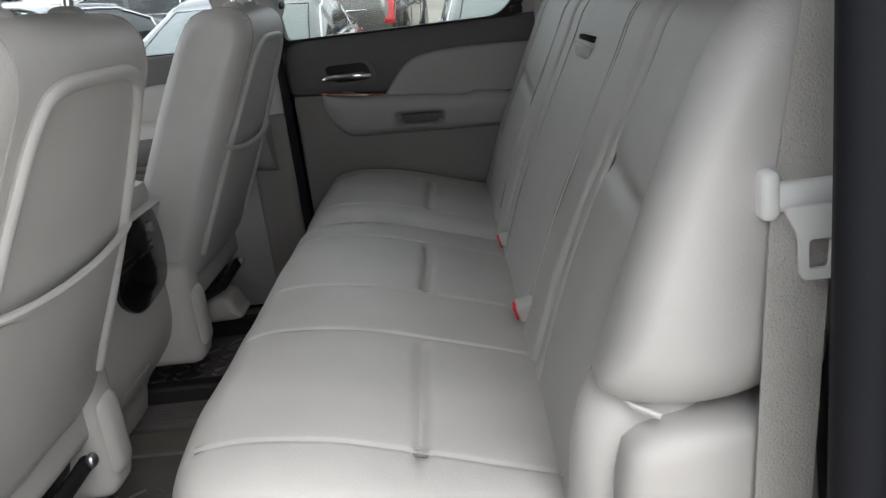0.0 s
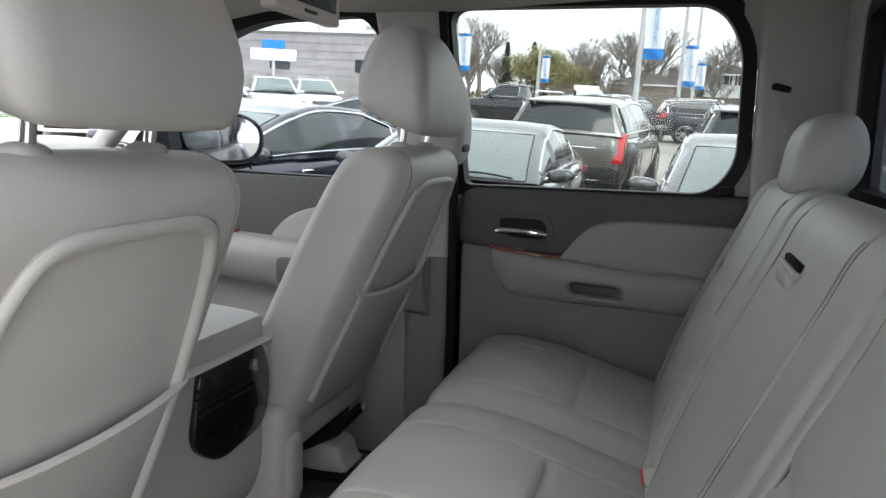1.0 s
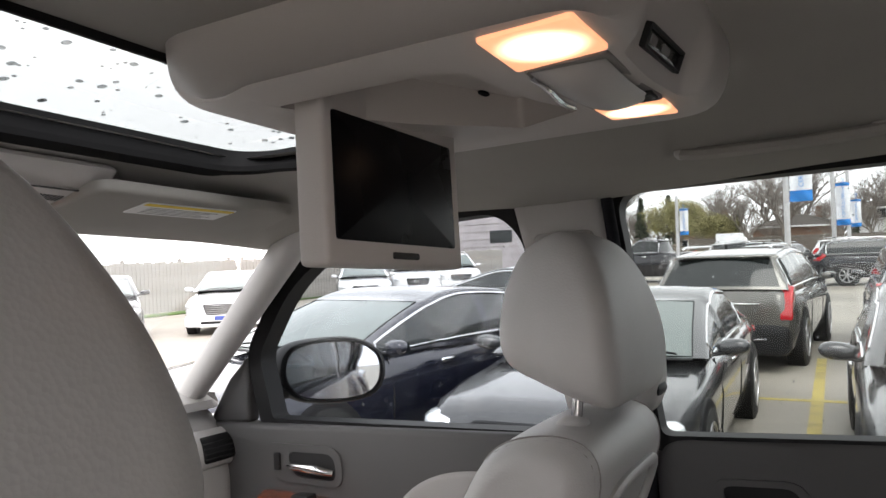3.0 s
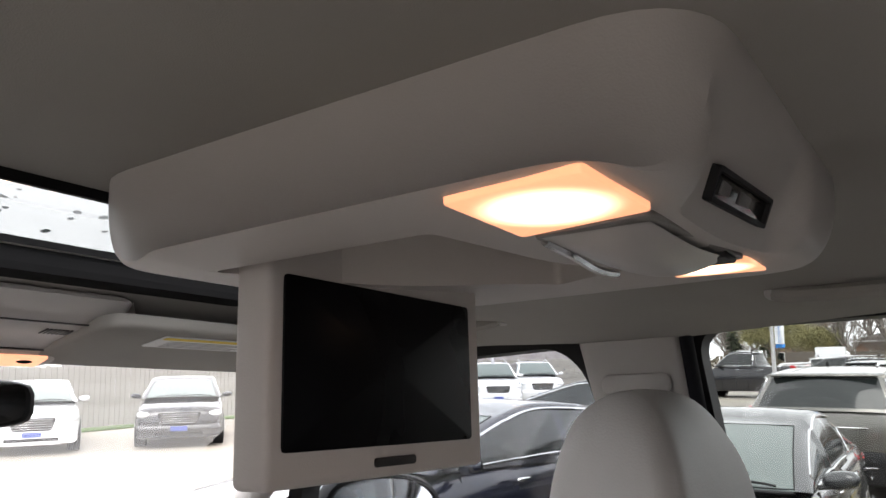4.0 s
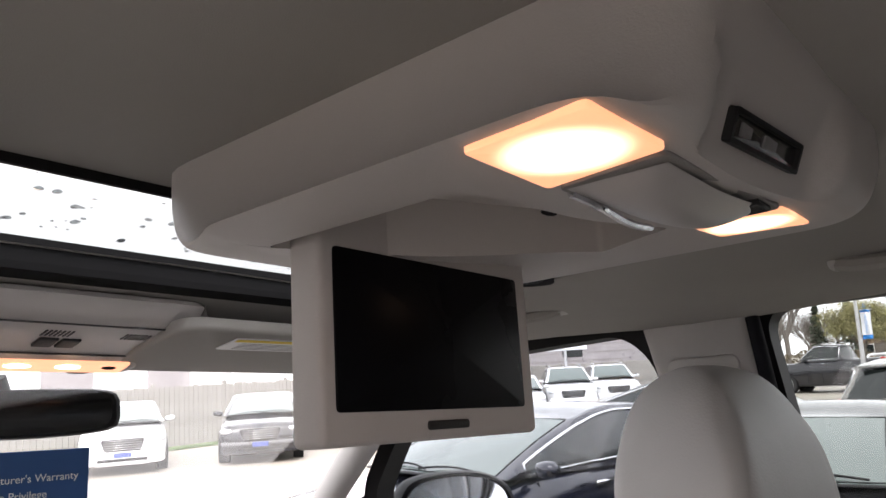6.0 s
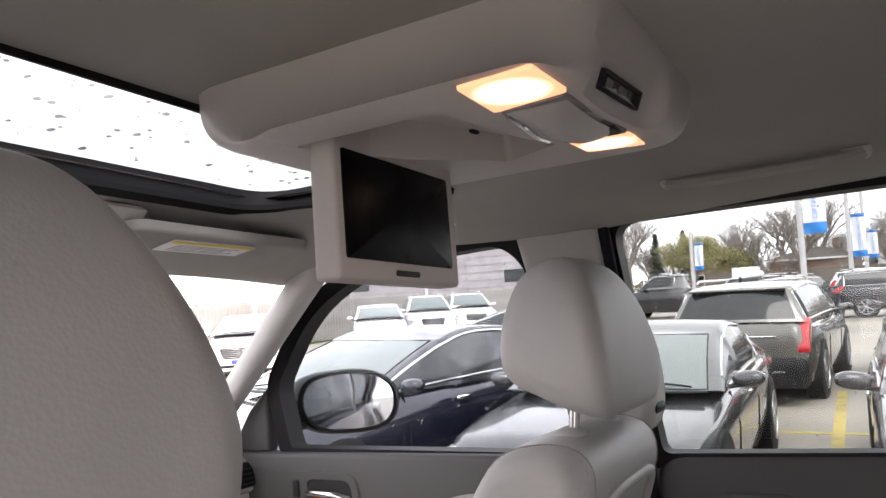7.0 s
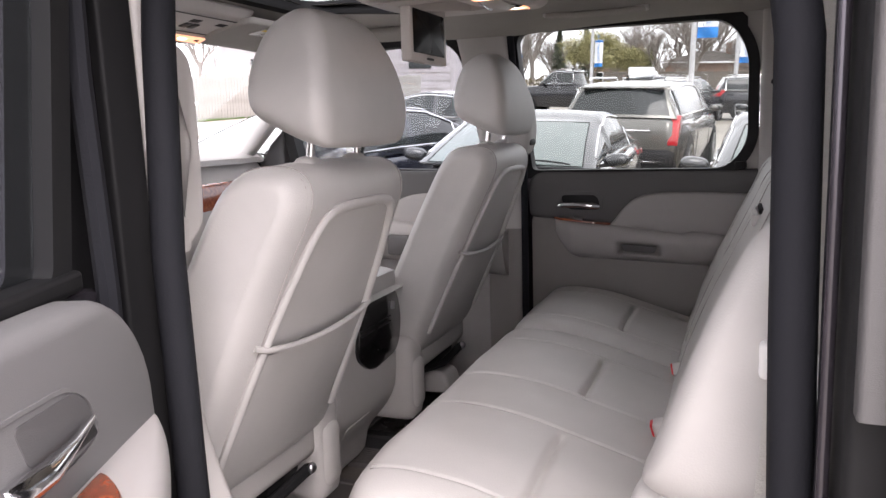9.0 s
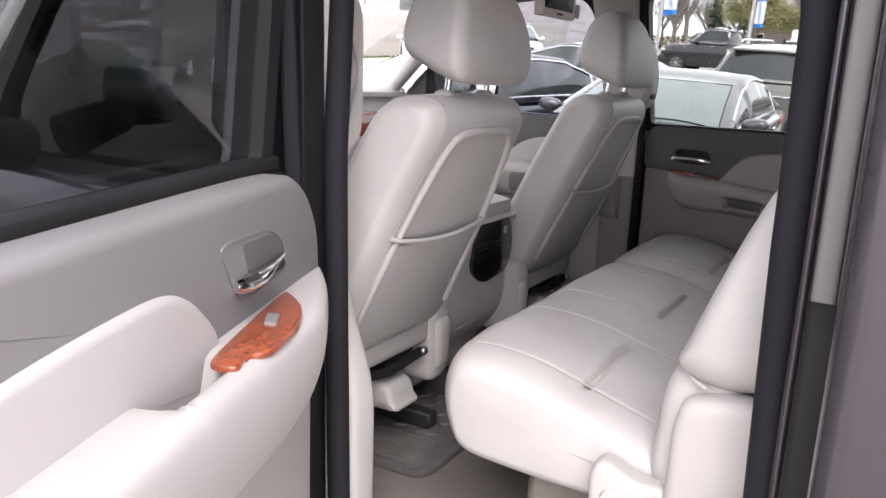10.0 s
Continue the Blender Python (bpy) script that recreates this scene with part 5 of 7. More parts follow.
for a, w in ((-0.026, 0.006), (0.004, 0.008)):
    piece("switch_print", sheet(corner([(a - w, -0.0028), (a + w, -0.0022), (a + w, 0.0022), (a - w, 0.0028)], 0.001), 0.0014, lambda p, b, d: SW @ Vector((d + 0.0006, p, b)), 0.0004), LIGHTER_GREY, bt)
scr = piece("screen_frame", box(-0.409, -0.3868, -0.083, 0.101, 1.613, 1.7435, 0.004, 3), UNITPLASTIC, oh, "beige flip-down screen body")
piece("display", sheet(corner([(-0.074, 1.629), (0.087, 1.629), (0.087, 1.7095), (-0.074, 1.7095)], 0.003), 0.0018, lambda a, b, d: Vector((-0.3875 + d, a, b)), 0.0006), DISPLAY, scr, "switched-off black display")
piece("badge", sheet(corner([(-0.008, 1.6185), (0.028, 1.6185), (0.028, 1.6233), (-0.008, 1.6233)], 0.002), 0.002, lambda a, b, d: Vector((-0.3875 + d, a, b)), 0.001), CHARCOAL, scr, "small dark badge")
piece("hinge_strap", box(-0.386, -0.377, 0.092, 0.101, 1.721, 1.744, 0.002, 2), BLACK, oh, "black hinge strap")

# ---- front overhead console, visors, mirror ----
fo = thing("front_overhead_console", "beige front roof console with lit map lamps", "overhead console")
FC = 0.06
CP = [(-0.945, 1.768), (-0.985, 1.7515), (-1.03, 1.7425), (-1.068, 1.7305), (-1.080, 1.7262), (-1.094, 1.7185), (-1.112, 1.7175), (-1.132, 1.725), (-1.15, 1.75), (-1.14, 1.78), (-0.95, 1.79)]
piece("housing", slab(CP, FC - 0.185, FC + 0.185, 0.03, xyz, n=80, nu=10), UNITPLASTIC, fo)


def con(a, b, d):
    """On the sloping underside: a across, b forward from the rear edge, d below it."""
    x = -0.985 - b
    z = 1.7515 - 0.2 * b if b < 0.045 else 1.7425 - 0.316 * (b - 0.045)
    return Vector((x, FC + a, z - d))


pl_o, pl_i = corner([(-0.150, -0.022), (0.150, -0.022), (0.168, 0.075), (-0.168, 0.075)], 0.012), corner([(-0.147, -0.019), (0.147, -0.019), (0.165, 0.072), (-0.165, 0.072)], 0.011)
piece("panel_seam", hoop(pl_o, pl_i, 0.0012, con), CHARCOAL, fo, "fine panel joint")
ll = piece("map_lamp", sheet(corner([(-0.155, 0.0), (0.155, 0.0), (0.147, 0.021), (-0.147, 0.021)], 0.004), 0.003, lambda a, b, d: Vector((-1.0755 - b * 0.86 + d * 0.45, FC + a, 1.7278 - b * 0.5 - d)), 0.001), LAMP, fo, "lit warm map lamps")
for a in (0.015, 0.075):
    piece("bulb", moved(blob(0, 0, 0, 0.007, 0.018, 0.003, 2, 12, 6), Matrix.Translation((-1.0845, FC + a, 1.7205))), BULB, ll)
for a in (-0.04, 0.128):
    piece("lamp_button", moved(blob(0, 0, 0, 0.004, 0.012, 0.004, 2, 12, 6), Matrix.Translation((-1.0835, FC + a, 1.7215))), BLACK, ll)
for a in (0.020, 0.046):
    piece("roof_switch", sheet(corner([(a - 0.011, 0.028), (a + 0.011, 0.028), (a + 0.011, 0.052), (a - 0.011, 0.052)], 0.002), 0.003, con, 0.001), CHARCOAL, fo)
for a in (0.02, 0.115):
    for k in range(7):
        c = a - 0.015 + 0.005 * k
        piece("grille_slot", sheet(corner([(c - 0.0012, 0.002), (c + 0.0012, 0.002), (c + 0.0012, 0.02), (c - 0.0012, 0.02)], 0.0008), 0.0014, con, 0.0004), CHARCOAL, fo)


def visor(y0, y1):
    """Folded against the headliner, from y0 by the mirror to y1 by the pillar."""
    k = 1 if y1 > y0 else -1
    t = thing("sun_visor", "folded beige cloth sun visor with a warning label", "sun visor", group="sun visors")
    vp = corner([(-0.925, y0), (-0.925, y1), (-1.11, y1 + 0.07 * k), (-1.13, y1 - 0.01 * k), (-1.125, y0)], 0.03)

    def under(a, b, d):
        return Vector((a, b, 1.768 - (-0.925 - a) * 0.16 - d))
    piece("board", sheet(vp, 0.016, under, 0.007), HEADLINER, t)
    a0, a1 = y0 + 0.095 * k, y0 + 0.265 * k
    lab = piece("warning_label", sheet(corner([(-0.948, a0), (-0.943, a1), (-0.993, a1), (-0.998, a0)], 0.003), 0.0015, lambda a, b, d: under(a, b, d + 0.0162), 0.0004), WHITE, t, "white warning label")
    piece("label_stripe", sheet(corner([(-0.950, a0 + 0.003 * k), (-0.945, a1 - 0.003 * k), (-0.955, a1 - 0.003 * k), (-0.960, a0 + 0.003 * k)], 0.001), 0.0008, lambda a, b, d: under(a, b, d + 0.0174), 0.0003), YELLOW, lab, "yellow stripe")
    for m in range(5):
        piece("print_bar", sheet(corner([(-0.966 - 0.006 * m, a0 + 0.02 * k), (-0.963 - 0.006 * m, a1 - (0.02 + 0.012 * (m % 3)) * k), (-0.9645 - 0.006 * m, a1 - (0.02 + 0.012 * (m % 3)) * k), (-0.9675 - 0.006 * m, a0 + 0.02 * k)], 0.0002), 0.0006, lambda a, b, d: under(a, b, d + 0.0174), 0.0002), GREY, lab)
    piece("pivot_clip", joined(box(-1.125, -1.10, min(y0 - 0.05 * k, y0 + 0.01 * k), max(y0 - 0.05 * k, y0 + 0.01 * k), 1.722, 1.734, 0.004, 2), box(-1.12, -1.105, min(y0 - 0.045 * k, y0 - 0.02 * k), max(y0 - 0.045 * k, y0 - 0.02 * k), 1.715, 1.724, 0.003, 2)), GREY, t)
    return t


visor(0.195, 0.585)
visor(-0.09, -0.50)
rv = thing("rear_view_mirror", "black interior rear-view mirror on the windscreen", "mirror")
mf = [Vector((q.x, q.y)) for q in spline([(-0.13, 0, 0), (-0.12, 0.028, 0), (-0.06, 0.034, 0), (0.06, 0.034, 0), (0.12, 0.028, 0), (0.13, 0, 0), (0.12, -0.026, 0), (0.05, -0.034, 0), (-0.05, -0.034, 0), (-0.12, -0.026, 0)], 48)]
RM = pose(-1.285, 0.172, 1.673, 0, 0, -16)
piece("shell", rings([[RM @ Vector((d, q.x * f, q.y * f)) for q in mf] for f, d in ((0.95, 0.012), (1.0, 0.006), (1.0, -0.01), (0.8, -0.03), (0.4, -0.04))]), BLACK, rv)
piece("glass", sheet([q * 0.9 for q in mf], 0.002, lambda a, b, d: RM @ Vector((0.0125 + d, a, b + 0.002)), 0.0005), GLOSS, rv, "dark mirror glass")
piece("stem", tube([(-1.30, 0.165, 1.68), (-1.305, 0.15, 1.705), (-1.30, 0.14, 1.725)], 0.012, 10), BLACK, rv)

# ---- dashboard, windscreen ----
dash = thing("dashboard", "light grey dashboard with burl strip and round vents", "dashboard", CAR @ Matrix.Translation((0.015, 0, 0.028)))
dp = [(-1.33, 1.10), (-1.30, 1.2), (-1.32, 1.30), (-1.37, 1.375), (-1.46, 1.40), (-1.7, 1.39), (-1.88, 1.36), (-1.88, 1.05), (-1.5, 0.95)]
piece("body", slab(dp, -0.74, 0.83, 0.06, xyz, n=70, nu=20), PLASTIC, dash)
piece("top_pad", slab([(-1.34, 1.365), (-1.40, 1.402), (-1.6, 1.412), (-1.88, 1.385), (-1.88, 1.36), (-1.5, 1.37)], -0.73, 0.82, 0.03, xyz, n=50, nu=10), PLASTIC, dash)
piece("veneer_strip", slab([(-1.302, 1.235), (-1.306, 1.29), (-1.325, 1.315), (-1.345, 1.29), (-1.33, 1.23)], 0.30, 0.68, 0.01, xyz, n=30, nu=8), WOOD, dash, "glossy red-brown burl strip")
for y in (0.76, 0.215, 0.07, -0.66):
    v = piece("vent", slab([(-1.298, 1.255), (-1.302, 1.3), (-1.33, 1.325), (-1.35, 1.29), (-1.33, 1.25)], y - 0.062, y + 0.062, 0.015, xyz, n=30, nu=8), PLASTIC, dash)
    piece("vent_core", slab([(-1.292, 1.265), (-1.296, 1.297), (-1.315, 1.315), (-1.33, 1.29), (-1.32, 1.262)], y - 0.048, y + 0.048, 0.01, xyz, n=30, nu=8), BLACK, v)
    for i in range(4):
        piece("vent_slat", box(-1.294 - 0.003 * i, -1.287 - 0.003 * i, y - 0.046, y + 0.046, 1.27 + 0.01 * i, 1.2725 + 0.01 * i, 0.001, 1), CHARCOAL, v)
piece("centre_panel", box(-1.34, -1.285, -0.12, 0.17, 0.98, 1.225, 0.02, 2), GLOSS, dash, "black radio and climate stack")
sw = thing("steering_wheel", "dark leather steering wheel", "steering wheel", CAR @ pose(-1.17, -0.385, 1.19, 0, 65, 0))
piece("rim", tube([(0.185 * math.cos(2 * math.pi * k / 40), 0.185 * math.sin(2 * math.pi * k / 40), 0) for k in range(40)], 0.015, 10, True), CHARCOAL, sw)
piece("hub", blob(0, 0, -0.02, 0.08, 0.09, 0.03, 3), GREY, sw)
for a in (0, 180, 270):
    piece("spoke", moved(box(0.06, 0.18, -0.02, 0.02, -0.02, 0.0, 0.006, 2), pose(0, 0, 0, 0, 0, a + 90)), GREY, sw)
ws = thing("windscreen", "clear windscreen over the dashboard", "windscreen", kind="structure")
piece("glass", quad((-1.15, -0.68, 1.752), (-1.15, 0.74, 1.752), (-1.84, 0.82, 1.37), (-1.84, -0.76, 1.37)), WETSCREEN, ws, smooth=False).visible_shadow = False
piece("header", box(-1.22, -1.15, -0.75, 0.81, 1.738, 1.785, 0.01, 2), HEADLINER, ws)
wp = thing("wiper", "black windscreen wiper at rest", "wiper")
piece("blade", tube([(-1.72, 0.05, 1.44), (-1.71, 0.35, 1.45), (-1.72, 0.65, 1.43)], 0.008, 6), BLACK, wp)

# blue warranty hang tag under the mirror
tag = thing("warranty_tag", "blue and white printed warranty card hung from the mirror", "hang tag", CAR @ pose(-1.258, 0.167, 1.5135, 0, 0, -8))
piece("card", box(-0.0015, 0.0015, -0.085, 0.085, -0.108, 0.108, 0.0008, 1), BLUE, tag)
piece("white_band", box(0.0016, 0.0026, -0.083, 0.083, -0.094, -0.016, 0.0004, 1), WHITE, tag)


def text(body, size, parent, m, material, name="lettering", align="LEFT"):
    cu = bpy.data.curves.new(name, "FONT")
    cu.body, cu.size, cu.extrude, cu.align_x = body, size, 0.0003, align
    cu.materials.append(material)
    ob = new(name, cu)
    ob.parent = parent
    ob.matrix_basis = m
    return ob


TXT = pose(0, 0, 0, 90, 0, 90)
for k, line in enumerate(("Manufacturer's Warranty", "Exchange Privilege", "Inspection", "Roadside Assistance")):
    text(line, 0.0145, tag, Matrix.Translation((0.0022, -0.078, 0.066 - 0.022 * k)) @ TXT, WHITE)
text("CERTIFIED", 0.026, tag, Matrix.Translation((0.003, -0.07, -0.048)) @ TXT, BLUE)
text("PRE-OWNED", 0.016, tag, Matrix.Translation((0.003, -0.07, -0.069)) @ TXT, BLUE)
for a in (-0.05, 0.0, 0.05):
    piece("print_bar", box(0.0027, 0.0032, a - 0.02, a + 0.02, -0.089, -0.082, 0.0002, 1), BLUE, tag)

# coat-hook handles folded on the roof rail
for x, y in ((-0.165, 0.59), (-0.80, 0.66)):
    g = thing("roof_handle", "folded beige roof grab handle over the door", "grab handle", group="roof handles")
    z = roof_z(x, y) + 0.004
    piece("grip", tube(spline([(x - 0.125, y, z), (x - 0.11, y - 0.01, z - 0.012), (x, y - 0.012, z - 0.015), (x + 0.11, y - 0.01, z - 0.012), (x + 0.125, y, z)], 20, False), 0.009, 8), HEADLINER, g)
    for dx in (-0.115, 0.115):
        piece("mount", box(x + dx - 0.018, x + dx + 0.018, y - 0.015, y + 0.015, z - 0.015, z + 0.002, 0.006, 2), PLASTIC, g)

# ---- outdoors: the sales lot ----
LOT = -0.12
ASPHALT = mat("wet_asphalt", (0.30, 0.275, 0.235), 0.6, grain=0.6, grain_scale=60, stain=0.3, stain_scale=0.35, speck=0.15)
GRASS = mat("grass", (0.07, 0.12, 0.03), 0.9, grain=0.8, grain_scale=30, stain=0.3, stain_scale=2, speck=0.3)
LINE = mat("yellow_paint", (0.44, 0.35, 0.09), 0.6, stain=0.4, stain_scale=5)
TYRE = mat("tyre", (0.02, 0.02, 0.02), 0.8)
RIM = mat("alloy", (0.45, 0.45, 0.46), 0.3, 0.9)
CARGLASS = mat("car_glass", (0.015, 0.019, 0.019), 0.05, coat=0.3, spec=0.5, stain=0.0)
# pale base colour holds reflected sky and the dash behind, besides mist
SCREENGLASS = mat("pale_misted_windscreen", (0.12, 0.15, 0.142), 0.08, coat=0.35, spec=0.6, stain=0.1, stain_scale=1.5)
TAIL = mat("tail_lamp", (0.5, 0.015, 0.02), 0.15, coat=1.0)
HEADLAMP = mat("head_lamp", (0.75, 0.78, 0.8), 0.12, 0.3, coat=1.0)
PLATE = mat("plate_blue", (0.05, 0.08, 0.3), 0.5)


def paint(name, c, metal=0.3):
    m = mat(name, c, 0.25, metal, stain=0.06, coat=1.0, grain=0.0, speck=0.02, grain_scale=2000)
    m.node_tree.nodes["Principled BSDF"].inputs["Coat Roughness"].default_value = 0.05
    return m


P_BLACK, P_NAVY, P_GREY = paint("black_paint", (0.010, 0.010, 0.014)), paint("navy_paint", (0.012, 0.014, 0.026)), paint("grey_paint", (0.05, 0.052, 0.055))
P_SILVER, P_WHITE = paint("silver_paint", (0.18, 0.175, 0.16), 0.6), paint("white_paint", (0.72, 0.73, 0.74), 0.0)
P_RED = paint("red_paint", (0.22, 0.01, 0.015))

ground = tagged(add("ground", linked("ground", [(-400, -400, LOT), (400, -400, LOT), (400, 400, LOT), (-400, 400, LOT)], [(0, 1, 2, 3)], ASPHALT, False), None), "damp grey-brown asphalt of the car lot", "ground", kind="structure")


def car(name, label, m, col, L=4.85, Wd=1.84, H=1.43, suv=False, pickup=False, chrome=True, group="parked cars", plate=True):
    """A parked car in its own axes: nose to +x, left to +y. """
    t = thing(name, label, "car", m, group=group)
    hw = Wd / 2
    zl = 0.2 if not suv else 0.26
    hood = 0.62 * H if not suv else 0.61 * H
    belt = 0.67 * H if not suv else 0.655 * H
    f, r = L / 2, -L / 2
    # lower body: x, half width, top
    st = [(f, 0.72, 0.45 * H), (f - 0.06, 0.84, 0.53 * H), (f - 0.3, 0.95, 0.57 * H), (f - 0.75, 1.0, 0.61 * H), (f - 1.25, 1.0, hood + 0.02), (f - 1.6, 1.0, belt), (0, 1.0, belt), (r + 1.1, 1.0, belt + 0.02)]
    if suv:
        st += [(r + 0.5, 0.99, belt + 0.04), (r + 0.15, 0.95, belt + 0.03), (r + 0.02, 0.88, belt - 0.02), (r, 0.8, belt - 0.1)]
    elif pickup:
        st += [(r + 0.1, 1.0, belt), (r, 0.97, belt)]
    else:
        st += [(r + 0.75, 0.99, belt + 0.02), (r + 0.2, 0.95, belt - 0.01), (r + 0.03, 0.88, belt - 0.06), (r, 0.8, 0.52 * H)]
    loops = []
    for x, k, zt in st:
        w = hw * k
        h = zt - zl
        half_ring = [(w * 0.75, zl), (w * 0.93, zl + 0.03), (w * 0.985, zl + 0.3 * h), (w, zl + 0.62 * h), (w * 0.975, zl + 0.84 * h), (w * 0.93, zl + 0.95 * h), (w * 0.84, zt - 0.005), (w * 0.45, zt + 0.02)]
        loops.append([Vector((x, y, z)) for y, z in half_ring] + [Vector((x, -y, z)) for y, z in reversed(half_ring)])
    body = piece("body", rings(loops), col, t, sharp=50)
    # cabin: one skin of stations along the car, split into painted frame and panes
    if suv:
        ab, rf, rr, cb = f - 1.30, f - 2.1, r + 0.42, r + 0.10
    else:
        ab, rf, rr, cb = f - 1.25, f - 2.25, r + 1.7, r + 0.6
    if pickup:
        ab, rf, rr, cb = f - 1.45, f - 2.1, r + 1.95, r + 1.75
    zr = H - 0.03
    post = (ab + cb) / 2 - 0.05
    steps_u = (0.03, 0.10, 0.24, 0.42, 0.6, 0.76, 0.88, 0.96)
    drop = 0.0 if pickup else 0.07 if suv else 0.15
    stations = [(ab + (rf - ab) * u, (1 - drop) * (u + 0.05 * math.sin(math.pi * u)), "front", u) for u in steps_u]
    n_roof = 14
    xs_roof = sorted([rf + (rr - rf) * k / n_roof for k in range(n_roof + 1)] + [post - 0.045, post + 0.045] + ([cb + 0.95, cb + 0.88] if suv else []), reverse=True)
    fall = 0.12 if suv and not pickup else 0.07
    stations += [(x, 1.0 + 0.035 * math.sin(math.pi * (x - rr) / (rf - rr)) - fall * ((rf - x) / (rf - rr)) ** 2 - drop * max(0.0, 1 - (rf - x) / (rf - rr) / 0.45) ** 2, "roof", 0) for x in xs_roof]
    stations += [(cb + (rr - cb) * u, (1 - fall) * (u + 0.05 * math.sin(math.pi * u)), "rear", u) for u in reversed(steps_u)]
    vs_side = (-0.04, 0.09, 0.28, 0.48, 0.68, 0.89, 0.955)
    top_k = (0.965, 0.925, 0.905, 0.6, 0.3, 0.0)

    def skin(x, k, zone, j, out=0.0):
        h = (zr - belt) * k
        wb = hw * (0.94 - (0.05 if zone == "rear" else 0.02 if zone == "front" else 0.0))
        shoulder = wb - 0.42 * h * 0.96
        if j < 7:
            v = vs_side[j]
            return Vector((x, wb - 0.42 * h * v + 0.03 * math.sin(math.pi * max(0, v)) + out, belt + h * v))
        q = top_k[j - 7]
        bow = 0.14 * (1 - q * q) * (1 if zone == "front" else -0.6 if zone == "rear" else 0)
        return Vector((x + bow, shoulder * q, belt + h * (0.985 if q > 0.9 else 1.0) + 0.012 * (1 - q * q)))
    rows = []
    for x, k, zone, u in stations:
        half_row = [skin(x, k, zone, j) for j in range(13)]
        rows.append(half_row + [Vector((p.x, -p.y, p.z)) for p in reversed(half_row[:-1])])
    nk = len(rows[0])
    flat = [p for row in rows for p in row]
    groups_of = {}
    for i in range(len(rows) - 1):
        za, zb, ua, ub = stations[i][2], stations[i + 1][2], stations[i][3], stations[i + 1][3]
        xm = (stations[i][0] + stations[i + 1][0]) / 2
        for k in range(nk - 1):
            j = k if k < 12 else nk - 2 - k
            key = "cabin"
            if 1 <= j <= 4 and abs(xm - post) > 0.04 and xm < ab + (rf - ab) * 0.17 and not (pickup and xm < rr):
                if suv and cb + 0.87 < xm < cb + 0.96:
                    key = "cabin"
                elif xm > (cb + (rr - cb) * (0.45 if not suv else 0.9)):
                    key = ("side_window", "l" if k < 12 else "r", "front" if xm > post else "rear" if not suv or xm > cb + 0.9 else "quarter")
            if j >= 8 and za == zb == "front" and ua < 0.95 and ub > 0.03:
                key = ("windscreen",) if j >= 9 and ua > 0.02 and ub < 0.97 else "cabin"
            if j >= 8 and za == zb == "rear" and (not suv or (min(ua, ub) > 0.05 and max(ua, ub) < 0.9)):
                key = ("rear_window",)
            groups_of.setdefault(key, []).append((i * nk + k, i * nk + k + 1, (i + 1) * nk + k + 1, (i + 1) * nk + k))
    for key, fc in groups_of.items():
        used = sorted({v for face in fc for v in face})
        idx = {v: n for n, v in enumerate(used)}
        vf = ([flat[v] for v in used], [tuple(idx[v] for v in face) for face in fc])
        if key == "cabin":
            piece("cabin", vf, col, t, sharp=50)
        else:
            piece(key[0], vf, SCREENGLASS if key[0] == "windscreen" else CARGLASS, t, "misted windscreen, reflected sky put into its pale colour" if key[0] == "windscreen" else "dark glass")
    # scuttle, wipers and the dark border of the windscreen
    def screen(u, v):
        p = skin(ab + (rf - ab) * u, (1 - drop) * (u + 0.05 * math.sin(math.pi * u)), "front", 9)
        q = max(-1.0, min(1.0, v))
        return Vector((p.x + 0.14 * (1 - (q * 0.905) ** 2) - 0.14 * (1 - 0.905 ** 2), p.y * q, p.z + 0.012 * (1 - q * q)))
    span_v = [-1 + k / 10 for k in range(21)]
    piece("scuttle", tube([screen(0.0, v) + Vector((0.03, 0, 0.012)) for v in span_v], 0.032, 8, flat=0.35), BLACK, t, "black scuttle panel")
    rim_pts = [screen(0.05, v) for v in span_v] + [screen(u, 1.0) for u in (0.25, 0.5, 0.75, 0.93)] + [screen(0.955, -v) for v in span_v] + [screen(u, -1.0) for u in (0.93, 0.75, 0.5, 0.25)]
    piece("screen_border", tube(rim_pts, 0.006, 5, True), BLACK, t, "black windscreen border")
    for v0, v1 in ((-0.72, 0.12), (0.0, 0.86)):
        piece("wiper", tube([screen(0.06 + 0.05 * math.sin(math.pi * k / 8), v0 + (v1 - v0) * k / 8) + Vector((0.012, 0, 0.014)) for k in range(9)], 0.008, 5), BLACK, t)
    if chrome:
        for s in (-1, 1):
            pts = []
            side_st = [q for q in stations if q[0] < ab + (rf - ab) * 0.1 and q[0] > cb + (rr - cb) * (0.42 if not suv else 0.85)]
            for x, k, zone, u in side_st:
                p = skin(x, k, zone, 5, 0.01)
                pts.append((p.x, s * p.y, p.z))
            for x, k, zone, u in reversed(side_st):
                p = skin(x, k, zone, 1, 0.012)
                pts.append((p.x, s * p.y, p.z))
            piece("window_trim", tube(pts, 0.012, 6, True), CHROME, t, "bright window trim")
    for s in (-1, 1):
        for x in (ab - 0.35, post, max(cb + 0.35, post - 1.0)):
            piece("door_seam", tube([(x, s * (hw * 0.975 + 0.002), zl + 0.1), (x, s * (hw * 1.0 + 0.001), zl + 0.62 * (belt - zl)), (x, s * (hw * 0.935), belt - 0.03)], 0.006, 5), BLACK, t)
    # wheels
    R = 0.335 if not suv else 0.375
    for x in (f - 0.92, r + 1.02):
        for s in (-1, 1):
            c = Matrix.Translation((x, s * (hw - 0.1), R)) @ (Matrix.Identity(4) if s > 0 else pose(0, 0, 0, 0, 0, 180))
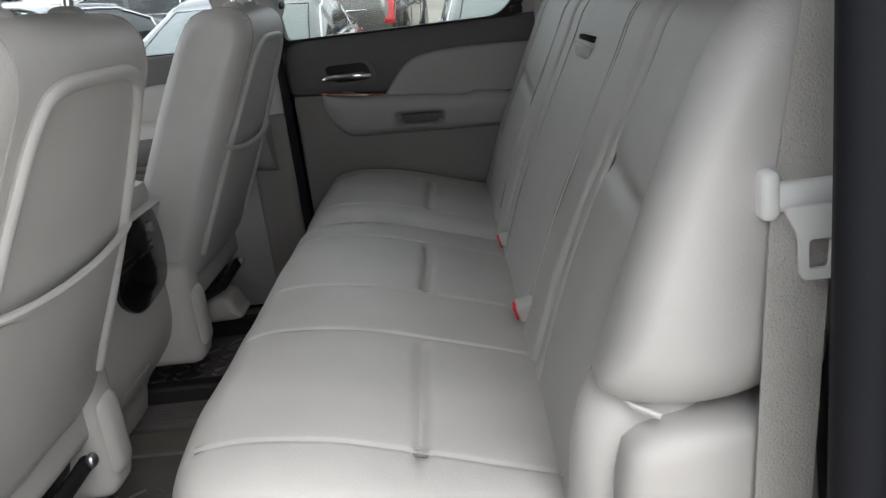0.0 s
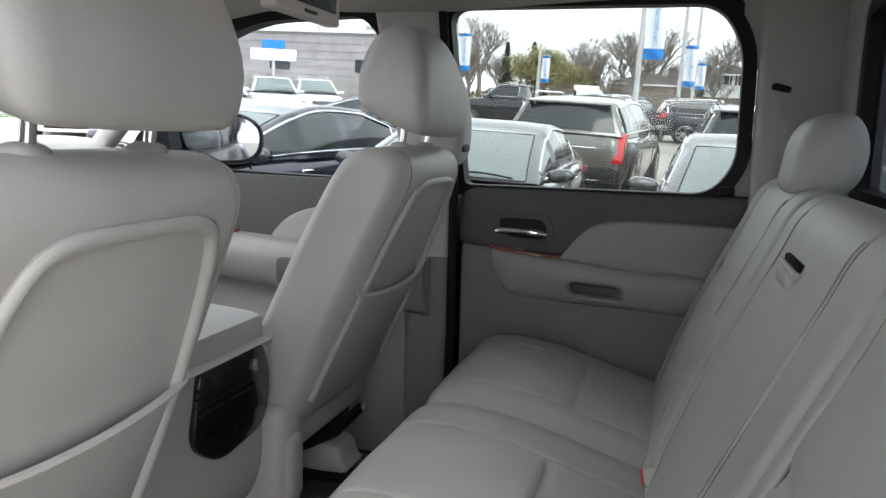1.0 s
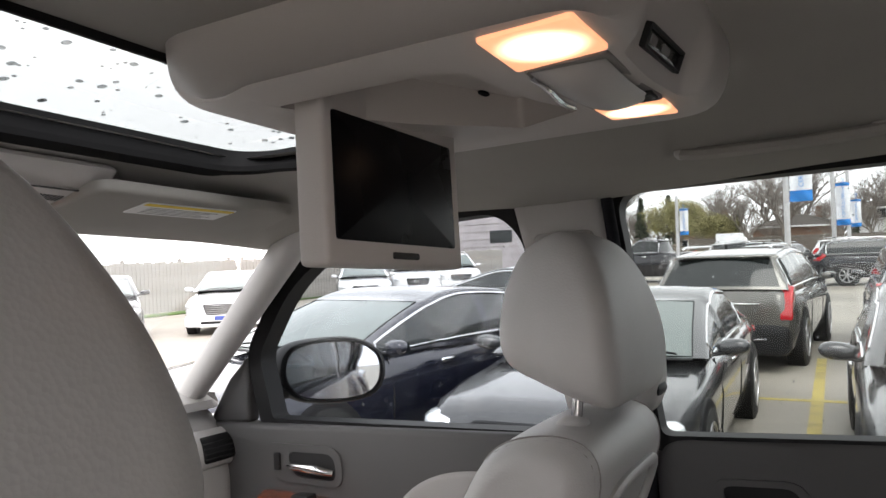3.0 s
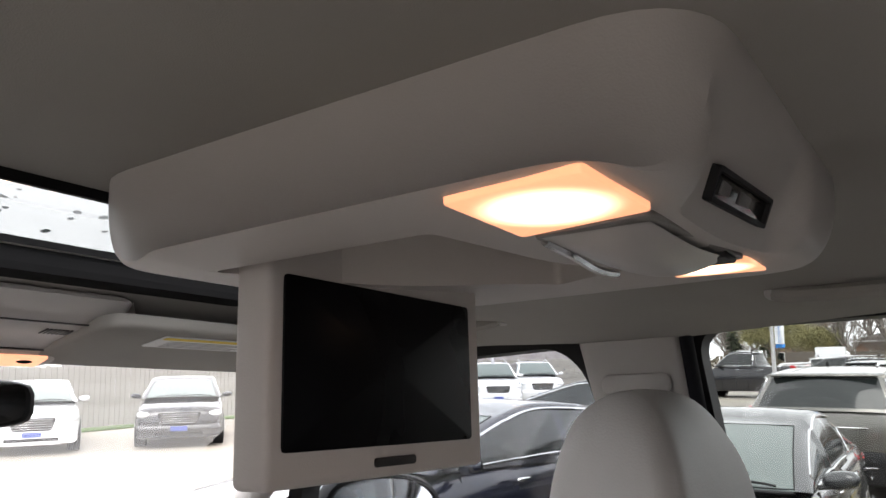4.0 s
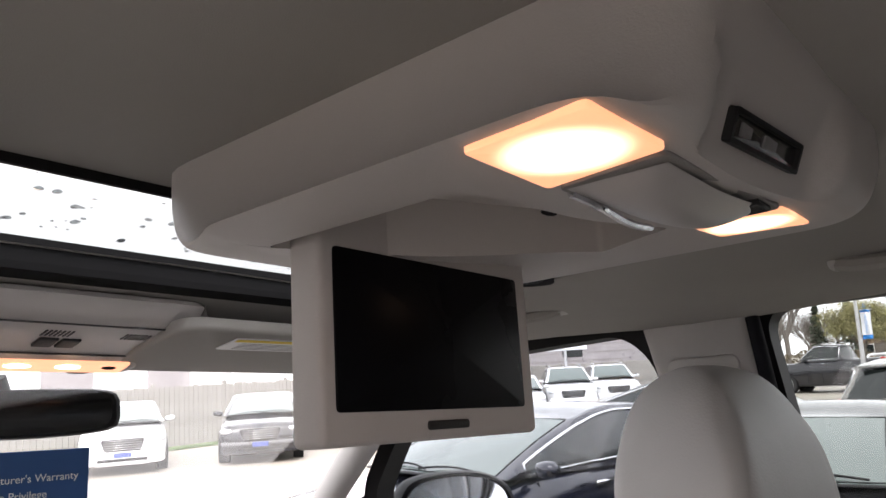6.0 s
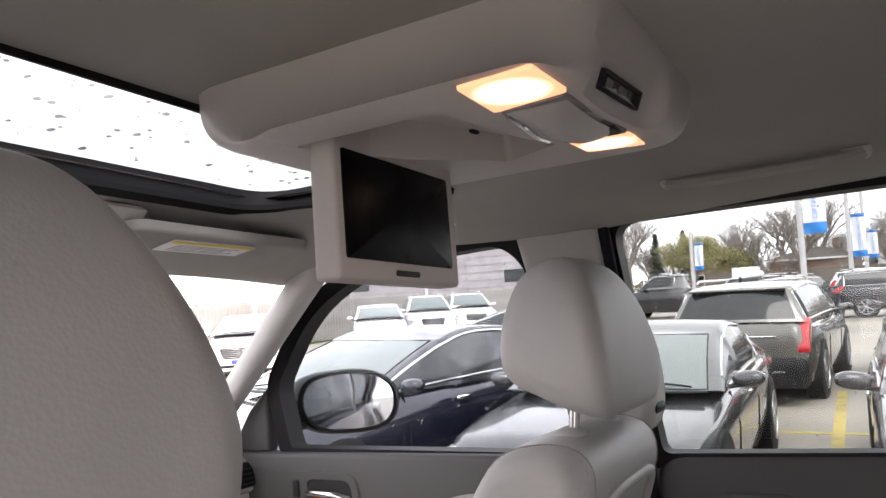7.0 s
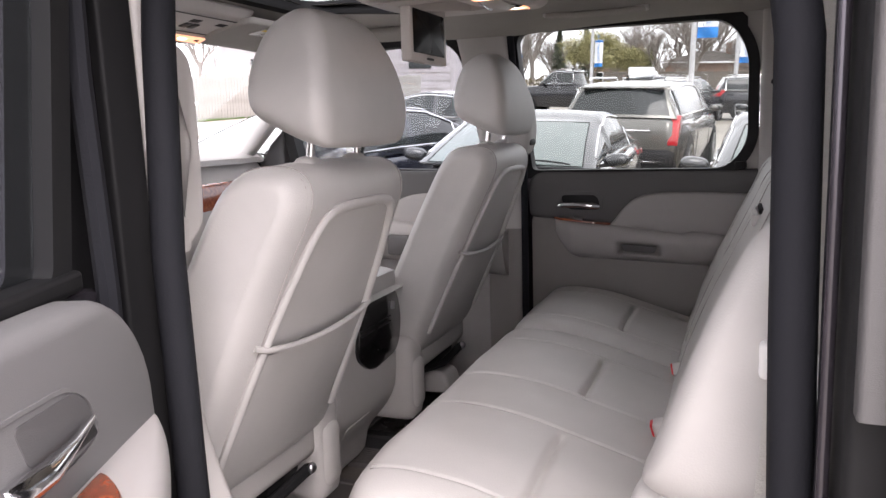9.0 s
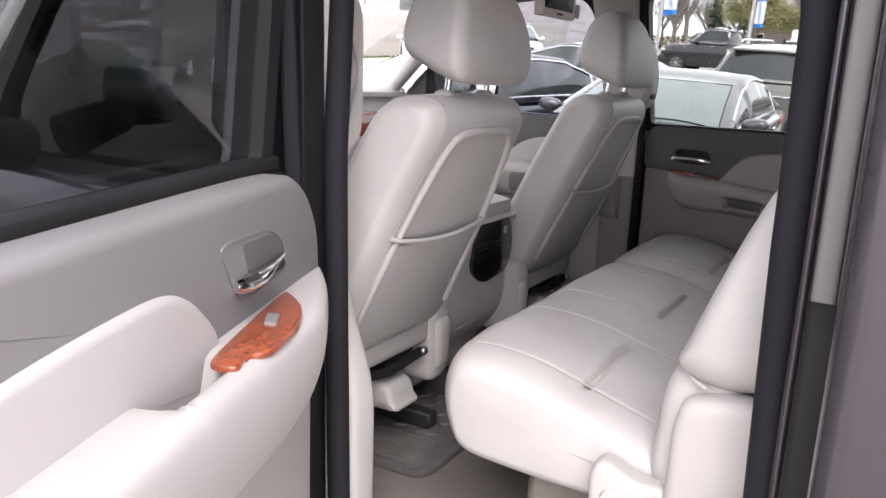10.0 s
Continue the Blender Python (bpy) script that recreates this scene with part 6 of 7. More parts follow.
            arch = lathe([(R + 0.045, -0.12), (R + 0.05, 0.094), (R + 0.03, 0.106), (R * 0.9, 0.107)], 28)
            piece("wheel_arch", moved(arch, c), BLACK, t)
            wh = piece("wheel", moved(lathe([(0.1, -0.1), (R * 0.68, -0.1), (R * 0.95, -0.1), (R, -0.06), (R, 0.07), (R * 0.95, 0.11), (R * 0.7, 0.117), (R * 0.68, 0.09), (0.02, 0.085)], 28), c), TYRE, t)
            sp = [lathe([(R * 0.71, 0.09), (R * 0.7, 0.121), (R * 0.64, 0.118), (R * 0.62, 0.09)], 28), lathe([(0.005, 0.12), (0.055, 0.118), (0.06, 0.09)], 14)]
            for k in range(7):
                sp.append(moved(box(0.03, R * 0.68, 0.09, 0.112, -0.026, 0.026, 0.008, 1), pose(0, 0, 0, 0, 360 * k / 7, 0)))
            piece("rim", moved(joined(*sp), c), RIM, wh, "alloy rim")
    # face
    zg = 0.42 * H
    piece("grille", sheet(corner([(-0.36, zg - 0.13), (0.36, zg - 0.13), (0.44, zg + 0.12), (-0.44, zg + 0.12)], 0.05), 0.04, lambda a, b, d: Vector((f - 0.02 + d, a * hw / 0.92, b)), 0.01), BLACK, t)
    for k in range(5):
        piece("grille_bar", box(f + 0.016, f + 0.028, -0.38 * hw / 0.92, 0.38 * hw / 0.92, zg - 0.1 + 0.045 * k, zg - 0.088 + 0.045 * k, 0.003, 1), CHROME, t)
    piece("front_bumper", slab([(f - 0.3, 0.22), (f + 0.02, 0.22), (f + 0.045, 0.3), (f + 0.02, zg - 0.14), (f - 0.3, zg - 0.14)], -hw * 0.93, hw * 0.93, 0.12, xyz, n=24, nu=6), col, t)
    piece("lower_intake", box(f + 0.01, f + 0.05, -0.5, 0.5, 0.26, 0.36, 0.02, 1), BLACK, t)
    for s in (-1, 1):
        piece("head_lamp", moved(blob(0, 0, 0, 0.20, 0.16, 0.075, 2.4, 16, 8), Matrix.Translation((f - 0.20, s * hw * 0.76, 0.475 * H)) @ pose(0, 0, 0, 0, 0, -s * 25)), HEADLAMP, t, "clear headlamp")
        piece("fog_lamp", box(f + 0.0, f + 0.04, s * 0.68 * hw - 0.07, s * 0.68 * hw + 0.07, 0.32, 0.38, 0.015, 1), CHROME, t)
        mz = belt + 0.06
        mr = piece("door_mirror", moved(blob(0, 0, 0, 0.07, 0.115, 0.06, 2.4, 18, 12), Matrix.Translation((ab - 0.30, s * (hw + 0.085), mz)) @ pose(0, 0, 0, s * 6, 0, -s * 12)), col, t)
        piece("mirror_foot", tube([(ab - 0.26, s * (hw * 0.93), mz - 0.05), (ab - 0.285, s * (hw + 0.04), mz - 0.045)], [0.03, 0.018], 8, flat=0.6), BLACK, mr)
        piece("mirror_pane", sheet(corner([(-0.085, -0.035), (0.085, -0.04), (0.085, 0.042), (-0.07, 0.038)], 0.02), 0.004, lambda a, b, d: Vector((ab - 0.355 - d, s * (hw + 0.09) + a, mz + b)), 0.001), CARGLASS, mr)
        for x in (ab - 1.0, ab - 2.0):
            piece("door_handle", box(x - 0.09, x + 0.09, s * (hw + 0.005) - 0.015, s * (hw + 0.005) + 0.015, belt - 0.13, belt - 0.10, 0.01, 1), CHROME if chrome else col, t)
        if suv:
            piece("tail_lamp", slab([(r + 0.0, belt - 0.33), (r + 0.05, belt - 0.33), (r + 0.36, belt - 0.02), (r + 0.33, belt + 0.05), (r + 0.20, belt + 0.05), (r + 0.07, belt - 0.08)], min(s * hw * 0.80, s * hw * 0.965), max(s * hw * 0.80, s * hw * 0.965), 0.02, xyz, n=30, nu=4), TAIL, t, "tall red tail lamp")
            piece("roof_rail", tube([(rf - 0.25, s * hw * 0.62, zr + 0.02), (rf - 0.35, s * hw * 0.62, zr + 0.06), (rr + 0.3, s * hw * 0.62, zr + 0.06), (rr + 0.15, s * hw * 0.62, zr + 0.02)], 0.016, 8), CHROME, t)
        else:
            piece("tail_lamp", moved(blob(0, 0, 0, 0.14, 0.15, 0.09, 2.6, 12, 8), Matrix.Translation((r + 0.12, s * hw * 0.76, 0.55 * H))), TAIL, t, "red tail lamp")
    piece("rear_bumper", slab([(r + 0.3, 0.24), (r - 0.03, 0.25), (r - 0.06, 0.35), (r - 0.03, 0.38 * H), (r + 0.3, 0.38 * H)], -hw * 0.92, hw * 0.92, 0.12, xyz, n=24, nu=6), col if not suv else BLACK, t)
    piece("tail_trim", box(r - 0.045, r + 0.02, -0.52, 0.52, 0.545 * H, 0.562 * H, 0.006, 1) if suv else box(r - 0.045, r - 0.01, -0.42, 0.42, 0.49 * H, 0.505 * H, 0.005, 1), CHROME, t)
    piece("bumper_trim", box(r - 0.07, r - 0.03, -0.6, 0.6, 0.27 * H, 0.285 * H, 0.005, 1), CHROME, t)
    if plate:
        piece("plate", box(f + 0.045, f + 0.06, -0.17, 0.17, 0.36, 0.46, 0.005, 1), PLATE, t, "blue dealer plate")
    if suv:
        piece("antenna_fin", moved(blob(0, 0, 0, 0.07, 0.02, 0.045, 2, 10, 6), Matrix.Translation((rr + 0.25, 0, zr + 0.06))), BLACK, t)
        piece("spoiler", box(rr - 0.16, rr + 0.15, -hw * 0.66, hw * 0.66, zr - 0.095, zr - 0.066, 0.012, 1), col, t)
    return t


def at(x, y, heading):
    """Nose direction in degrees from +x."""
    return pose(x, y, LOT, 0, 0, heading)


car("parked_sedan", "dark grey sedan parked nose-on beside the vehicle", at(-1.81, 6.3, -90), P_GREY, 4.9, 1.72, 1.36)
car("parked_sedan", "dark grey sedan parked nose-on with a misted windscreen, reflected sky put into its pale colour", at(0.80, 6.1, -90), P_GREY, 4.9, 1.84, 1.38)
car("parked_sedan", "navy black sedan with bright window trim, streaked by rain", at(-3.95, 5.8, -104), P_NAVY, 5.0, 1.88, 1.42)
car("parked_suv", "bronze-silver crossover seen from behind with red tail lamps", at(-1.40, 12.7, 85), P_SILVER, 4.8, 1.88, 1.62, suv=True)
car("parked_suv", "grey crossover parked tail-on in the next bay", at(1.15, 12.9, 90), P_GREY, 4.8, 1.88, 1.62, suv=True)
car("parked_suv", "black crossover parked side-on across the lane", at(1.45, 31.0, 0), P_BLACK, 4.65, 1.88, 1.66, suv=True)
car("parked_sedan", "grey sedan beyond the crossover", at(-5.2, 12.0, 180), P_GREY, 4.9, 1.85, 1.45)
car("parked_pickup", "black crew-cab pickup parked across the lot", at(-7.7, 35.5, 172), P_BLACK, 5.0, 2.0, 1.98, suv=True, pickup=True)
car("parked_sedan", "white compact sedan facing the vehicle", at(-17.6, 9.5, -30), P_WHITE, 4.6, 1.79, 1.46, chrome=False)
car("parked_sedan", "dark sedan with a chrome grille facing the vehicle", at(-15.9, 12.2, -40), P_BLACK, 4.8, 1.85, 1.48)
for k, (x, y) in enumerate(((-15.3, 22.8), (-15.1, 26.0), (-14.9, 29.2), (-14.2, 15.0))):
    car("parked_suv" if k % 3 else "parked_sedan", "white car in the row along the fence", at(x, y, -55), P_WHITE, 4.7, 1.85, 1.68 if k % 3 else 1.46, suv=bool(k % 3), chrome=False)

# ---- far side of the lot: lines, fences, flags, houses, trees ----
def solid(name, label, category, vf, material, m=None, kind="", group=""):
    ob = piece(name, vf, material, None)
    if m is not None:
        ob.matrix_world = m
    return tagged(ob, label, category, group, kind)


for x, y0, y1 in ((-0.42, 3.4, 11.8), (2.5, 3.4, 11.8), (-3.3, 9.5, 13.0)):
    solid("bay_line", "worn yellow painted bay line on the asphalt", "road marking", box(x - 0.06, x + 0.06, y0, y1, LOT + 0.0005, LOT + 0.004, 0.001, 1), LINE, kind="structure")
solid("bay_line", "worn yellow painted bay line on the asphalt", "road marking", box(-6.0, 5.0, 8.55, 8.67, LOT + 0.0005, LOT + 0.0045, 0.001, 1), LINE, kind="structure")

FENCE = mat("weathered_fence", (0.30, 0.285, 0.265), 0.85, grain=0.3, grain_scale=60, stain=0.3, stain_scale=2)
DARKFENCE = mat("dark_fence", (0.12, 0.105, 0.09), 0.9, stain=0.3, stain_scale=2)
STONE = mat("grey_block", (0.36, 0.335, 0.345), 0.9, stain=0.2, stain_scale=1.2, grain=0.3, grain_scale=20)
SIDING = mat("pale_siding", (0.72, 0.73, 0.74), 0.7, stain=0.08, stain_scale=1)
SHINGLE = mat("dark_shingle", (0.09, 0.078, 0.07), 0.9, stain=0.3, stain_scale=3)
BRICKWALL = mat("brown_brick", (0.24, 0.155, 0.115), 0.9, stain=0.25, stain_scale=2)
POLE = mat("painted_steel", (0.5, 0.5, 0.51), 0.45, 0.3)
FLAGW = mat("white_flag", (0.75, 0.77, 0.8), 0.8, stain=0.08)
FLAGB = mat("blue_flag", (0.03, 0.22, 0.60), 0.8, stain=0.08)
BARK = mat("bark", (0.23, 0.205, 0.185), 0.95, stain=0.3, stain_scale=8)
LEAF = mat("budding_leaves", (0.36, 0.34, 0.17), 0.9, stain=0.35, stain_scale=1.5)
NEEDLE = mat("conifer_needles", (0.06, 0.075, 0.045), 0.9, stain=0.3, stain_scale=2)


def board_fence(p, q, h, material, label, step=0.16):
    p, q = Vector((*p, LOT)), Vector((*q, LOT))
    n = int((q - p).length / step)
    along = (q - p).normalized()
    m = Matrix.Translation(p) @ pose(0, 0, 0, 0, 0, math.degrees(math.atan2(along.y, along.x)))
    t = thing("fence", label, "fence", m)
    me = linked("board", *box(0, step - 0.012, -0.012, 0.012, 0.05, h, 0.004, 1), material)
    rnd = random.Random(3)
    for k in range(min(n, 240)):
        add("board", me, t, m=Matrix.Translation((k * step, rnd.uniform(-0.006, 0.006), rnd.uniform(-0.03, 0.03))))
    for z in (0.35, h - 0.35):
        piece("rail", box(0, (q - p).length, 0.014, 0.06, z, z + 0.09, 0.005, 1), material, t)
    for k in range(0, n, 15):
        piece("post", box(k * step - 0.05, k * step + 0.05, 0.014, 0.11, 0, h + 0.1, 0.01, 1), material, t)
    return t


board_fence((-20.6, 0.0), (-20.4, 22.0), 1.75, FENCE, "weathered grey board fence along the lot")
board_fence((-20.4, 22.3), (-17.0, 40.0), 1.75, FENCE, "weathered grey board fence behind the white cars")
board_fence((-11.0, 66.0), (26.0, 62.0), 2.0, DARKFENCE, "dark board fence in front of the houses")
solid("grass_strip", "narrow strip of grass under the fence", "grass", box(-20.3, -19.6, 0, 34, LOT, LOT + 0.06, 0.02, 1), GRASS, kind="structure")

# long block building beyond the fence, with its courses
wall_m = pose(-36, 47, LOT, 0, 0, -6)
store = thing("block_building", "long grey-pink block building beyond the lot", "building", wall_m)
piece("wall", box(0, 19, 0, 8, 0, 4.6, 0.02, 1), STONE, store)
for k in range(9):
    piece("course_band", box(-0.02, 19.02, -0.03, 0.02, 0.5 * k + 0.45, 0.5 * k + 0.475, 0.004, 1), FENCE, store)
piece("roof_edge", box(-0.15, 19.15, -0.15, 8.15, 4.6, 4.85, 0.03, 1), SIDING, store)
for k in range(3):
    piece("window", box(3 + 6.5 * k, 4.6 + 6.5 * k, -0.05, 0.02, 2.2, 3.0, 0.01, 1), CARGLASS, store)
front = thing("pale_building", "pale flat-roofed showroom building beyond the fence", "building", pose(-36, -8, LOT, 0, 0, 90))
piece("wall", box(0, 34, 0, 8, 0, 5.2, 0.02, 1), SIDING, front)
piece("roof_edge", box(-0.1, 34.1, -0.1, 8.1, 5.2, 5.5, 0.03, 1), POLE, front)
for k in range(6):
    piece("door", box(3 + 5.2 * k, 5.4 + 5.2 * k, -0.06, 0.02, 0.0, 2.8, 0.02, 1), STONE, front)


def flag_pole(x, y, h, flags):
    t = thing("flag_pole", "steel pole with a white and blue sales banner", "flag pole", pose(x, y, LOT), group="flag poles")
    piece("pole", tube([(0, 0, 0), (0, 0, h * 0.6), (0, 0, h)], [0.09, 0.075, 0.06], 12), POLE, t)
    for z0, z1, w in flags:
        def cloth(a, b, c, d, m):
            vs, fs = [], []
            for i in range(9):
                for j in range(9):
                    u, v = i / 8, j / 8
                    vs.append(Vector((0.1 + w * (a + (b - a) * u), 0.06 * math.sin(u * 5 + v * 2), z0 + (z1 - z0) * (c + (d - c) * v))))
            for i in range(8):
                for j in range(8):
                    k = i * 9 + j
                    fs.append((k, k + 9, k + 10, k + 1))
            return vs, fs
        f = piece("banner", cloth(0, 1, 0.14, 0.92, 0), FLAGW, t, "white banner cloth")
        piece("banner_end", cloth(0, 1, 0.0, 0.14, 0), FLAGB, f, "blue banner end")
        piece("banner_end", cloth(0, 1, 0.92, 1.0, 0), FLAGB, f, "blue banner end")
        piece("arm", tube([(0, 0, z1), (w + 0.15, 0, z1)], 0.02, 6), POLE, t)
        text("CERTIFIED PRE-OWNED", w * 0.30, f, Matrix.Translation((0.1 + w * 0.62, -0.09, z0 + (z1 - z0) * 0.18)) @ pose(0, 0, 0, 90, 0, 0) @ pose(0, 0, 0, 0, 0, 90), FLAGB, "banner_lettering")
    return t


flag_pole(-1.46, 25.0, 9.0, [(2.84, 5.2, 0.62)])
flag_pole(-0.21, 34.0, 9.5, [(2.19, 3.89, 0.5)])
flag_pole(0.41, 40.0, 9.0, [(2.18, 3.45, 0.42)])
flag_pole(-6.1, 33.0, 3.7, [(2.06, 3.18, 0.36)])
flag_pole(-11.34, 38.0, 8.0, [(2.5, 4.34, 0.66)])
sgn = thing("lot_sign", "white and blue lot sign on a post", "sign", pose(-15.9, 27.5, LOT, 0, 0, 25))
piece("post", tube([(0, 0, 0), (0, 0, 2.9)], 0.06, 10), POLE, sgn)
piece("board", box(-0.9, 0.9, -0.08, -0.03, 2.3, 2.75, 0.02, 1), FLAGW, sgn)
piece("board_top", box(-0.45, 0.45, -0.08, -0.03, 2.76, 3.1, 0.02, 1), FLAGB, sgn)


def house(x, y, w, d, h, turn, walls, label, storeys=2):
    t = thing("house", label, "house", pose(x, y, LOT, 0, 0, turn), group="houses")
    piece("wall", box(-w / 2, w / 2, -d / 2, d / 2, 0, h, 0.02, 1), walls, t)
    e = 0.5
    rf = [(-w / 2 - e, -d / 2 - e, h), (w / 2 + e, -d / 2 - e, h), (w / 2 + e, d / 2 + e, h), (-w / 2 - e, d / 2 + e, h), (-w / 2 + d / 2, 0, h + 1.2), (w / 2 - d / 2, 0, h + 1.2)]
    piece("roof", (rf, [(0, 1, 5, 4), (1, 2, 5), (2, 3, 4, 5), (3, 0, 4), (3, 2, 1, 0)]), SHINGLE, t, smooth=False)
    piece("fascia", box(-w / 2 - e, w / 2 + e, -d / 2 - e - 0.03, -d / 2 - e, h - 0.16, h + 0.02, 0.01, 1), SIDING, t)
    for s in range(storeys):
        for k in range(3):
            cx = -w / 2 + w * (k + 0.5) / 3
            wd = piece("window", box(cx - 0.5, cx + 0.5, -d / 2 - 0.05, -d / 2 + 0.02, 0.9 + 2.6 * s, 2.1 + 2.6 * s, 0.01, 1), SIDING, t)
            piece("pane", box(cx - 0.42, cx + 0.42, -d / 2 - 0.07, -d / 2 - 0.04, 0.98 + 2.6 * s, 2.02 + 2.6 * s, 0.005, 1), CARGLASS, wd)
            for sx in (-0.72, 0.54):
                piece("shutter", box(cx + sx, cx + sx + 0.18, -d / 2 - 0.06, -d / 2 + 0.02, 0.9 + 2.6 * s, 2.1 + 2.6 * s, 0.01, 1), SHINGLE, wd)
    if storeys == 1:
        piece("chimney", box(w * 0.2, w * 0.2 + 0.6, -0.3, 0.3, h, h + 2.0, 0.02, 1), BRICKWALL, t)
    return t


house(4.6, 94, 5.4, 6, 4.7, -8, SIDING, "pale two-storey house with a dark hipped roof")
house(-3.6, 90, 8.5, 7, 3.1, 0, BRICKWALL, "low brown-roofed brick bungalow beyond the fence", 1)
house(-13.0, 92, 7.5, 7, 3.3, 4, BRICKWALL, "low dark-roofed bungalow half hidden by trees", 1)
house(14.5, 90, 9, 7, 3.2, -6, BRICKWALL, "low brick bungalow beyond the fence", 1)
bx = thing("box_truck", "white box truck parked far across the lot", "truck", pose(-5.95, 50, LOT, 0, 0, 5))
piece("box", box(-0.75, 0.75, -2.2, 2.2, 0.6, 2.2, 0.04, 1), SIDING, bx)
piece("cab", box(-0.95, 0.95, 2.25, 3.8, 0.5, 2.0, 0.2, 3), SIDING, bx)
for x in (-0.8, 0.8):
    for y in (-1.5, 2.9):
        piece("wheel", moved(lathe([(0.05, -0.12), (0.36, -0.12), (0.38, 0), (0.36, 0.12), (0.05, 0.12)], 20), Matrix.Translation((x, y, 0.38)) @ pose(0, 0, 0, 0, 0, 90)), TYRE, bx)


# trees
def bare_tree(h, seed, spread=0.45, leaf=None, leaves=0, fork=0.28):
    rnd = random.Random(seed)
    trunk, twigs, lv = [], [], []

    def grow(p, d, length, r, depth):
        q = p + d * length
        mid = p.lerp(q, 0.5) + Vector((rnd.uniform(-1, 1), rnd.uniform(-1, 1), 0)) * length * 0.05
        (trunk if depth < 2 else twigs).append(tube([p, mid, q], [r, r * 0.85, r * 0.68], 6 if depth < 2 else 3))
        if depth >= 6 or r < 0.004:
            for _ in range(leaves):
                c = q + Vector((rnd.gauss(0, 1), rnd.gauss(0, 1), rnd.gauss(0, 0.8))) * 0.35
                s = rnd.uniform(0.03, 0.075)
                a = Vector((rnd.uniform(-1, 1), rnd.uniform(-1, 1), rnd.uniform(-1, 1))).normalized() * s
                b = a.cross(Vector((rnd.uniform(-1, 1), rnd.uniform(-1, 1), 1))).normalized() * s
                lv.append(([c - a, c - b, c + a, c + b], [(0, 1, 2, 3)]))
            return
        for k in range(4 if depth < 2 else 3):
            a = rnd.uniform(0, 2 * math.pi)
            nd = (d + Vector((math.cos(a), math.sin(a), rnd.uniform(-0.1, 0.4))) * rnd.uniform(spread * 0.7, spread * 1.6)).normalized()
            grow(p.lerp(q, rnd.uniform(0.45, 1.0)), nd, length * rnd.uniform(0.6, 0.82), r * 0.56, depth + 1)
    grow(Vector((0, 0, -0.1)), Vector((0, 0, 1)), h * fork, h * 0.022, 0)
    return joined(*trunk), joined(*twigs), (joined(*lv) if lv else None)


def tree(name, label, x, y, h, seed, leaf=None, leaves=0, spread=0.5):
    t = thing(name, label, "tree", pose(x, y, LOT), group="trees behind the lot")
    tr, tw, lv = bare_tree(h, seed, spread, leaf, leaves)
    piece("trunk", tr, BARK, t)
    c = piece("crown", tw, BARK, t, "fine bare twigs", smooth=False)
    c["kind"] = "stuff"
    if lv:
        l = piece("leaves", lv, leaf, t, "small yellow-green spring leaves", smooth=False)
        l["kind"] = "stuff"
    return t


def conifer(x, y, h, seed):
    rnd = random.Random(seed)
    t = thing("conifer", "dark evergreen tree behind the lot", "tree", pose(x, y, LOT), group="trees behind the lot")
    piece("trunk", tube([(0, 0, 0), (0, 0, h)], [0.16, 0.03], 8), BARK, t)
    lv = []
    for k in range(900):
        u = rnd.random() ** 0.8
        z = h * (0.08 + 0.92 * u)
        r = h * 0.2 * (1 - u) * rnd.uniform(0.3, 1.1) + 0.05
        a = rnd.uniform(0, 2 * math.pi)
        c = Vector((math.cos(a) * r, math.sin(a) * r, z - r * 0.3))
        s = rnd.uniform(0.14, 0.34)
        o = Vector((math.cos(a), math.sin(a), -0.4)).normalized() * s
        b = Vector((-math.sin(a), math.cos(a), rnd.uniform(-0.4, 0.4))) * s * 0.5
        lv.append(([c - o, c - b, c + o, c + b], [(0, 1, 2, 3)]))
    piece("crown", joined(*lv), NEEDLE, t, smooth=False)["kind"] = "stuff"
    return t


base_trees = [tree("bare_tree", "bare grey-brown spring tree behind the fence", -4.6, 82, 12.5, 11, spread=0.55), tree("bare_tree", "bare grey-brown spring tree behind the fence", 8.5, 84, 10.0, 12), tree("bare_tree", "bare grey-brown spring tree behind the fence", -22, 80, 11.0, 13)]
tree("willow_tree", "yellow-green budding willow behind the lot", -13.6, 76, 7.2, 21, LEAF, 20, 0.6)
tree("willow_tree", "yellow-green budding willow behind the lot", -10.6, 79, 6.0, 22, LEAF, 18, 0.6)
for x, y, h, sd in ((-17.6, 78, 6.4, 1), (-8.6, 80, 4.9, 2), (-15.6, 82, 6.8, 3), (1.6, 84, 3.6, 4), (9.6, 86, 5.0, 5)):
    conifer(x, y, h, sd)
rt = random.Random(9)
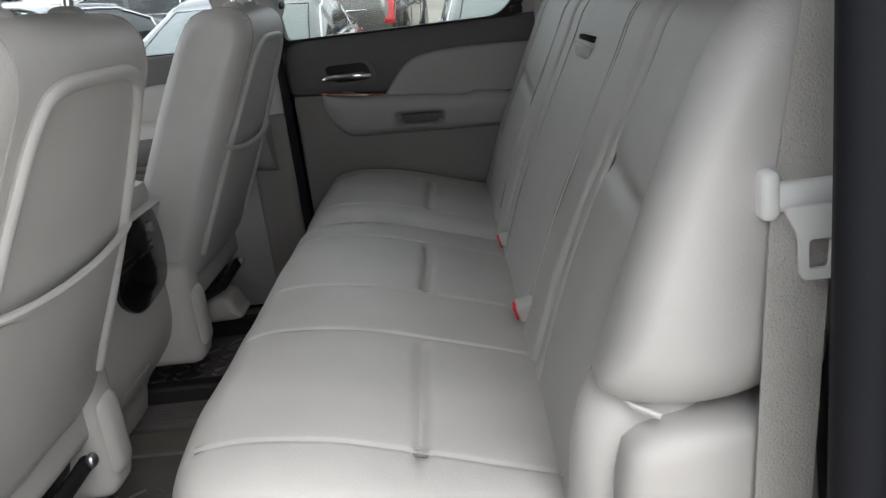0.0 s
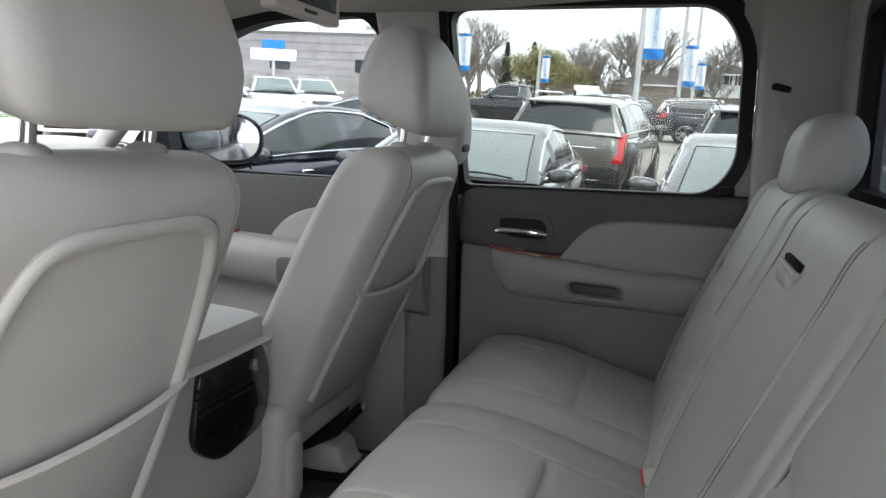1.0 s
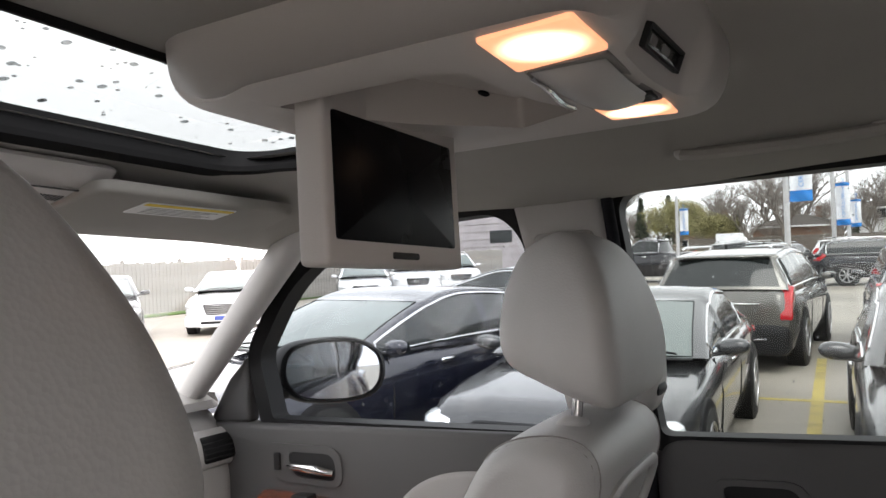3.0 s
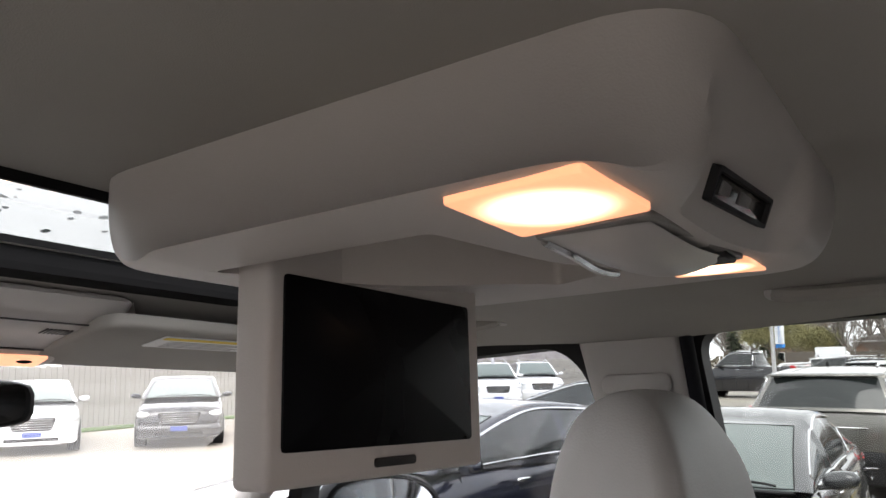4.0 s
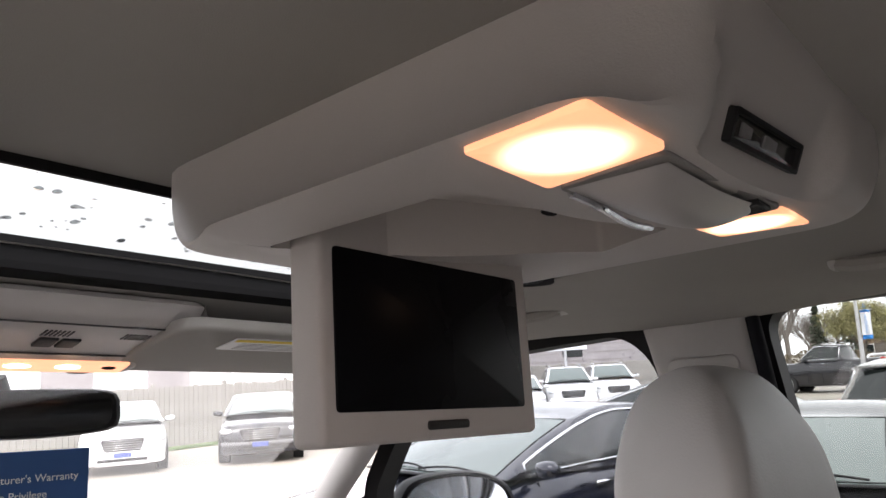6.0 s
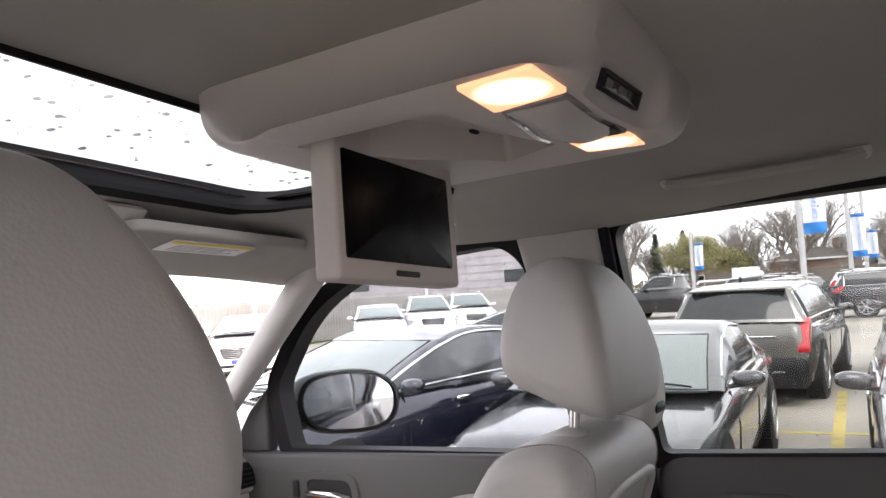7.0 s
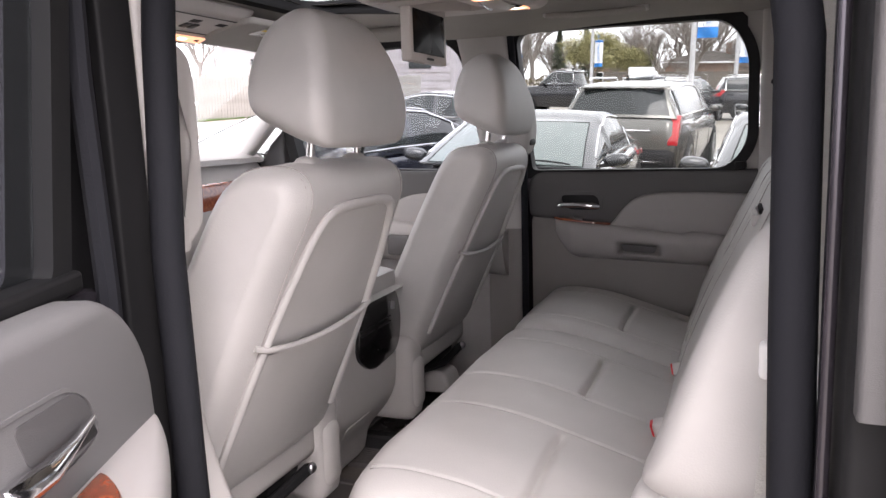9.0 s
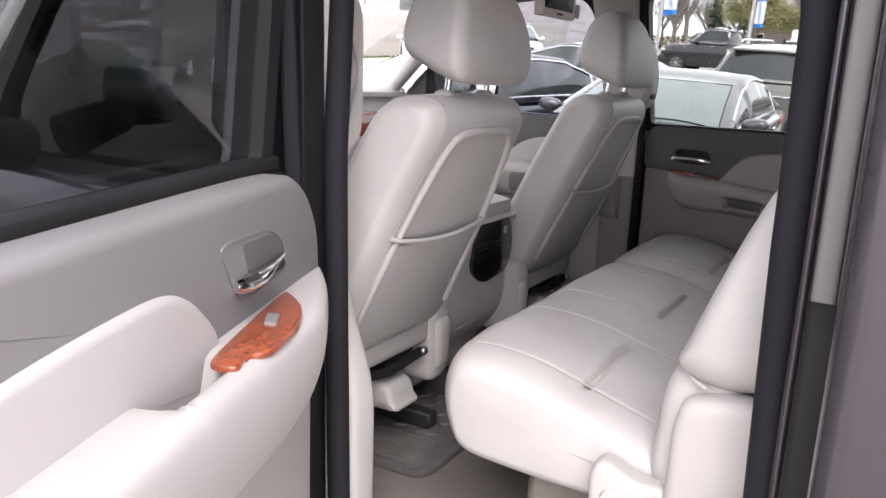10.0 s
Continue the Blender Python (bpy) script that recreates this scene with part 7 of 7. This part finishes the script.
for k in range(40):
    src = base_trees[k % 3]
    x = -75 + 3.4 * k + rt.uniform(-1.5, 1.5)
    copy_thing(src, pose(x, 92 + rt.uniform(-4, 14), LOT, 0, 0, rt.uniform(0, 360)) @ Matrix.Scale(rt.uniform(0.8, 1.25), 4))

for k in range(34):
    src = base_trees[(k * 2 + 1) % 3]
    x = -46 + 1.9 * k + rt.uniform(-0.8, 0.8)
    copy_thing(src, pose(x, 76 + rt.uniform(0, 30), LOT, 0, 0, rt.uniform(0, 360)) @ Matrix.Scale(rt.uniform(0.45, 0.9), 4))
hedge = []
rh = random.Random(31)
for k in range(5200):
    x = rh.uniform(-42, 24)
    top = 1.7 + 0.8 * noise.noise((x * 0.23, 3.1, 0)) + 0.5 * noise.noise((x * 0.9, 7.7, 0))
    c = Vector((x, 70 + rh.uniform(-0.7, 0.7), LOT + rh.uniform(0.05, 1.0) ** 0.7 * max(0.8, top)))
    s = rh.uniform(0.06, 0.15)
    a = Vector((rh.uniform(-1, 1), rh.uniform(-1, 1), rh.uniform(-1, 1))).normalized() * s
    b = a.cross(Vector((rh.uniform(-1, 1), 1, rh.uniform(-1, 1)))).normalized() * s
    hedge.append(([c - a, c - b, c + a, c + b], [(0, 1, 2, 3)]))
HEDGE = mat("brown_scrub", (0.15, 0.125, 0.085), 0.95, stain=0.35, stain_scale=0.6)
solid("scrub", "brown leafless scrub along the fence behind the lot", "shrubs", joined(*hedge), HEDGE, kind="stuff")

# more parked cars across the lot
car("parked_suv", "red-lamped dark crossover in the middle of the lot", at(-1.9, 29.0, 75), P_BLACK, 4.6, 1.85, 1.6, suv=True)
for k, (x, y, hd, p, sv) in enumerate(((-4.6, 47, 0, P_WHITE, True), (1.0, 48, 0, P_WHITE, True), (6.5, 47, 5, P_GREY, False), (-4.2, 37, 160, P_GREY, True), (7.5, 31, 0, P_RED, False), (12.5, 30, 0, P_WHITE, True), (4.0, 12, 90, P_BLACK, True), (4.1, 5.2, -90, P_WHITE, False))):
    car("parked_suv" if sv else "parked_sedan", "car parked far across the damp lot", at(x, y, hd), p, 4.7, 1.85, 1.68 if sv else 1.45, suv=sv, chrome=False)
